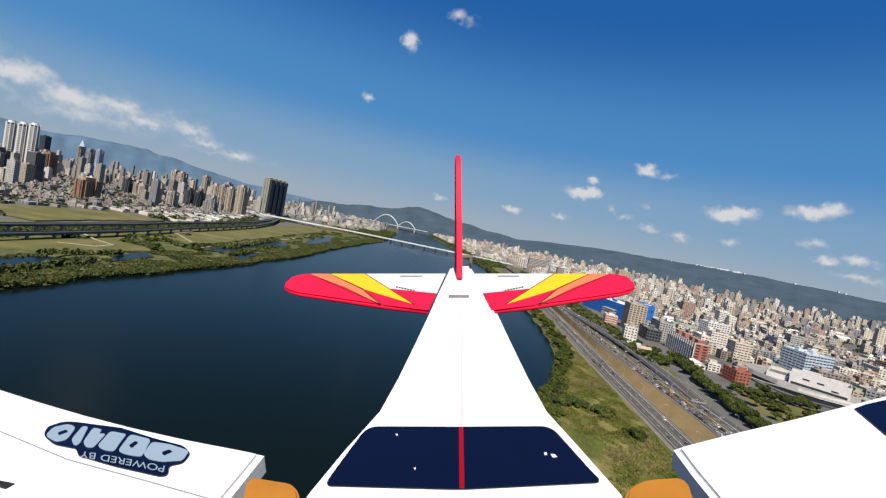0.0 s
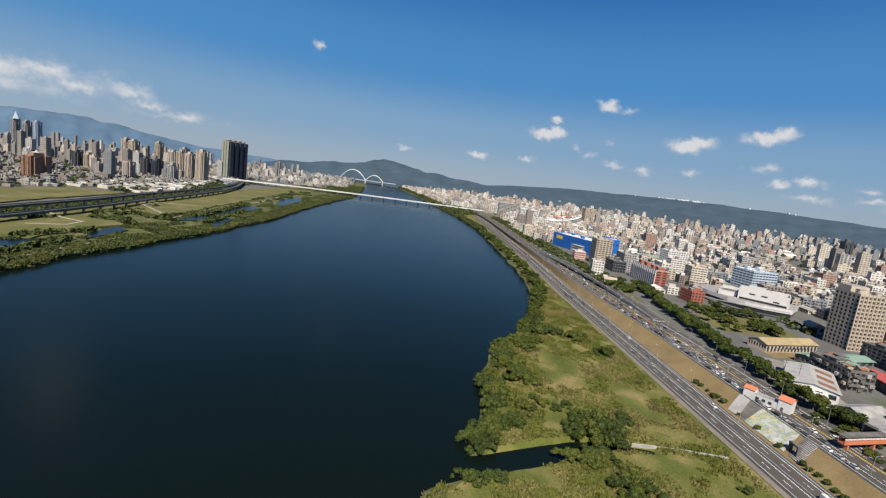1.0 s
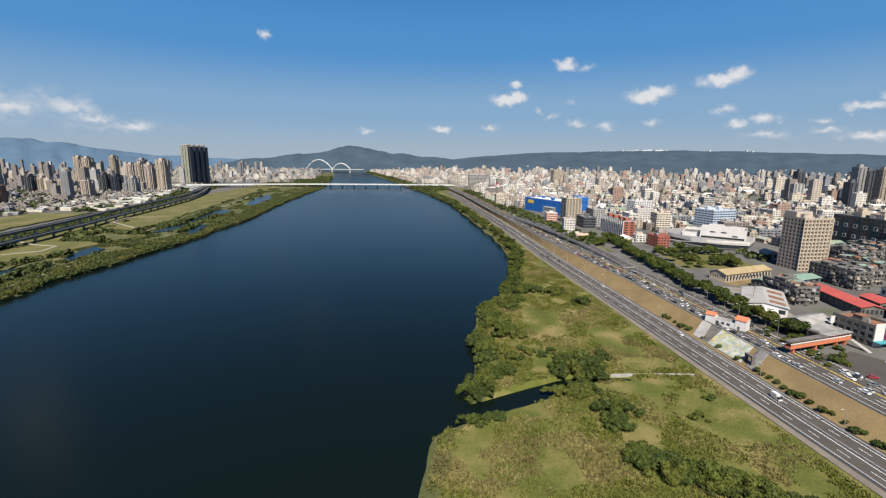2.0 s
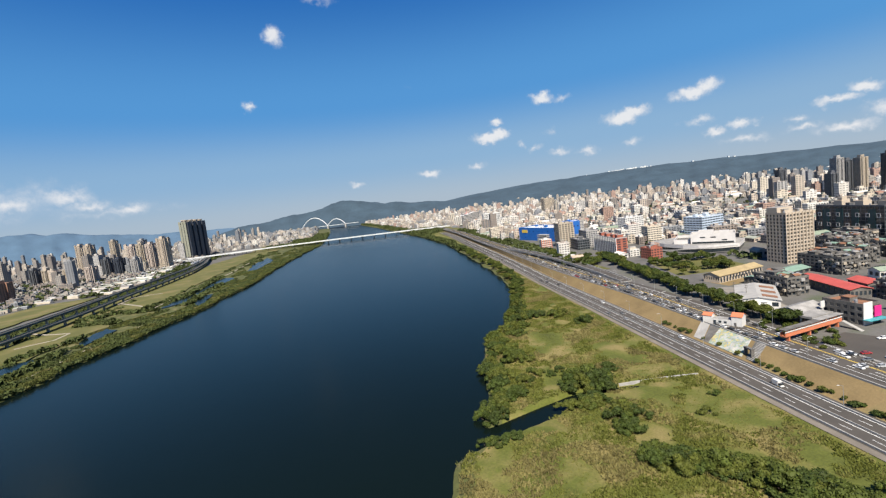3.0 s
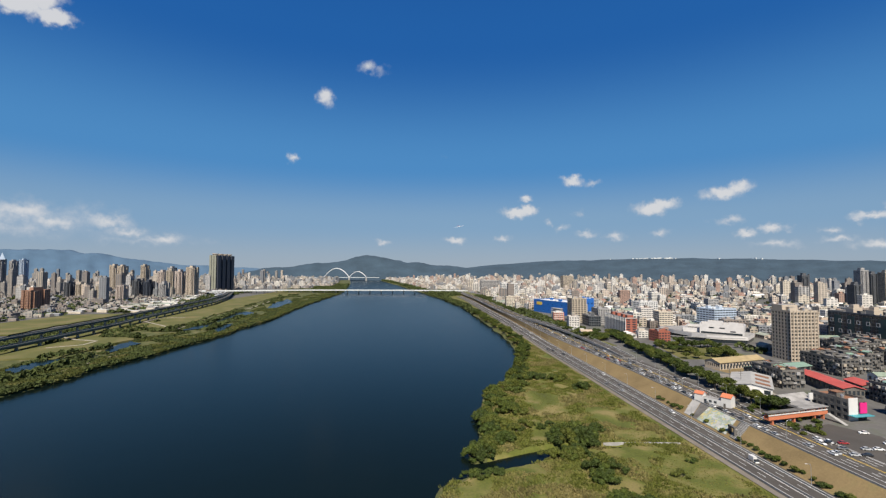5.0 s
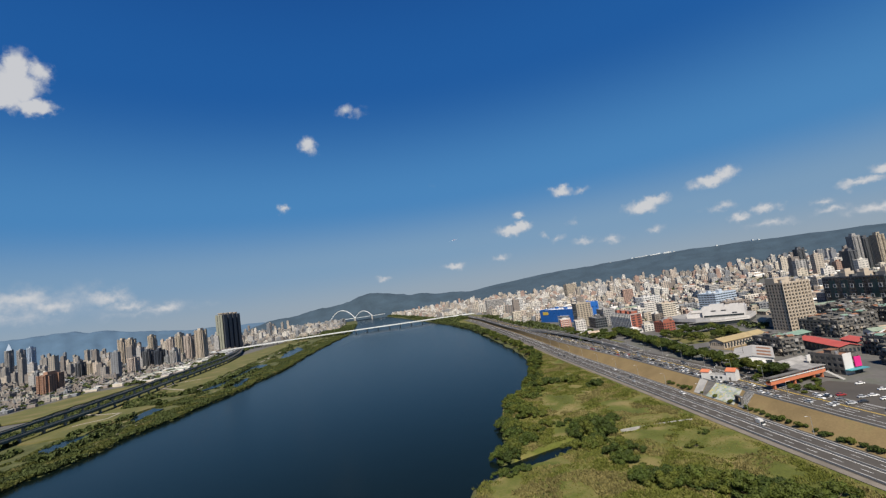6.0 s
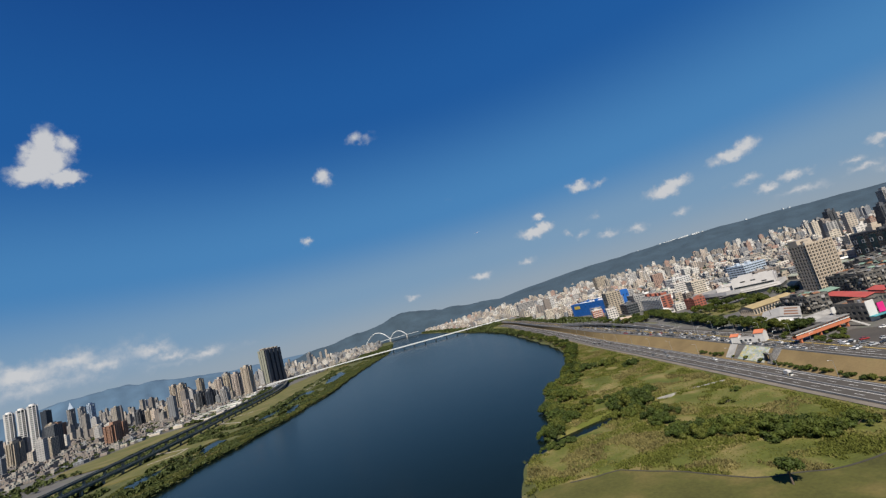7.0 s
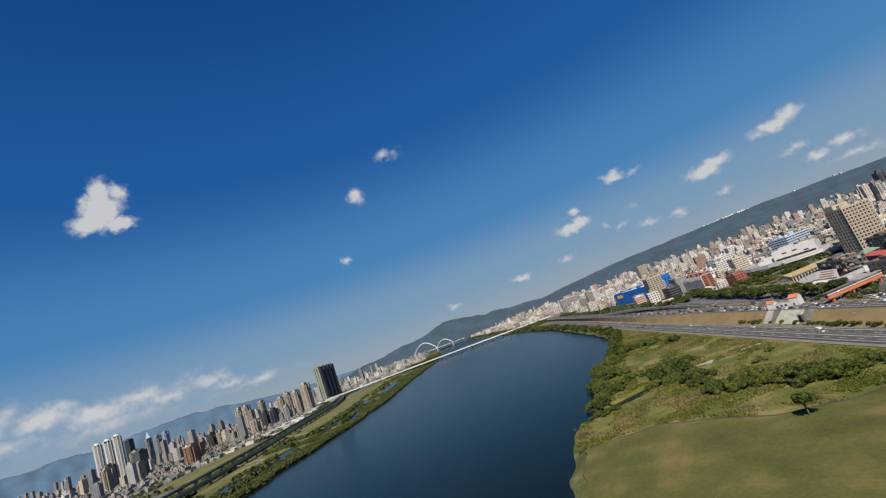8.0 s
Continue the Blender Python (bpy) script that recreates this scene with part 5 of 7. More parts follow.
# ------------------------------------------------------------------ the loose city, near and far
KEEP += [(165, 150, 235, 520), (205, 380, 310, 505), (352, 340, 466, 480), (120, 600, 204, 905), (235, 200, 300, 330), (190, 470, 212, 600)]
TOWN = [(block_mesh(w, d, fl, 3.2, recess=0.25, win=(0.2, 0.8, 0.3, 0.78), bay=bay), w, d, fl * 3.2) for w, d, fl, bay in ((9, 11, 4, 0.9), (12, 10, 3, 0.9), (8, 14, 5, 0), (14, 11, 4, 0.9), (10, 10, 3, 0))]
SAYS["town_house"] = ("narrow concrete town house with a roof shed", "house")


class Far:
    """Many plain far buildings gathered into one mesh, with one tone each."""

    def __init__(self):
        self.v, self.f, self.s, self.t = [], [], [], []

    def add(self, x, y, z, w, d, h, turn, floors, tone, gable=0.0):
        """A house with rows of windows on the walls that look towards the river, or a hall with a pitched roof."""
        c, s = math.cos(turn), math.sin(turn)
        corners = [(-w / 2, -d / 2), (w / 2, -d / 2), (w / 2, d / 2), (-w / 2, d / 2)]
        corners = [(x + a * c - b * s, y + a * s + b * c) for a, b in corners]
        fh = h / floors
        bays = 3 if w > 13 else 2
        low, high = ((0.34, 0.84), (0.42, 0.78), (0.12, 0.92))[int(tone * 97) % 3]
        for k in range(4):
            (x0, y0), (x1, y1) = corners[k], corners[(k + 1) % 4]
            if gable or k == 2 or k == (1 if x > 0 else 3):
                self.quad(((x0, y0, z), (x1, y1, z), (x1, y1, z + h), (x0, y0, z + h)), 0, tone)
                continue
            edge = 0.0
            for n in range(bays):
                u0, u1 = (n + 0.22) / bays, (n + 0.78) / bays
                xe, ye = x0 + (x1 - x0) * edge, y0 + (y1 - y0) * edge
                xa, ya, xb, yb = x0 + (x1 - x0) * u0, y0 + (y1 - y0) * u0, x0 + (x1 - x0) * u1, y0 + (y1 - y0) * u1
                self.quad(((xe, ye, z), (xa, ya, z), (xa, ya, z + h), (xe, ye, z + h)), 0, tone)
                last = z
                for j in range(floors):
                    zm, zb = z + (j + low) * fh, z + (j + high) * fh
                    self.quad(((xa, ya, last), (xb, yb, last), (xb, yb, zm), (xa, ya, zm)), 0, tone)
                    self.quad(((xa, ya, zm), (xb, yb, zm), (xb, yb, zb), (xa, ya, zb)), 1, tone)
                    last = zb
                self.quad(((xa, ya, last), (xb, yb, last), (xb, yb, z + h), (xa, ya, z + h)), 0, tone)
                edge = u1
            xe, ye = x0 + (x1 - x0) * edge, y0 + (y1 - y0) * edge
            self.quad(((xe, ye, z), (x1, y1, z), (x1, y1, z + h), (xe, ye, z + h)), 0, tone)
        (xa, ya), (xb, yb), (xc, yc), (xd, yd) = corners
        if gable:
            p, q = ((xa + xd) / 2, (ya + yd) / 2, z + h + gable), ((xb + xc) / 2, (yb + yc) / 2, z + h + gable)
            self.quad(((xa, ya, z + h), (xb, yb, z + h), q, p), 2, tone)
            self.quad((q, (xc, yc, z + h), (xd, yd, z + h), p), 2, tone)
            self.quad(((xd, yd, z + h), (xa, ya, z + h), p, p), 0, tone)
            self.quad(((xb, yb, z + h), (xc, yc, z + h), q, q), 0, tone)
            return
        self.quad([(a, b, z + h) for a, b in corners], 2, tone)
        k, up = 0.2 + 0.3 * (tone * 31 % 1), 2.4 + 2.5 * (tone * 57 % 1)
        dx, dy = (xb - xa) * 0.2 * (tone * 13 % 1 - 0.5) * 2, (yd - ya) * 0.2 * (tone * 7 % 1 - 0.5) * 2
        top = [(x + dx + (a - x) * k, y + dy + (b - y) * k) for a, b in corners]
        for i in range(4):
            (x0, y0), (x1, y1) = top[i], top[(i + 1) % 4]
            self.quad(((x0, y0, z + h), (x1, y1, z + h), (x1, y1, z + h + up), (x0, y0, z + h + up)), 0, tone)
        self.quad([(a, b, z + h + up) for a, b in top], 2, tone)

    def quad(self, pts, slot, tone):
        n = len(self.v)
        pts = [p for i, p in enumerate(pts) if p != pts[i - 1]]
        self.v += pts
        self.f.append(tuple(range(n, n + len(pts))))
        self.s.append(slot)
        self.t.append(tone)

    def done(self, name, label):
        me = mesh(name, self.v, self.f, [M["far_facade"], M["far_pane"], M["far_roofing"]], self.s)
        me.attributes.new("tone", "FLOAT", "FACE").data.foreach_set("value", np.array(self.t, dtype=np.float32))
        thing(name, me, Matrix(), label, "city", kind="stuff")


def near_city(rest):
    """The nearest few hundred houses one by one; those past that go to the joined rest."""
    count = {"apartment_tower": 0, "apartment_block": 0, "workshop_hall": 0, "town_house": 0}
    spots = []
    for i in range(78):
        for j in range(64):
            y = 180 + j * 19 + rng.uniform(-4, 4)
            x = dike_x(y) + 42 + i * 19 + rng.uniform(-4, 4)
            spots.append((math.hypot(x, y), x, y))
    spots.sort()
    for r, x, y in spots:
        if math.atan2(x, y) > radians(62) or r > 1200 or not free(x, y, 8):
            continue
        if (x * 0.9 - y * 0.3) % 150 < 14 or (y + 0.3 * x) % 190 < 13:
            continue
        u = rng.random()
        turn = rng.choice((0, 90)) + rng.uniform(-6, 4)
        kind = "apartment_tower" if u < 0.004 and r > 1080 else "apartment_block" if u < 0.09 else "town_house" if u < 0.48 else "workshop_hall"
        if count[kind] >= (12 if kind == "apartment_tower" else 285):
            fl = rng.choice((1, 1, 1, 2, 2, 3, 3, 4, 5))
            if fl == 1:
                rest.add(x, y, DIKE, rng.uniform(12, 26), rng.uniform(9, 16), rng.uniform(4.5, 7), radians(turn), 1, rng.random(), rng.uniform(0.8, 2.2))
            else:
                rest.add(x, y, DIKE, rng.uniform(8, 18), rng.uniform(8, 15), fl * 3.2, radians(turn), fl, rng.random())
            continue
        count[kind] += 1
        proto = rng.choice({"apartment_tower": TOWERS, "apartment_block": BLOCKS, "workshop_hall": HALLS, "town_house": TOWN}[kind])
        city_house(kind, proto, x, y, DIKE, turn, rng.uniform(0.8, 1.15))


SOBER = [(k + 0.5) / 12 for k in (1, 2, 2, 5, 6, 6, 8, 11, 11, 5, 3, 0)]


DULL = [0.24, 0.71, 0.73, 0.74, 0.95, 0.72, 0.71, 0.74, 0.22]


def far_city():
    right, left, middle = Far(), Far(), Far()
    near_city(right)
    for n in range(9000):
        y = rng.uniform(450, 4300)
        x = dike_x(y) + 70 + rng.random() ** 0.8 * 3300
        r = math.hypot(x, y)
        if r < 1150 or r > 3900 or math.atan2(x, y) > radians(62) or r > 2600 and n % 2:
            continue
        u = rng.random()
        tall = 0.03 if r < 1900 else 0.08 if r < 2600 else 0.16
        tall *= 0.6 + 1.4 * max(0.0, noise.noise(Vector((x / 320, y / 320, 6.0))) + 0.3)
        if u < (0.42 if r < 1900 else 0.22):
            right.add(x, y, DIKE, rng.uniform(14, 42), rng.uniform(12, 24), rng.uniform(5, 9), radians(rng.uniform(-8, 4)), 1, rng.random(), rng.uniform(0.6, 2.6))
            continue
        fl = rng.randint(2, 5) if u < 0.93 - tall else rng.randint(6, 10) if u < 1 - tall * 0.45 else rng.randint(11, 17)
        w = rng.uniform(9, 24) if fl < 6 else rng.uniform(13, 26)
        right.add(x, y, DIKE, w, rng.uniform(9, 17), fl * 3.2, radians(rng.uniform(-8, 4)), max(2, fl * 2 // 3), rng.random())
    for n in range(1300):
        y = rng.uniform(1250, 3600)
        x = dike_x(y) + 45 + rng.random() * (240 + 0.16 * y)
        if not free(x, y, 14):
            continue
        u = rng.random()
        fl = rng.randint(2, 5) if u < 0.78 else rng.randint(6, 10) if u < 0.96 else rng.randint(11, 15)
        right.add(x, y, DIKE, rng.uniform(10, 24), rng.uniform(10, 18), fl * 3.2, radians(rng.uniform(-8, 4)), max(2, fl * 2 // 3), rng.random())
    for n in range(900):
        y = rng.uniform(1800, 3700)
        x = shore_r(y) + 50 + rng.random() * (dike_x(y) - shore_r(y) + 40)
        fl = rng.choice((1, 2, 2, 3, 4, 6))
        right.add(x, y, 5, rng.uniform(10, 26), rng.uniform(10, 18), fl * 3.4, radians(rng.uniform(-8, 20)), fl, rng.random())
    right.done("far_city_buildings", "dense far city of pale low and high apartment blocks")
    for n in range(3400):
        y = rng.uniform(300, 4200)
        x = -770 - max(0, (y - 700) * 0.12) - rng.random() ** 0.8 * 2600
        r = math.hypot(x, y)
        if r > 4200 or math.atan2(-x, y) > radians(66) or -x < 0.62 * (y - 1200) and y > 1700 or not free(x, y, 8):
            continue
        u = rng.random()
        fl = rng.randint(2, 4) if u < 0.72 or r < 1350 else rng.randint(7, 13) if u < 0.92 or r < 1350 else rng.randint(15, 27)
        w = rng.uniform(10, 24) if fl < 6 else rng.uniform(12, 19)
        left.add(x, y, 5, w, rng.uniform(10, 20), fl * 3.2, radians(rng.uniform(1, 10)), max(2, fl * 2 // 3), rng.choice(SOBER if fl > 6 else DULL))
    for n in range(1700):
        y = 480 + 1250 * rng.random()
        x = -705 - max(0, (y - 700) * 0.2) - rng.random() ** 1.3 * 800
        if free(x, y, 5) and not (-765 < x and 470 < y < 870):
            left.add(x, y, 5, rng.uniform(8, 20), rng.uniform(7, 14), rng.choice((3.5, 3.5, 5, 6.4, 8)), radians(rng.uniform(0, 10)), 2, rng.choice(DULL))
    for n in range(300):
        y = 560 + 900 * rng.random()
        x = float(np.interp(y, (480, 620, 760, 920, 1100, 1480), (-550, -575, -612, -645, -690, -850))) - 12 - 150 * rng.random() ** 1.2
        if not (x > -755 and y < 850) and free(x, y, 3):
            left.add(x, y, 5, rng.uniform(8, 34), rng.uniform(6, 12), rng.uniform(3, 6), radians(rng.uniform(-14, 18)), 1, rng.choice((0.02, 0.72, 0.24, 0.62, 0.95, 0.45, 0.74, 0.22)), rng.uniform(0.4, 1.6))
    left.done("far_city_buildings", "far city of apartment towers and low houses behind the fields")
    for n in range(3000):
        y = rng.uniform(1950, 3700)
        x = shore_l(y) - 90 - rng.random() ** 1.2 * (y * 0.32)
        if y < 2250 and x > shore_l(y) - 160:
            continue
        fl = rng.randint(2, 4) if rng.random() < 0.94 else rng.randint(6, 11)
        middle.add(x, y, 4, rng.uniform(10, 28), rng.uniform(10, 20), fl * 3.2, radians(rng.uniform(-20, 20)), max(2, fl * 2 // 3), rng.choice(SOBER))
    middle.done("far_city_buildings", "low far town beyond the bridge")


far_city()


# ------------------------------------------------------------------ plants
def leaf_mesh(name, lobes, leaves, size, seed, mats, trunk=None, lobe_scale=0.82):
    """A crown of leaf clumps round several lobes (x, y, z, radius, flatness)."""
    r = np.random.RandomState(seed)
    v, f, s = [], [], []
    for lx, ly, lz, rad, flat in lobes:
        kit = bmesh.new()
        bmesh.ops.create_icosphere(kit, subdivisions=2, radius=1)
        n = len(v)
        for b in kit.verts:
            k = rad * lobe_scale * (0.85 + 0.3 * noise.noise(b.co * 1.7 + Vector((lx, ly, seed))))
            v.append((lx + b.co.x * k, ly + b.co.y * k, lz + b.co.z * k * flat))
        for b in kit.faces:
            f.append(tuple(n + w.index for w in b.verts))
            s.append(0)
        kit.free()
        for i in range(int(leaves * rad * rad)):
            d = r.normal(size=3)
            d /= np.linalg.norm(d)
            if d[2] < -0.55:
                continue
            p = np.array([lx, ly, lz]) + d * rad * np.array([1, 1, flat]) * r.uniform(0.74, 1.1)
            a, b = r.normal(size=3), r.normal(size=3)
            a /= np.linalg.norm(a)
            b -= a * (a @ b)
            b /= np.linalg.norm(b)
            q = size * r.uniform(0.5, 1.3)
            n = len(v)
            v += [tuple(p + q * (a * 0.9)), tuple(p + q * (b * 0.5)), tuple(p - q * (a * 0.8)), tuple(p - q * (b * 0.55))]
            f.append((n, n + 1, n + 2, n + 3))
            s.append(0)
    return mesh(name, v, f, mats, s)


def crown_lobes(seed, spread, high, base, n, rad):
    r = random.Random(seed)
    out = [(0, 0, base + high * 0.55, rad * 1.15, 0.85)]
    for i in range(n):
        a = math.tau * i / n + r.uniform(-0.4, 0.4)
        k = spread * r.uniform(0.55, 1.0)
        out.append((k * math.cos(a), k * math.sin(a), base + high * r.uniform(0.25, 0.8), rad * r.uniform(0.6, 1.0), r.uniform(0.7, 0.95)))
    return out


TREES = []
for seed, spread, high, base, n, rad in ((1, 2.6, 4.5, 2.6, 7, 2.0), (2, 3.2, 4.0, 2.4, 8, 2.1), (3, 2.2, 5.5, 3.0, 7, 1.9), (4, 3.6, 4.6, 2.8, 9, 2.2)):
    crown = leaf_mesh("crown", crown_lobes(seed, spread, high, base, n, rad), 42, 0.62, seed, [M["leaf"]])
    trunk = Kit().tube((0, 0, -0.3), (0.1, 0.05, base), 0.28, 0.2, 8).tube((0.1, 0.05, base), (0.9, 0.4, base + 1.8), 0.16, 0.07, 6).tube((0.1, 0.05, base), (-0.8, 0.5, base + 1.9), 0.15, 0.07, 6)
    trunk.tube((0.1, 0.05, base), (0.0, -0.9, base + 2.0), 0.15, 0.06, 6).tube((0.1, 0.05, base), (0.1, 0.2, base + 2.8), 0.17, 0.06, 6)
    TREES.append((crown, trunk.done("trunk", [M["bark"]])))
SHRUBS = []
for seed, spread, high, n, rad in ((11, 1.6, 1.7, 6, 1.25), (12, 2.2, 1.6, 8, 1.2), (13, 1.3, 2.2, 6, 1.2)):
    crown = leaf_mesh("crown", crown_lobes(seed, spread, high, 0.5, n, rad), 60, 0.42, seed, [M["leaf"]])
    SHRUBS.append((crown, Kit().tube((0, 0, -0.2), (0.2, 0.1, 1.2), 0.12, 0.05, 6).tube((0, 0, -0.2), (-0.3, 0.1, 1.2), 0.11, 0.05, 6).tube((0, 0, -0.2), (0.0, -0.3, 1.3), 0.1, 0.05, 6).done("trunk", [M["bark"]])))
prng = random.Random(21)


def land_z(x, y):
    cols = columns(y)
    return float(np.interp(x, [c[0] for c in cols], [c[1] for c in cols]))


def plant(name, protos, x, y, size, label, category, group, z=None):
    crown, trunk = prng.choice(protos)
    ob = new(name)
    z = land_z(x, y) if z is None else z
    ob.matrix_basis = pose(x, y, z - 0.05, 0, 0, prng.uniform(0, 360)) @ Matrix.Diagonal((size * prng.uniform(0.9, 1.15), size * prng.uniform(0.9, 1.15), size * prng.uniform(0.85, 1.1), 1))
    tagged(ob, label, category, group)
    part("crown", crown, ob)
    part("trunk", trunk, ob)


# street trees between the dike road and the houses
for i in range(110):
    y = 236 + i * 2.9 + prng.uniform(-1.5, 1.5)
    x = dike_x(y) + float(np.interp(y, (230, 330, 480, 540), (33, 38, 66, 80))) + prng.uniform(-4, 5)
    plant("street_tree", TREES, x, y, prng.uniform(0.8, 1.3), "leafy dark green street tree beside the dike road", "tree", "street trees", DIKE)
for i in range(44):
    x, y = prng.uniform(222, 292), prng.uniform(400, 478)
    plant("street_tree", TREES, x, y, prng.uniform(0.8, 1.3), "leafy dark green tree in a roadside grove", "tree", "grove trees", DIKE)
for i in range(18):
    x, y = 184 + prng.uniform(0, 26), 216 + i * 1.8 + prng.uniform(-2, 2)
    plant("shrub", SHRUBS, x, y, prng.uniform(0.7, 1.2), "clipped green shrub in a planted verge", "shrub", "verge shrubs", DIKE)
for i in range(14):
    plant("shrub", SHRUBS, 190 + prng.uniform(-3, 14), 196 + i * 1.1, prng.uniform(0.7, 1.1), "clipped green shrub in a planted verge", "shrub", "verge shrubs", DIKE)
for i in range(46):
    y = 500 + i * 3.2 + prng.uniform(-2, 2)
    plant("street_tree", TREES, dike_x(y) + prng.uniform(30, 62), y, prng.uniform(0.8, 1.3), "leafy dark green street tree beside the dike road", "tree", "street trees", DIKE)
plant("field_tree", TREES[2:3], 80, 67, 1.2, "lone slender tree on the mown field", "tree", "", 2.9)
# trees along the water's edge on the right bank
for i in range(120):
    y = 352 + i * 5.0 + prng.uniform(-2, 2)
    x = wavy_r(y) + prng.uniform(2.5, 15 if y > 420 else 9)
    plant("bank_tree", TREES, x, y, prng.uniform(0.7, 1.15), "rounded green tree at the water's edge", "tree", "bank trees")
THICKETS = []
for seed, wide, n in ((31, 6.0, 15), (32, 7.5, 18), (33, 4.6, 12), (34, 6.6, 16)):
    r = random.Random(seed)
    lobes = []
    for i in range(n):
        a, q = r.uniform(0, math.tau), wide * math.sqrt(r.random())
        k = r.uniform(1.5, 2.3) * (1.15 - 0.35 * q / wide)
        lobes.append((q * math.cos(a) * 1.25, q * math.sin(a) * 0.9, 1.3 + (1 - (q / wide) ** 2) * r.uniform(1.8, 3.6), k, r.uniform(0.75, 1.0)))
    crown = leaf_mesh("crown", lobes, 34, 0.46, seed, [M["leaf"]], lobe_scale=0.88)
    stems = Kit()
    for i in range(5):
        a = math.tau * i / 5
        stems.tube((0.5 * math.cos(a), 0.5 * math.sin(a), -0.3), (wide * 0.4 * math.cos(a), wide * 0.4 * math.sin(a), 1.8), 0.16, 0.06, 6)
    THICKETS.append((crown, stems.done("trunk", [M["bark"]])))
inland_bushes = [(74, 134, 3, 4, 0.9), (82, 128, 4, 5, 1.0), (90, 124, 3, 5, 0.9), (97, 119, 4, 5, 1.0), (105, 112, 4, 5, 1.05), (109, 105, 4, 5, 1.05), (116, 102, 3, 4, 0.9), (124, 100, 1, 1, 0.75), (72, 166, 4, 4, 0.9),
                 (71, 155, 3, 3, 0.85), (66, 207, 5, 5, 1.1), (75, 206, 4, 4, 1.1), (58, 208, 2, 4, 0.8), (62, 181, 3, 3, 0.8), (68, 184, 3, 3, 0.75), (57, 180, 2, 3, 0.7), (59, 225, 1, 2, 0.6), (88, 219, 2, 3, 0.6),
                 (119, 178, 1, 1, 0.55), (106, 161, 1, 1, 0.6), (52, 221, 1, 2, 0.5), (102, 314, 2, 3, 0.8), (91, 340, 3, 5, 0.8), (66, 345, 4, 4, 1.0), (58, 320, 2, 3, 0.7)]
shore_bushes = [(27, 232, 5, 7, 0.9), (40, 264, 6, 6, 1.0), (34, 250, 4, 7, 0.9), (16, 183, 4, 5, 0.8), (20, 196, 4, 6, 0.85), (27, 206, 4, 6, 0.8), (37, 216, 2, 5, 0.7), (51, 355, 3, 4, 0.8), (52, 300, 3, 6, 0.7), (34, 290, 4, 6, 0.8),
                (46, 318, 4, 5, 0.8), (12, 156, 2, 3, 0.6), (22, 162, 2, 3, 0.6), (44, 228, 2, 5, 0.6)]
for x, y, n, r, k in inland_bushes + shore_bushes:
    for i in range(n):
        a, q = prng.uniform(0, math.tau), r * math.sqrt(prng.random())
        plant("bush", THICKETS, x + q * math.cos(a) * 1.2, y + q * math.sin(a), k * prng.uniform(0.85, 1.2), "dense dark green bush in the riverside meadow", "bush", "meadow bushes")
for i in range(64):
    y = 158 + i * 3.9 + prng.uniform(-1.5, 1.5)
    if 160 < y < 178:
        continue
    plant("bush", THICKETS, wavy_r(y) + prng.uniform(3, 11), y, prng.uniform(0.5, 0.95), "dense dark green bush on the river bank", "bush", "bank bushes")
for i in range(36):
    y = 120 + i * 4.6 + prng.uniform(-1.5, 1.5)
    if 200 < y < 254 and i % 3:
        continue
    c = road_c(y) + 13.6
    plant("shrub", SHRUBS, c + prng.uniform(0, 1.6), y, prng.uniform(0.55, 1.0), "scrubby bush at the foot of the dike", "shrub", "dike foot shrubs")


def clumps(name, spots, blades, tall, wide, m, label, category, seed, lean=0.5):
    """Many tufts of upright blades gathered into one mesh."""
    r = np.random.RandomState(seed)
    v, f = [], []
    for x, y, z, k in spots:
        for i in range(blades):
            a = r.uniform(0, math.tau)
            o = np.array([x, y, z - 0.1]) + np.array([r.normal() * wide * 0.5, r.normal() * wide * 0.5, 0]) * k
            h = tall * k * r.uniform(0.5, 1.15)
            t = np.array([r.normal() * lean * h * 0.5, r.normal() * lean * h * 0.5, h])
            u = np.array([math.cos(a), math.sin(a), 0]) * wide * 0.28 * k
            n = len(v)
            v += [tuple(o - u), tuple(o + u), tuple(o + t + u * 0.5), tuple(o + t - u * 0.5)]
            f.append((n, n + 1, n + 2, n + 3))
    thing(name, mesh(name, v, f, [m]), Matrix(), label, category, kind="stuff")


spots, dry = [], []
field_edge = table([(-30, 104), (-3, 106), (17, 110), (36, 109), (57, 93), (75, 76), (96, 71), (130, 76)])
SHORT = [(66, 275, 13, 30), (116, 166, 15, 19), (105, 213, 15, 7), (90, 98, 18, 10), (40, 130, 7, 12)]      # short green growth: x, y and half sizes
for i in range(52000):
    y = 66 + 514 * prng.random() ** 1.6
    a, b = wavy_r(y) + 3, road_c(y) - 14
    x = a + (b - a) * prng.random()
    n = noise.noise(Vector((x / 22, y / 22, 4.0))) + 0.35 * noise.noise(Vector((x / 7, y / 7, 1.0)))
    if y < field_edge(x) + 2 + waver(x, y, 20, 3) or 140 < y < 225 and from_creek(x, y) < 1.5:
        continue
    if any(math.hypot((x - p) / a, (y - q) / b) < 1 + 0.5 * noise.noise(Vector((x / 9, y / 9, 2.0))) for p, q, a, b in SHORT):
        if i % 3 == 0:
            spots.append((x, y, land_z(x, y), 0.45))
        continue
    if n > -0.22:
        (dry if noise.noise(Vector((x / 30, y / 30, 9.0))) > 0.2 else spots).append((x, y, land_z(x, y) if i % 4 == 0 else 2.1, prng.uniform(0.6, 1.25)))
M["dry_reed"] = mat("dry_reed", (0.235, 0.205, 0.076), 0.9, 0.4, 9, 0.8, thin=0.4)
clumps("meadow_grass", spots, 6, 0.85, 1.05, M["reed"], "tall green riverside grass and reeds", "grass", 5, 0.9)
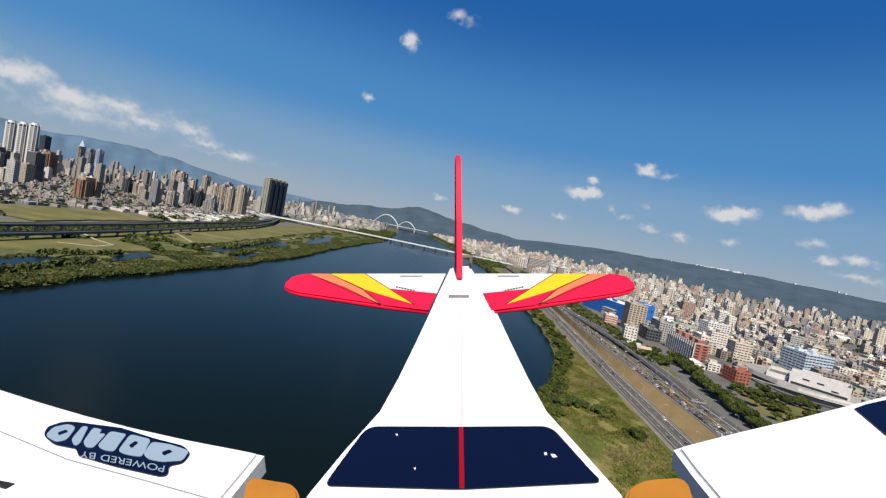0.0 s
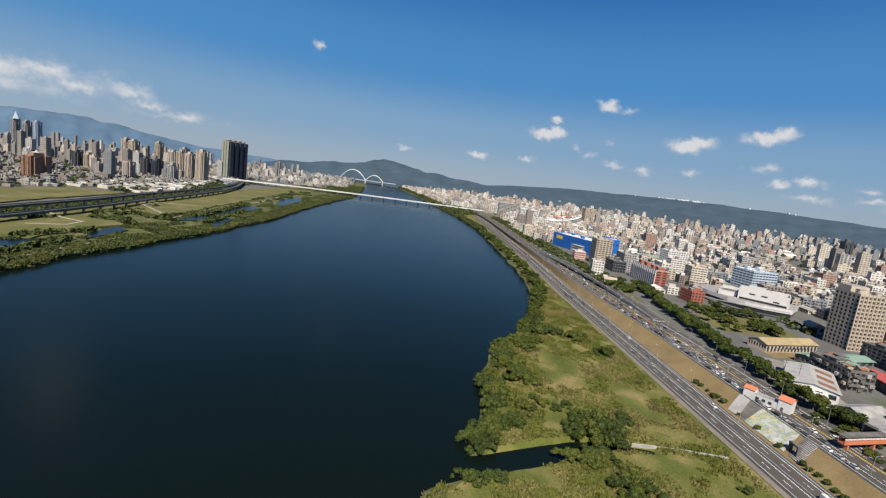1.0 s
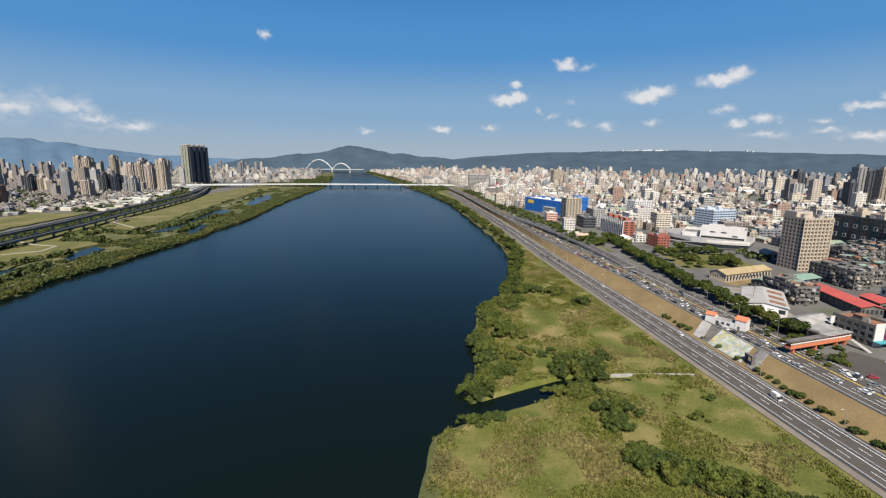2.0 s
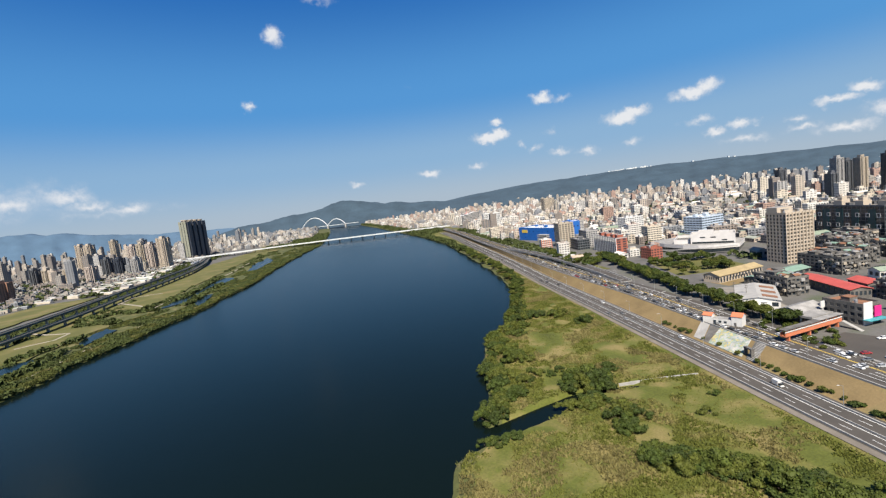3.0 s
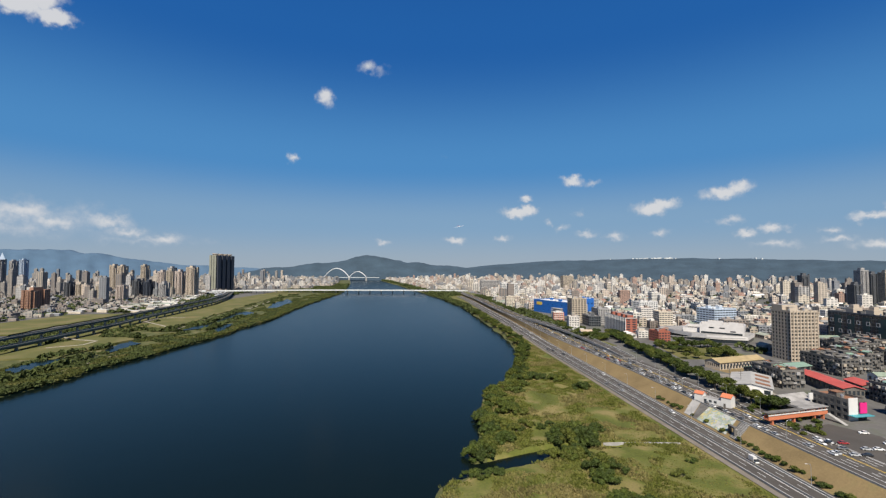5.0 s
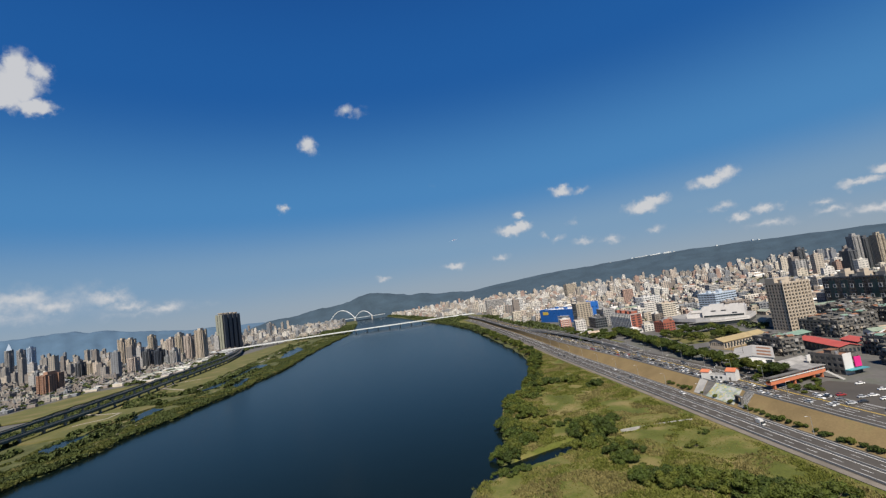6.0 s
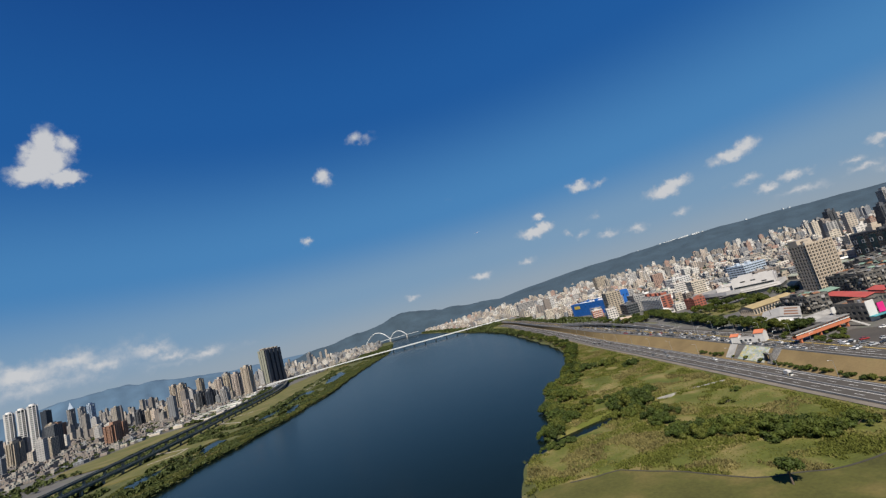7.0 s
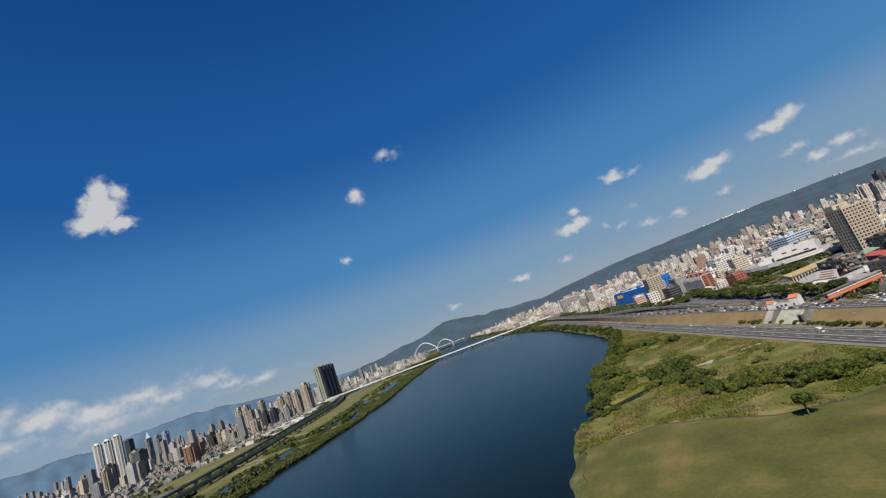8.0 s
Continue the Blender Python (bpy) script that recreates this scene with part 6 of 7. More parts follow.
clumps("meadow_grass", dry, 6, 0.95, 1.0, M["dry_reed"], "tall dry yellowed riverside grass", "grass", 6, 0.9)


def clump_belt(name, spots, m, label, seed, size):
    """Rounded leafy clumps, each of a few tilted leaf plates, gathered into one mesh."""
    r = np.random.RandomState(seed)
    v, f = [], []
    for x, y, z, k in spots:
        for i in range(16):
            d = r.normal(size=3)
            d /= np.linalg.norm(d)
            d[2] = abs(d[2])
            p = np.array([x, y, z]) + d * k * size * np.array([1.15, 1.15, 0.9])
            a, b = r.normal(size=3), r.normal(size=3)
            a /= np.linalg.norm(a)
            b -= a * (a @ b)
            b /= np.linalg.norm(b)
            q = size * k * 0.62
            n = len(v)
            v += [tuple(p + q * a), tuple(p + q * b), tuple(p - q * a), tuple(p - q * b)]
            f.append((n, n + 1, n + 2, n + 3))
    thing(name, mesh(name, v, f, [m]), Matrix(), label, "shrubs", kind="stuff")


green, pale, wood = [], [], []
for i in range(21000):
    y = 150 + 1500 * prng.random() ** 1.2
    s = wavy_l(y)
    u = prng.random()
    x = s - 1.5 - (u ** 1.3) * 85
    n = noise.noise(Vector((x / 26, y / 40, 2.0)))
    k = prng.uniform(0.6, 1.3)
    if u > 0.5 and n < -0.05 or wet(x, y) or mown(x, y):
        continue
    (pale if noise.noise(Vector((x / 18, y / 30, 7.0))) > 0.05 else green).append((x, y, 2.0, k))
for i in range(2200):
    y = 250 + 1300 * prng.random()
    t = prng.random()
    x = wavy_l(y) - 95 - 90 * t
    if noise.noise(Vector((x / 30, y / 45, 5.0))) > 0.12 and not wet(x, y) and not mown(x, y):
        wood.append((x, y, 2.8, prng.uniform(0.8, 1.8)))
for i in range(1500):
    y = 150 + 1200 * prng.random()
    wood.append((float(np.interp(y, (120, 480, 760, 1100, 1480), (-490, -534, -592, -662, -800))) + prng.uniform(-24, 14), y, 4.0, prng.uniform(0.6, 1.2)))
HEDGES = [[(-420, 400), (-414, 440), (-408, 475)], [(-482, 590), (-474, 622), (-440, 606), (-404, 604)], [(-462, 560), (-438, 548), (-412, 540)], [(-436, 640), (-420, 700), (-452, 830), (-470, 930)],
          [(-372, 620), (-398, 720), (-408, 800)], [(-360, 300), (-366, 330), (-384, 420)]]
for row in HEDGES:
    for (x0, y0), (x1, y1) in zip(row, row[1:]):
        for i in range(int(math.hypot(x1 - x0, y1 - y0) / 2.2)):
            u = prng.random()
            wood.append((x0 + (x1 - x0) * u + prng.uniform(-4, 4), y0 + (y1 - y0) * u + prng.uniform(-4, 4), 3.4 + prng.uniform(0, 1.5), prng.uniform(0.9, 1.7)))
for i in range(1500):
    y = 1720 + 900 * prng.random()
    wood.append((shore_l(y) - 240 * prng.random() ** 1.4, y, 3, prng.uniform(1.2, 2.6)))
for i in range(500):
    y = 900 + 800 * prng.random()
    wood.append((wavy_r(y) + prng.uniform(3, 16), y, 2, prng.uniform(1.0, 2.0)))
for i in range(2600):
    y = 1050 + 2500 * prng.random()
    a, b = wavy_r(y) + 3, dike_x(y) + (8 if y > 1540 else -26)
    if y < 1500:
        b = a + 15
        if i % 2:
            continue
    wood.append((a + (b - a) * prng.random(), y, 3.0 if y < 1540 else 6.0, prng.uniform(1.2, 2.6)))
for i in range(700):
    y = 520 + 900 * prng.random()
    wood.append((dike_x(y) + prng.uniform(26, 56), y, DIKE + 1.5, prng.uniform(0.9, 2.0)))
clump_belt("riverside_shrubs", green, M["shrub"], "dark green shrubs along the far bank", 3, 1.7)
clump_belt("riverside_shrubs", pale, M["far_reed"], "pale green reeds and bushes along the far bank", 4, 1.5)
clump_belt("riverside_shrubs", wood, M["shrub"], "wooded scrub on the flood plain", 8, 2.2)

# park trees of the city
park = []
for i in range(2600):
    y = 330 + 1500 * prng.random()
    x = dike_x(y) + 70 + 900 * prng.random()
    if free(x, y, 4) and noise.noise(Vector((x / 60, y / 60, 3.0))) > 0.05:
        park.append((x, y, DIKE + 2.0, prng.uniform(0.9, 1.8)))
for i in range(3600):
    y = 420 + 1300 * prng.random()
    x = -640 - 0.16 * max(0, y - 700) - 640 * prng.random() ** 1.6
    if not (-750 < x < -600 and 530 < y < 840) and noise.noise(Vector((x / 45, y / 45, 8.0))) > -0.1:
        park.append((x, y, 6.5, prng.uniform(0.8, 2.0)))
clump_belt("city_trees", park, M["shrub"], "dark green trees between the city blocks", 9, 2.4)

# ------------------------------------------------------------------ vehicles and street furniture
plain("tyre", (0.02, 0.02, 0.02), 0.8), plain("car_glass", (0.03, 0.035, 0.04), 0.1, spec=0.6)


def rounded_car(paint, van=False):
    """A car 4.5 m long, along +y: body, cabin, glass, four wheels, lamps."""
    ob = new("delivery_truck" if van else "car")
    m = mat(paint[0], paint[1], 0.3, 0.05, 2, 0.3, spec=0.5)
    bm = bmesh.new()
    for k, y in enumerate((-2.25, -2.1, -1.2, 1.1, 2.05, 2.25)):
        half, top = (0.78, 0.86, 0.88, 0.88, 0.84, 0.74)[k], (0.75, 0.92, 0.96, 0.92, 0.80, 0.66)[k]
        for x, z in ((-half, 0.28), (half, 0.28), (half, 0.62), (half * 0.9, top), (-half * 0.9, top), (-half, 0.62)):
            bm.verts.new((x, y, z))
    bm.verts.ensure_lookup_table()
    for k in range(5):
        for i in range(6):
            j = (i + 1) % 6
            bm.faces.new([bm.verts[q] for q in (k * 6 + i, k * 6 + j, k * 6 + 6 + j, k * 6 + 6 + i)])
    bm.faces.new([bm.verts[q] for q in range(6)])
    bm.faces.new([bm.verts[q] for q in range(35, 29, -1)])
    bmesh.ops.recalc_face_normals(bm, faces=bm.faces)
    me = bpy.data.meshes.new("body")
    bm.to_mesh(me)
    bm.free()
    me.materials.append(m)
    part("body", me, ob)
    if van:
        part("cargo_box", Kit().box(-1.0, -2.6, 0.6, 1.0, 0.7, 2.75).done("cargo_box", [M["white_panel"]]), ob, "white cargo box")
        cab = [(-0.88, 0.75), (0.88, 0.75), (0.88, 1.9), (-0.88, 1.9)]
        part("cabin", Kit().prism(cab, 0.9, 1.75).done("cabin", [M["car_glass"]]), ob, "dark glazed cab")
    else:
        glass = Kit()
        lo, hi = ((-0.76, -1.75), (0.76, -1.75), (0.76, 1.0), (-0.76, 1.0)), ((-0.6, -1.25), (0.6, -1.25), (0.6, 0.35), (-0.6, 0.35))
        for i in range(4):
            j = (i + 1) % 4
            glass.quad(((*lo[i], 0.93), (*lo[j], 0.93), (*hi[j], 1.42), (*hi[i], 1.42)))
        part("window", glass.done("window", [M["car_glass"]]), ob, "dark car windows")
        part("roof", Kit().box(-0.61, -1.27, 1.421, 0.61, 0.37, 1.47).done("roof", [m]), ob)
    for x in (-0.86, 0.86):
        for y in (-1.35, 1.4):
            part("wheel", Kit().tube((x - 0.1, y, 0.32), (x + 0.1, y, 0.32), 0.32, 0.32, 12).done("wheel", [M["tyre"]]), ob)
        part("headlight", Kit().box(x * 0.72 - 0.16, 2.2, 0.55, x * 0.72 + 0.16, 2.262, 0.66).done("headlight", [M["white_panel"]]), ob)
    return ob


PAINTS = [("car_white", (0.75, 0.75, 0.74)), ("car_silver", (0.42, 0.43, 0.44)), ("car_black", (0.02, 0.02, 0.022)), ("car_grey", (0.14, 0.145, 0.15)), ("car_red", (0.30, 0.03, 0.03)), ("car_yellow", (0.70, 0.36, 0.02))]
WORD = {"car_white": "white", "car_silver": "silver", "car_black": "black", "car_grey": "dark grey", "car_red": "red", "car_yellow": "yellow taxi-coloured"}
FLEET = []

for n, p in enumerate(PAINTS):
    c = tagged(rounded_car(p), WORD[p[0]] + " car on the dike road", "car", "cars on the dike road")
    c.matrix_basis = pose(dike_x(300 + 22 * n) + 10.4, 300 + 22 * n, DIKE + 0.14, 0, 0, 6)
    FLEET.append(c)
truck = tagged(rounded_car(("truck_white", (0.72, 0.72, 0.70)), True), "white box delivery truck on the riverside road", "truck")
truck.matrix_basis = pose(road_c(176) + 3.1, 176, 3.16, 0, 0, 186)


def heading(fn, y):
    return math.degrees(math.atan2(fn(y - 2) - fn(y + 2), 4))


for i in range(44):
    y = 196 + i * 6.2 + prng.uniform(-0.8, 0.8)
    if i % 7 != 3:
        copy_thing(prng.choice(FLEET[:4] * 5 + FLEET), pose(dike_x(y) + 3.6 + prng.uniform(-0.3, 0.3), y, DIKE + 0.02, 0, 0, heading(dike_x, y)))
for lane, way in ((7.5, 0), (10.4, 0), (13.2, 0), (16.6, 180), (19.4, 180), (22.2, 180)):
    y = 170 + prng.uniform(0, 20)
    while y < 760:
        copy_thing(prng.choice(FLEET[:4]), pose(dike_x(y) + lane, y, DIKE + 0.14, 0, 0, heading(dike_x, y) + way))
        y += prng.uniform(24, 110)
for lane, way in ((-5.4, 0), (-2.1, 0), (3.1, 180), (6.4, 180)):
    y = 240 + prng.uniform(0, 90)
    while y < 760:
        copy_thing(prng.choice(FLEET[:4]), pose(road_c(y) + lane, y, 3.16, 0, 0, heading(road_c, y) + way))
        y += prng.uniform(90, 190)
for i in range(7):
    for j in range(6):
        if prng.random() < 0.42:
            copy_thing((prng.choice(FLEET[:4] * 5 + FLEET)), pose(190 + j * 5.6 + i * 0.4 + prng.uniform(-0.4, 0.4), 154 + i * 7.6 + prng.uniform(-0.5, 0.5), DIKE + 0.07, 0, 0, 80 + prng.choice((0, 180)) + prng.uniform(-5, 5)))


def street_lamp(x, y, z, turn, tall=9.0):
    ob = new("street_lamp")
    ob.matrix_basis = pose(x, y, z, 0, 0, turn)
    tagged(ob, "slender grey steel street lamp with a curved arm", "street lamp", "street lamps")
    part("pole", Kit().tube((0, 0, -0.2), (0, 0, tall), 0.12, 0.07, 8).done("pole", [M["steel"]]), ob)
    part("arm", Kit().tube((0, 0, tall), (0.9, 0, tall + 0.55), 0.06, 0.06, 6).tube((0.9, 0, tall + 0.55), (2.0, 0, tall + 0.7), 0.06, 0.05, 6).done("arm", [M["steel"]]), ob)
    part("lamp_head", Kit().box(1.7, -0.16, tall + 0.55, 2.5, 0.16, tall + 0.7).done("lamp_head", [M["white_panel"]]), ob)
    return ob


lamp = street_lamp(dike_x(190) + 5.0, 190, DIKE, 0)
for i in range(1, 20):
    y = 190 + i * 30
    copy_thing(lamp, pose(dike_x(y) + 5.0, y, DIKE, 0, 0, 0))
    copy_thing(lamp, pose(dike_x(y + 14) + 24.8, y + 14, DIKE, 0, 0, 180))
for i in range(14):
    y = 110 + i * 42
    copy_thing(lamp, pose(road_c(y) + 9.6, y, 3.0, 0, 0, 180))
for k, (x, y) in enumerate(((205, 292), (209, 285))):
    ob = thing("utility_pole", Kit().tube((0, 0, -0.2), (0, 0, 15), 0.22, 0.14, 8).done("utility_pole", [M["old_concrete"]]), pose(x, y, DIKE), "tall grey concrete utility pole with crossarms", "utility pole", "utility poles")
    for z in (12, 13.3, 14.5):
        part("crossarm", Kit().box(-1.4, -0.08, z, 1.4, 0.08, z + 0.16).done("crossarm", [M["old_concrete"]]), ob)

# ------------------------------------------------------------------ the culvert wall across the meadow
thing("weir_wall", ribbon([(84, 201.5, 1.3), (92, 201.5, 1.7), (108, 201.5, 2.1), (125, 200.5, 2.4)], -0.35, 0.35, -2.2, 0.35).done("weir_wall", [M["concrete"]]), Matrix(), "low concrete culvert wall in the meadow", "wall")
M["pale_path"] = mat("pale_path", (0.36, 0.32, 0.25), 0.9, 0.25, 8, 0.8)
M["mown"] = mat("mown", (0.084, 0.084, 0.019), 0.95, 0.40, 20, 1.2, 0.2, second=(0.118, 0.094, 0.030), spread=0.57)
outline = []
for k in range(25):
    x = -2 + 128 * k / 24
    outline.append((x, field_edge(x) + waver(x, 0, 16, 2)))
outline = [(wavy_r(y) + 7, y) for y in range(100, -121, -10)] + [(126, -120)] + outline[::-1]
thing("lawn", Kit().prism(outline, 1.2, 2.95).done("mown_field", [M["mown"]]), Matrix(), "short mown khaki riverside field", "lawn", kind="structure")

edge = [(x, y - 0.6, 2.98) for x, y in outline[::-1] if x > 12 and y > 60]
thing("path", ribbon(edge, -0.45, 0.45, 0.0, 0.06).done("path", [M["mud"]]), Matrix(), "narrow trodden earth track along the mown field", "path", kind="structure")
for route, wide in (([(-543, 719, 4.0), (-473, 665, 3.9), (-424, 622, 3.6), (-437, 702, 3.6), (-456, 820, 3.7), (-480, 1000, 3.9), (-530, 1230, 4.0)], 1.6), ([(-520, 534, 4.0), (-486, 516, 4.0), (-452, 508, 4.0), (-446, 480, 3.9), (-470, 456, 4.0)], 1.8),
                    ([(-531, 703, 4.1), (-547, 765, 4.1), (-505, 780, 4.1)], 2.0), ([(-352, 330, 2.9), (-362, 420, 2.9), (-366, 500, 2.9), (-352, 560, 2.9)], 1.4)):
    thing("path", ribbon(route, -wide, wide, 0.0, 0.12).done("path", [M["pale_path"]]), Matrix(), "pale gravel path through the riverside park", "path", kind="structure")


# ------------------------------------------------------------------ the model aeroplane that carries the camera, as it is at the start
def model_aeroplane():
    plain("white_film", (0.80, 0.80, 0.80), 0.35, 0.03, 0.3, 0.05, spec=0.5), plain("red_film", (0.74, 0.010, 0.050), 0.6, 0.04, 0.3, 0.05, spec=0.15), plain("yellow_film", (0.85, 0.52, 0.0), 0.35, 0.04, 0.3, 0.05)
    plain("orange_film", (0.86, 0.20, 0.07), 0.35, 0.04, 0.3, 0.05), plain("navy_film", (0.003, 0.006, 0.024), 0.15, 0.1, 0.2, 0.02, spec=0.3), plain("rubber", (0.38, 0.155, 0.018), 0.5, 0.15, 0.05, 0.01)
    plain("pale_decal", (0.24, 0.32, 0.40), 0.4, 0.05, 0.2, 0.05), plain("black_line", (0.02, 0.02, 0.02), 0.5, 0.1, 0.2, 0.05), plain("horn_tan", (0.16, 0.14, 0.12), 0.5, 0.1, 0.2, 0.05)
    plain("deep_red", (0.26, 0.004, 0.010), 0.3, 0.05, 0.2, 0.05), plain("pink_line", (0.80, 0.52, 0.54), 0.4, 0.05, 0.2, 0.05), plain("shade_line", (0.66, 0.66, 0.68), 0.5, 0.05, 0.2, 0.05)
    ob = new("model_aeroplane")
    ob.matrix_basis = stance(FLIGHT[0])
    tagged(ob, "white radio-controlled model aeroplane with red and yellow tail", "model aeroplane")
    up = Vector((0, 0.97, 0.243))

    def deck(x, y, lift=0.0):
        """A point of the top deck plane, given as a direction of view."""
        d = (0.238 - lift / 0.97) / ((y - 441) / 800 + 0.25)
        return Vector(((x - 784) / 800 * d, (441 - y) / 800 * d, -d))

    def rounded(pts, r, n=5):
        """The outline with its corners rounded by r."""
        out = []
        for k, p in enumerate(pts):
            p, a, b = Vector(p), Vector(pts[k - 1]), Vector(pts[(k + 1) % len(pts)])
            cut = min(r, (a - p).length * 0.45, (b - p).length * 0.45)
            a, b = p + (a - p).normalized() * cut, p + (b - p).normalized() * cut
            out += [tuple(a * (1 - u) ** 2 + p * 2 * u * (1 - u) + b * u * u) for u in (j / n for j in range(n + 1))]
        return out

    def plate(name, pts, lift, thick, m, label="", to=None, edge=0.0):
        top = [deck(x, y, lift) for x, y in pts]
        bm = bmesh.new()
        a = [bm.verts.new(p) for p in top]
        b = [bm.verts.new(p - up * thick) for p in top]
        bm.faces.new(a), bm.faces.new(b[::-1])
        for i in range(len(a)):
            j = (i + 1) % len(a)
            bm.faces.new((a[j], a[i], b[i], b[j]))
        bmesh.ops.recalc_face_normals(bm, faces=bm.faces)
        if edge:
            bmesh.ops.bevel(bm, geom=[e for e in bm.edges if abs((e.verts[0].co - e.verts[1].co).normalized().dot(up)) < 0.9], offset=edge, segments=3, affect="EDGES")
        me = bpy.data.meshes.new(name)
        bm.to_mesh(me)
        bm.free()
        me.materials.append(M[m])
        return part(name, me, to or ob, label)

    left = [(797, 470), (775, 515), (760, 548), (735, 600), (705, 660), (672, 718), (610, 785), (545, 862), (500, 930)]
    right = [(1130, 930), (1100, 862), (1030, 785), (968, 718), (935, 660), (905, 600), (880, 548), (862, 515), (834, 470)]
    body = plate("fuselage", left + right, 0.0, 0.075, "white_film", edge=0.006)
    plate("window_panel", rounded([(574, 859), (590, 835), (650, 754.5), (815, 755), (975, 754), (1045, 832), (1066, 853), (815, 865.5)], 20), 0.0012, 0.0009, "navy_film", "glossy navy canopy panel", body)
    plate("stripe", [(812, 756), (820, 756), (822, 863), (813, 863)], 0.0018, 0.0005, "deep_red", "dark red centre stripe", body)
    for pts in ([(963, 801), (967, 800), (968, 804), (964, 805)], [(974, 803), (982, 804), (986, 808), (978, 809)], [(700, 768), (704, 767.5), (704, 770), (701, 770)], [(732, 828), (735, 827), (736, 829.5), (733, 830)]):
        plate("scuff", pts, 0.0018, 0.0005, "white_film", "tiny white speck", body)
    plate("seam_line", [(814.6, 532), (816.4, 532), (819.5, 716), (815.5, 716)], 0.0008, 0.0005, "pink_line", "faint pink centre line", body)
    plate("seam_line", [(815, 720), (820, 720), (820.6, 752), (815.4, 752)], 0.0008, 0.0005, "pink_line", "faint pink centre line", body)
    # shading where the deck bends, laid on as a thin grey strip
    plate("crease", [(682, 717.8), (958, 717.8), (959, 719.2), (681, 719.2)], 0.0007, 0.0005, "shade_line", "grey line for the shade at the bend of the deck", body)
    plate("decal", [(794, 522), (830, 522), (830, 527), (794, 527)], 0.0012, 0.0009, "steel", "small grey emblem", body)
    for side in (0, 1):
        f = (lambda p: p) if side == 0 else (lambda p: (1627 - p[0], p[1]))
        g = lambda pts: [f(p) for p in pts]
        s = plate("tailplane", g([(503, 507), (505, 500), (516, 490), (530, 486), (548, 484), (788, 484), (774, 514), (757, 549.5), (680, 541), (600, 529), (530, 519), (512, 514)]), 0.0, 0.007, "red_film", edge=0.0025)
        plate("white_panel", g([(640, 484.6), (789, 484.5), (773, 519), (690, 511), (645, 500)]), 0.0006, 0.0005, "white_film", "white film covering", s)
        plate("red_panel", g([(504, 507), (506, 500), (517, 490.5), (531, 486.5), (546, 484.8), (610, 510), (665, 537), (600, 527.5), (530, 517.5), (512, 512.5)]), 0.0008, 0.0006, "red_film", "red film covering", s)
        plate("red_panel", g([(690, 511), (773, 519.3), (757.5, 549), (680, 539.5), (672, 536), (640, 512), (660, 515), (725, 538), (735, 540)]), 0.0008, 0.0006, "red_film", "red film covering", s)
        plate("orange_panel", g([(548, 484.6), (582, 484.6), (640, 512), (671, 537.5), (665, 535), (610, 508)]), 0.0012, 0.0006, "orange_film", "orange film stripe", s)
        plate("yellow_panel", g([(583, 484.6), (646, 484.6), (690, 511), (731, 538), (690, 526), (641, 511)]), 0.0012, 0.0006, "yellow_film", "yellow film stripe", s)
        for k in range(7):
            plate("print_bar", g([(701 + k * 5.0, 506.5 + k * 1.0), (704.4 + k * 5.0, 507.2 + k * 1.0), (704.0 + k * 5.0, 509.4 + k * 1.0), (700.6 + k * 5.0, 508.7 + k * 1.0)]), 0.0014, 0.0004, "black_line", "", s)
        plate("hinge_slot", g([(708, 488), (747, 488), (747, 489.3), (708, 489.3)]), 0.0012, 0.0006, "black_line", "", s)
        for a, b in (((583, 484.6), (641, 511)), ((646, 484.6), (731, 538)), ((547, 484.6), (671, 538)), ((641, 511), (672, 538))):
            plate("outline", g([a, (a[0] + 1.6, a[1]), (b[0] + 2.2, b[1]), b]), 0.0016, 0.0005, "black_line", "", s)
    # fin and rudder linkage
    fin = [(-0.050, -0.742), (0.050, -0.765), (0.150, -0.800), (0.168, -0.812), (0.172, -0.826), (0.172, -0.880), (-0.050, -0.900)]
    bm = bmesh.new()
    a = [bm.verts.new((0.0275 - 0.0046, y, z)) for y, z in fin]
    b = [bm.verts.new((0.0275 + 0.0046, y, z)) for y, z in fin]
    bm.faces.new(a), bm.faces.new(b[::-1])
    for i in range(len(a)):
        j = (i + 1) % len(a)
        bm.faces.new((a[j], a[i], b[i], b[j]))
    bmesh.ops.recalc_face_normals(bm, faces=bm.faces)
    bmesh.ops.bevel(bm, geom=list(bm.edges), offset=0.002, segments=2, affect="EDGES")
    me = bpy.data.meshes.new("fin")
    bm.to_mesh(me)
    bm.free()
    me.materials.append(M["red_film"])
    part("fin", me, ob, "red covered fin")
    part("control_horn", Kit().box(0.034, -0.016, -0.856, 0.056, -0.011, -0.846).tube((0.052, -0.012, -0.85), (0.052, -0.030, -0.85), 0.004, 0.003, 8).done("control_horn", [M["horn_tan"]]), ob, "dark plastic control horn")
    part("pushrod", Kit().tube((0.052, -0.026, -0.85), (0.046, -0.052, -0.80), 0.0016, 0.0016, 6).done("pushrod", [M["black_line"]]), ob, "thin black pushrod")
    # wings, held by rubber bands
    w = plate("wing", [(-420, 552), (-200, 621), (0, 684), (70, 706), (150, 729), (240, 752), (340, 774), (440, 793), (467, 799), (438, 835), (398, 884), (330, 960), (-500, 1150), (-800, 800)], 0.004, 0.022, "white_film", edge=0.004)
    plate("aileron_line", [(0, 762), (120, 812), (260, 850), (380, 884), (380, 886), (260, 852), (120, 814), (0, 764)], 0.0046, 0.0004, "steel", "", w)
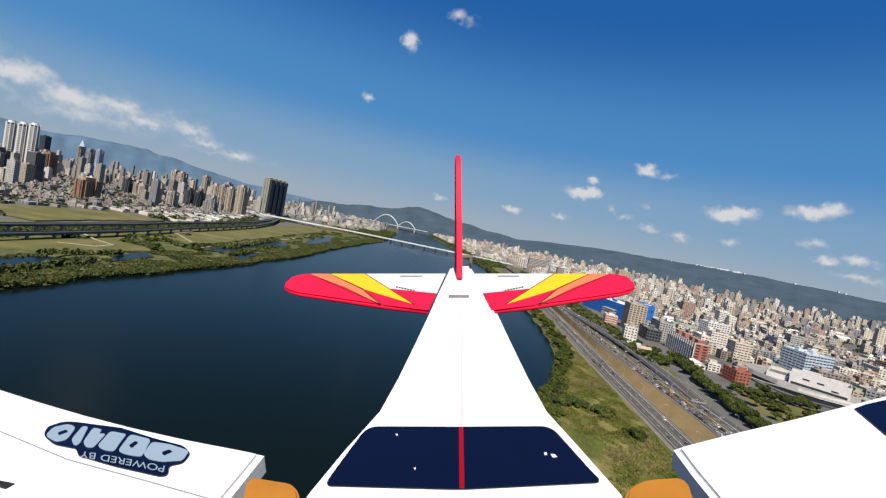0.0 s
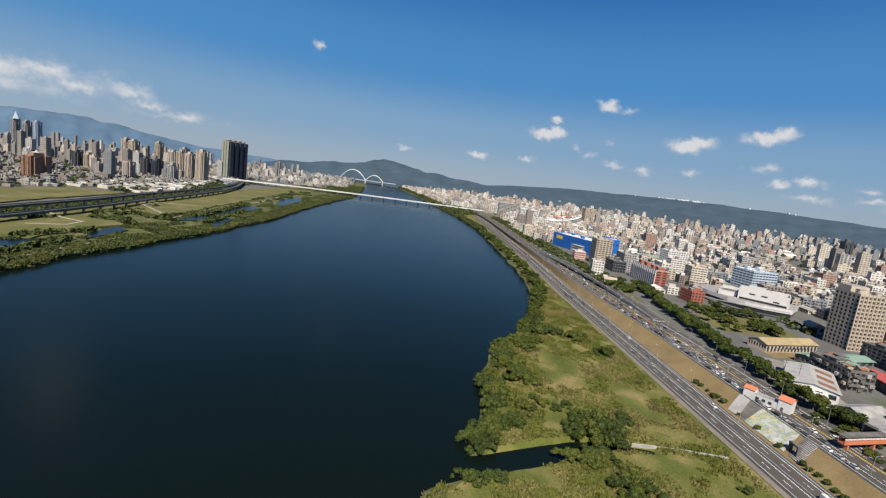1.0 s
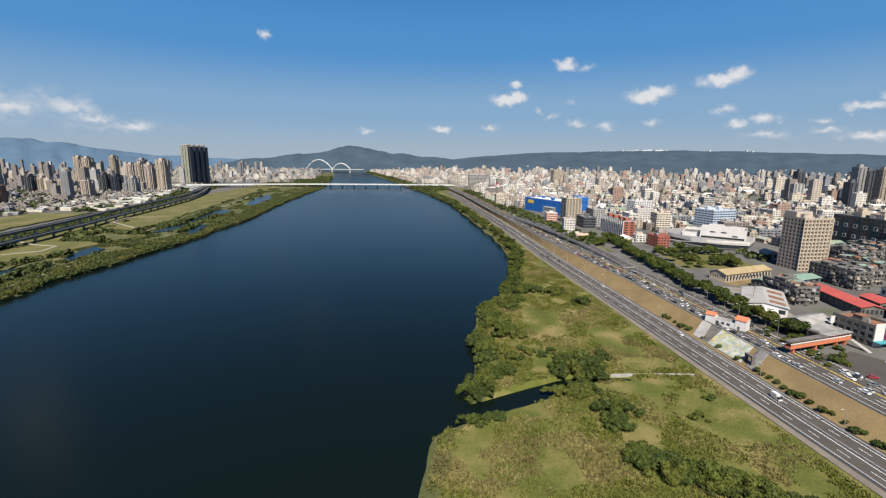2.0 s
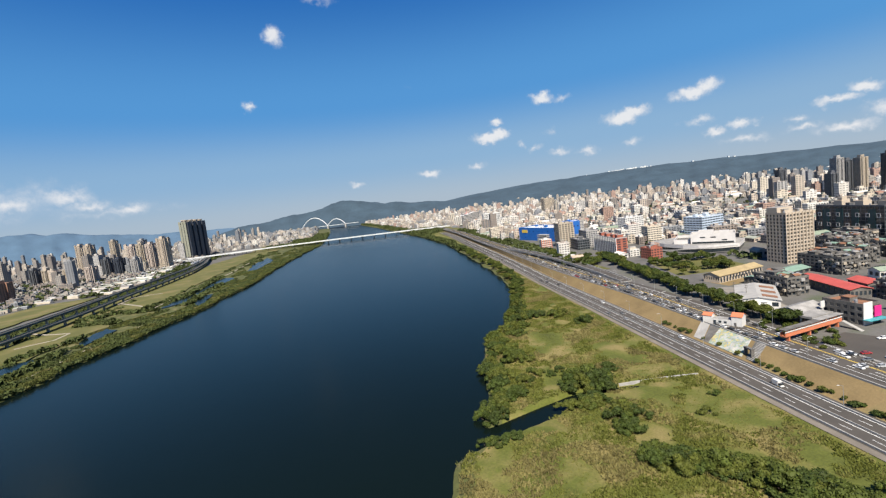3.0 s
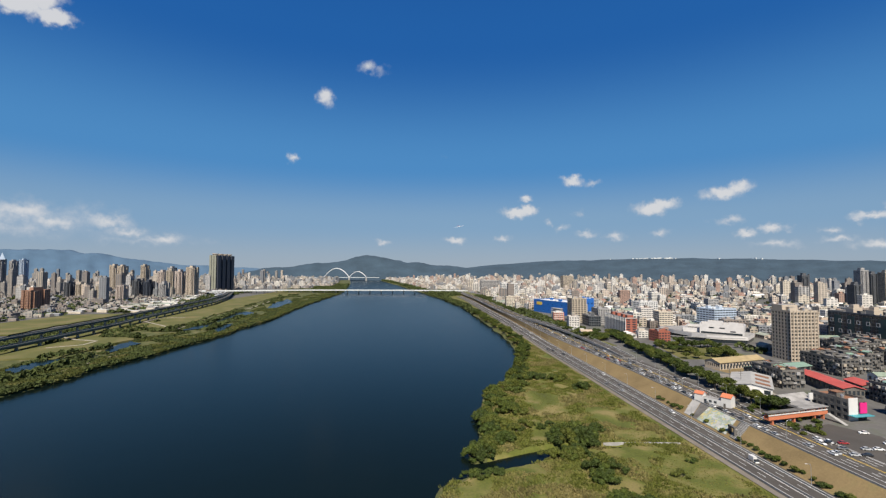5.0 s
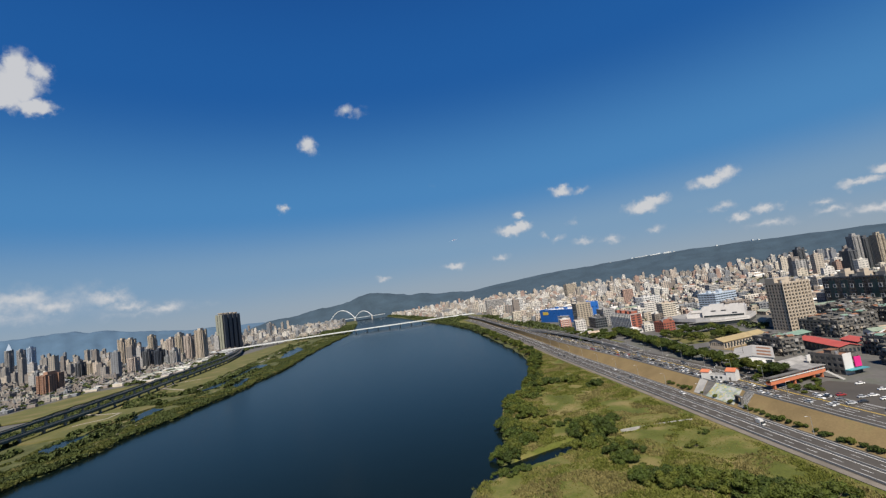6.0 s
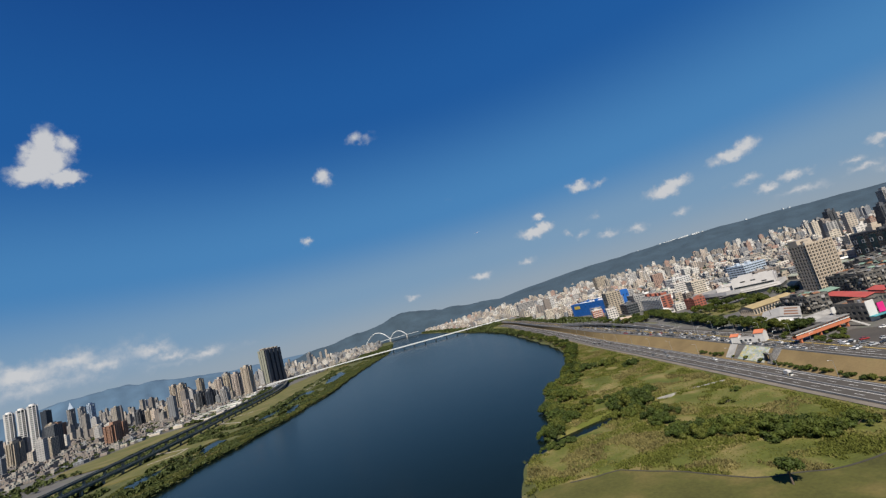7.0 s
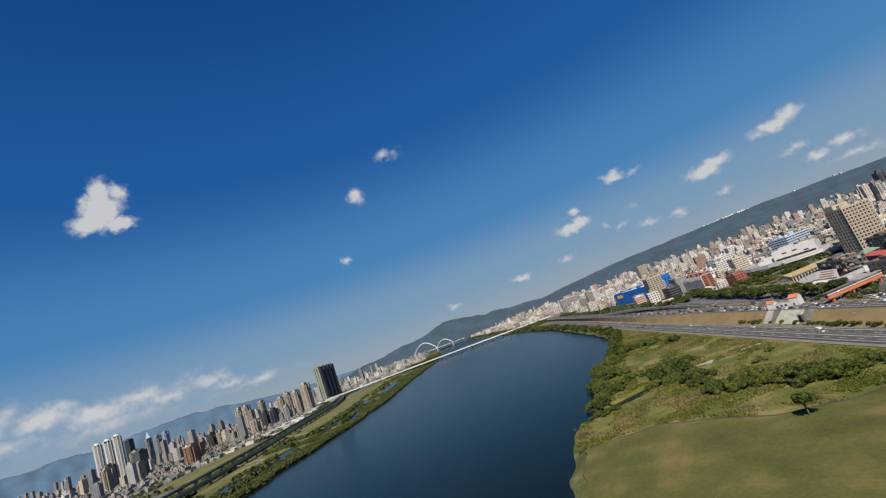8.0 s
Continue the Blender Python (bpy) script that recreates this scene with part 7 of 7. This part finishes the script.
    plate("emblem", rounded([(77, 770), (84, 755), (112, 746), (130, 746), (215, 757), (275, 776), (326, 789), (338, 802), (325, 819), (299, 824), (298, 840), (284, 843), (200, 824), (138, 806), (136, 794), (95, 786)], 9), 0.0052, 0.0008, "navy_film",
          "emblem of plain pale shapes on a navy outline", w)
    for pts in ([(84, 770), (96, 757), (120, 752), (132, 757), (118, 776), (100, 780)], [(128, 777), (146, 756), (155, 757), (142, 783), (133, 787)], [(150, 781), (166, 758), (180, 762), (174, 768), (186, 768), (166, 790), (154, 789)],
                [(176, 788), (196, 765), (222, 770), (214, 779), (202, 797), (184, 794)], [(212, 797), (232, 771), (264, 779), (250, 806), (226, 803)], [(258, 803), (272, 784), (300, 788), (330, 798), (320, 813), (286, 815), (266, 811)]):
        mid = sum((Vector(p) for p in pts), Vector((0, 0))) / len(pts)
        plate("emblem_shape", rounded([tuple(mid + (Vector(p) - mid) * 1.14) for p in pts], 7, 4), 0.0058, 0.0005, "pale_decal", "", w)
    for pts in ([(103, 765), (118, 760), (121, 764), (104, 770)], [(228, 788), (240, 780), (245, 783), (233, 793)], [(286, 800), (300, 795), (306, 799), (290, 806)]):
        plate("emblem_hole", rounded(pts, 3, 3), 0.0062, 0.0003, "navy_film", "", w)
    # the words under the emblem read from the nose
    words = bpy.data.curves.new("words", "FONT")
    words.body, words.size, words.align_x = "POWERED BY", 1.0, "LEFT"
    flat = new("words", words)
    bpy.context.view_layer.update()
    me = bpy.data.meshes.new_from_object(flat.evaluated_get(bpy.context.evaluated_depsgraph_get()))
    bpy.data.objects.remove(flat)
    wide = max(v.co.x for v in me.vertices)
    for v in me.vertices:
        u, h = v.co.x / wide, v.co.y
        v.co = deck(294 - 150 * u - 4 * h, 825 - 27 * u - 4 * u * (1 - u) + 16 * h, 0.0062)
    me.materials.clear()
    me.materials.append(M["pale_decal"])
    part("words", me, w, "pale printed words")
    plate("mark_bar", [(0, 850), (26, 855), (10, 864), (0, 862)], 0.0052, 0.0006, "black_line", "", w)
    w = plate("wing", [(1193, 789), (1213, 782), (1300, 760), (1400, 737), (1500, 712), (1568, 695), (1800, 633), (2050, 562), (2300, 800), (2000, 1150), (1330, 960), (1268, 884), (1228, 836)], 0.004, 0.022, "white_film", edge=0.004)
    plate("navy_patch", [(1512, 723), (1530, 716), (1600, 700), (1700, 680), (1740, 840), (1620, 800), (1568, 770)], 0.0052, 0.0008, "navy_film", "navy film patch", w)
    for pts in ([(428, 890), (437, 848), (452, 842), (515, 852), (528, 866), (532, 890)], [(1100, 890), (1112, 862), (1140, 846), (1200, 842), (1218, 850), (1230, 890)]):
        plate("rubber_band", rounded(pts, 16, 3), 0.010, 0.016, "rubber", "orange-brown rubber band bundle", edge=0.002)


model_aeroplane()
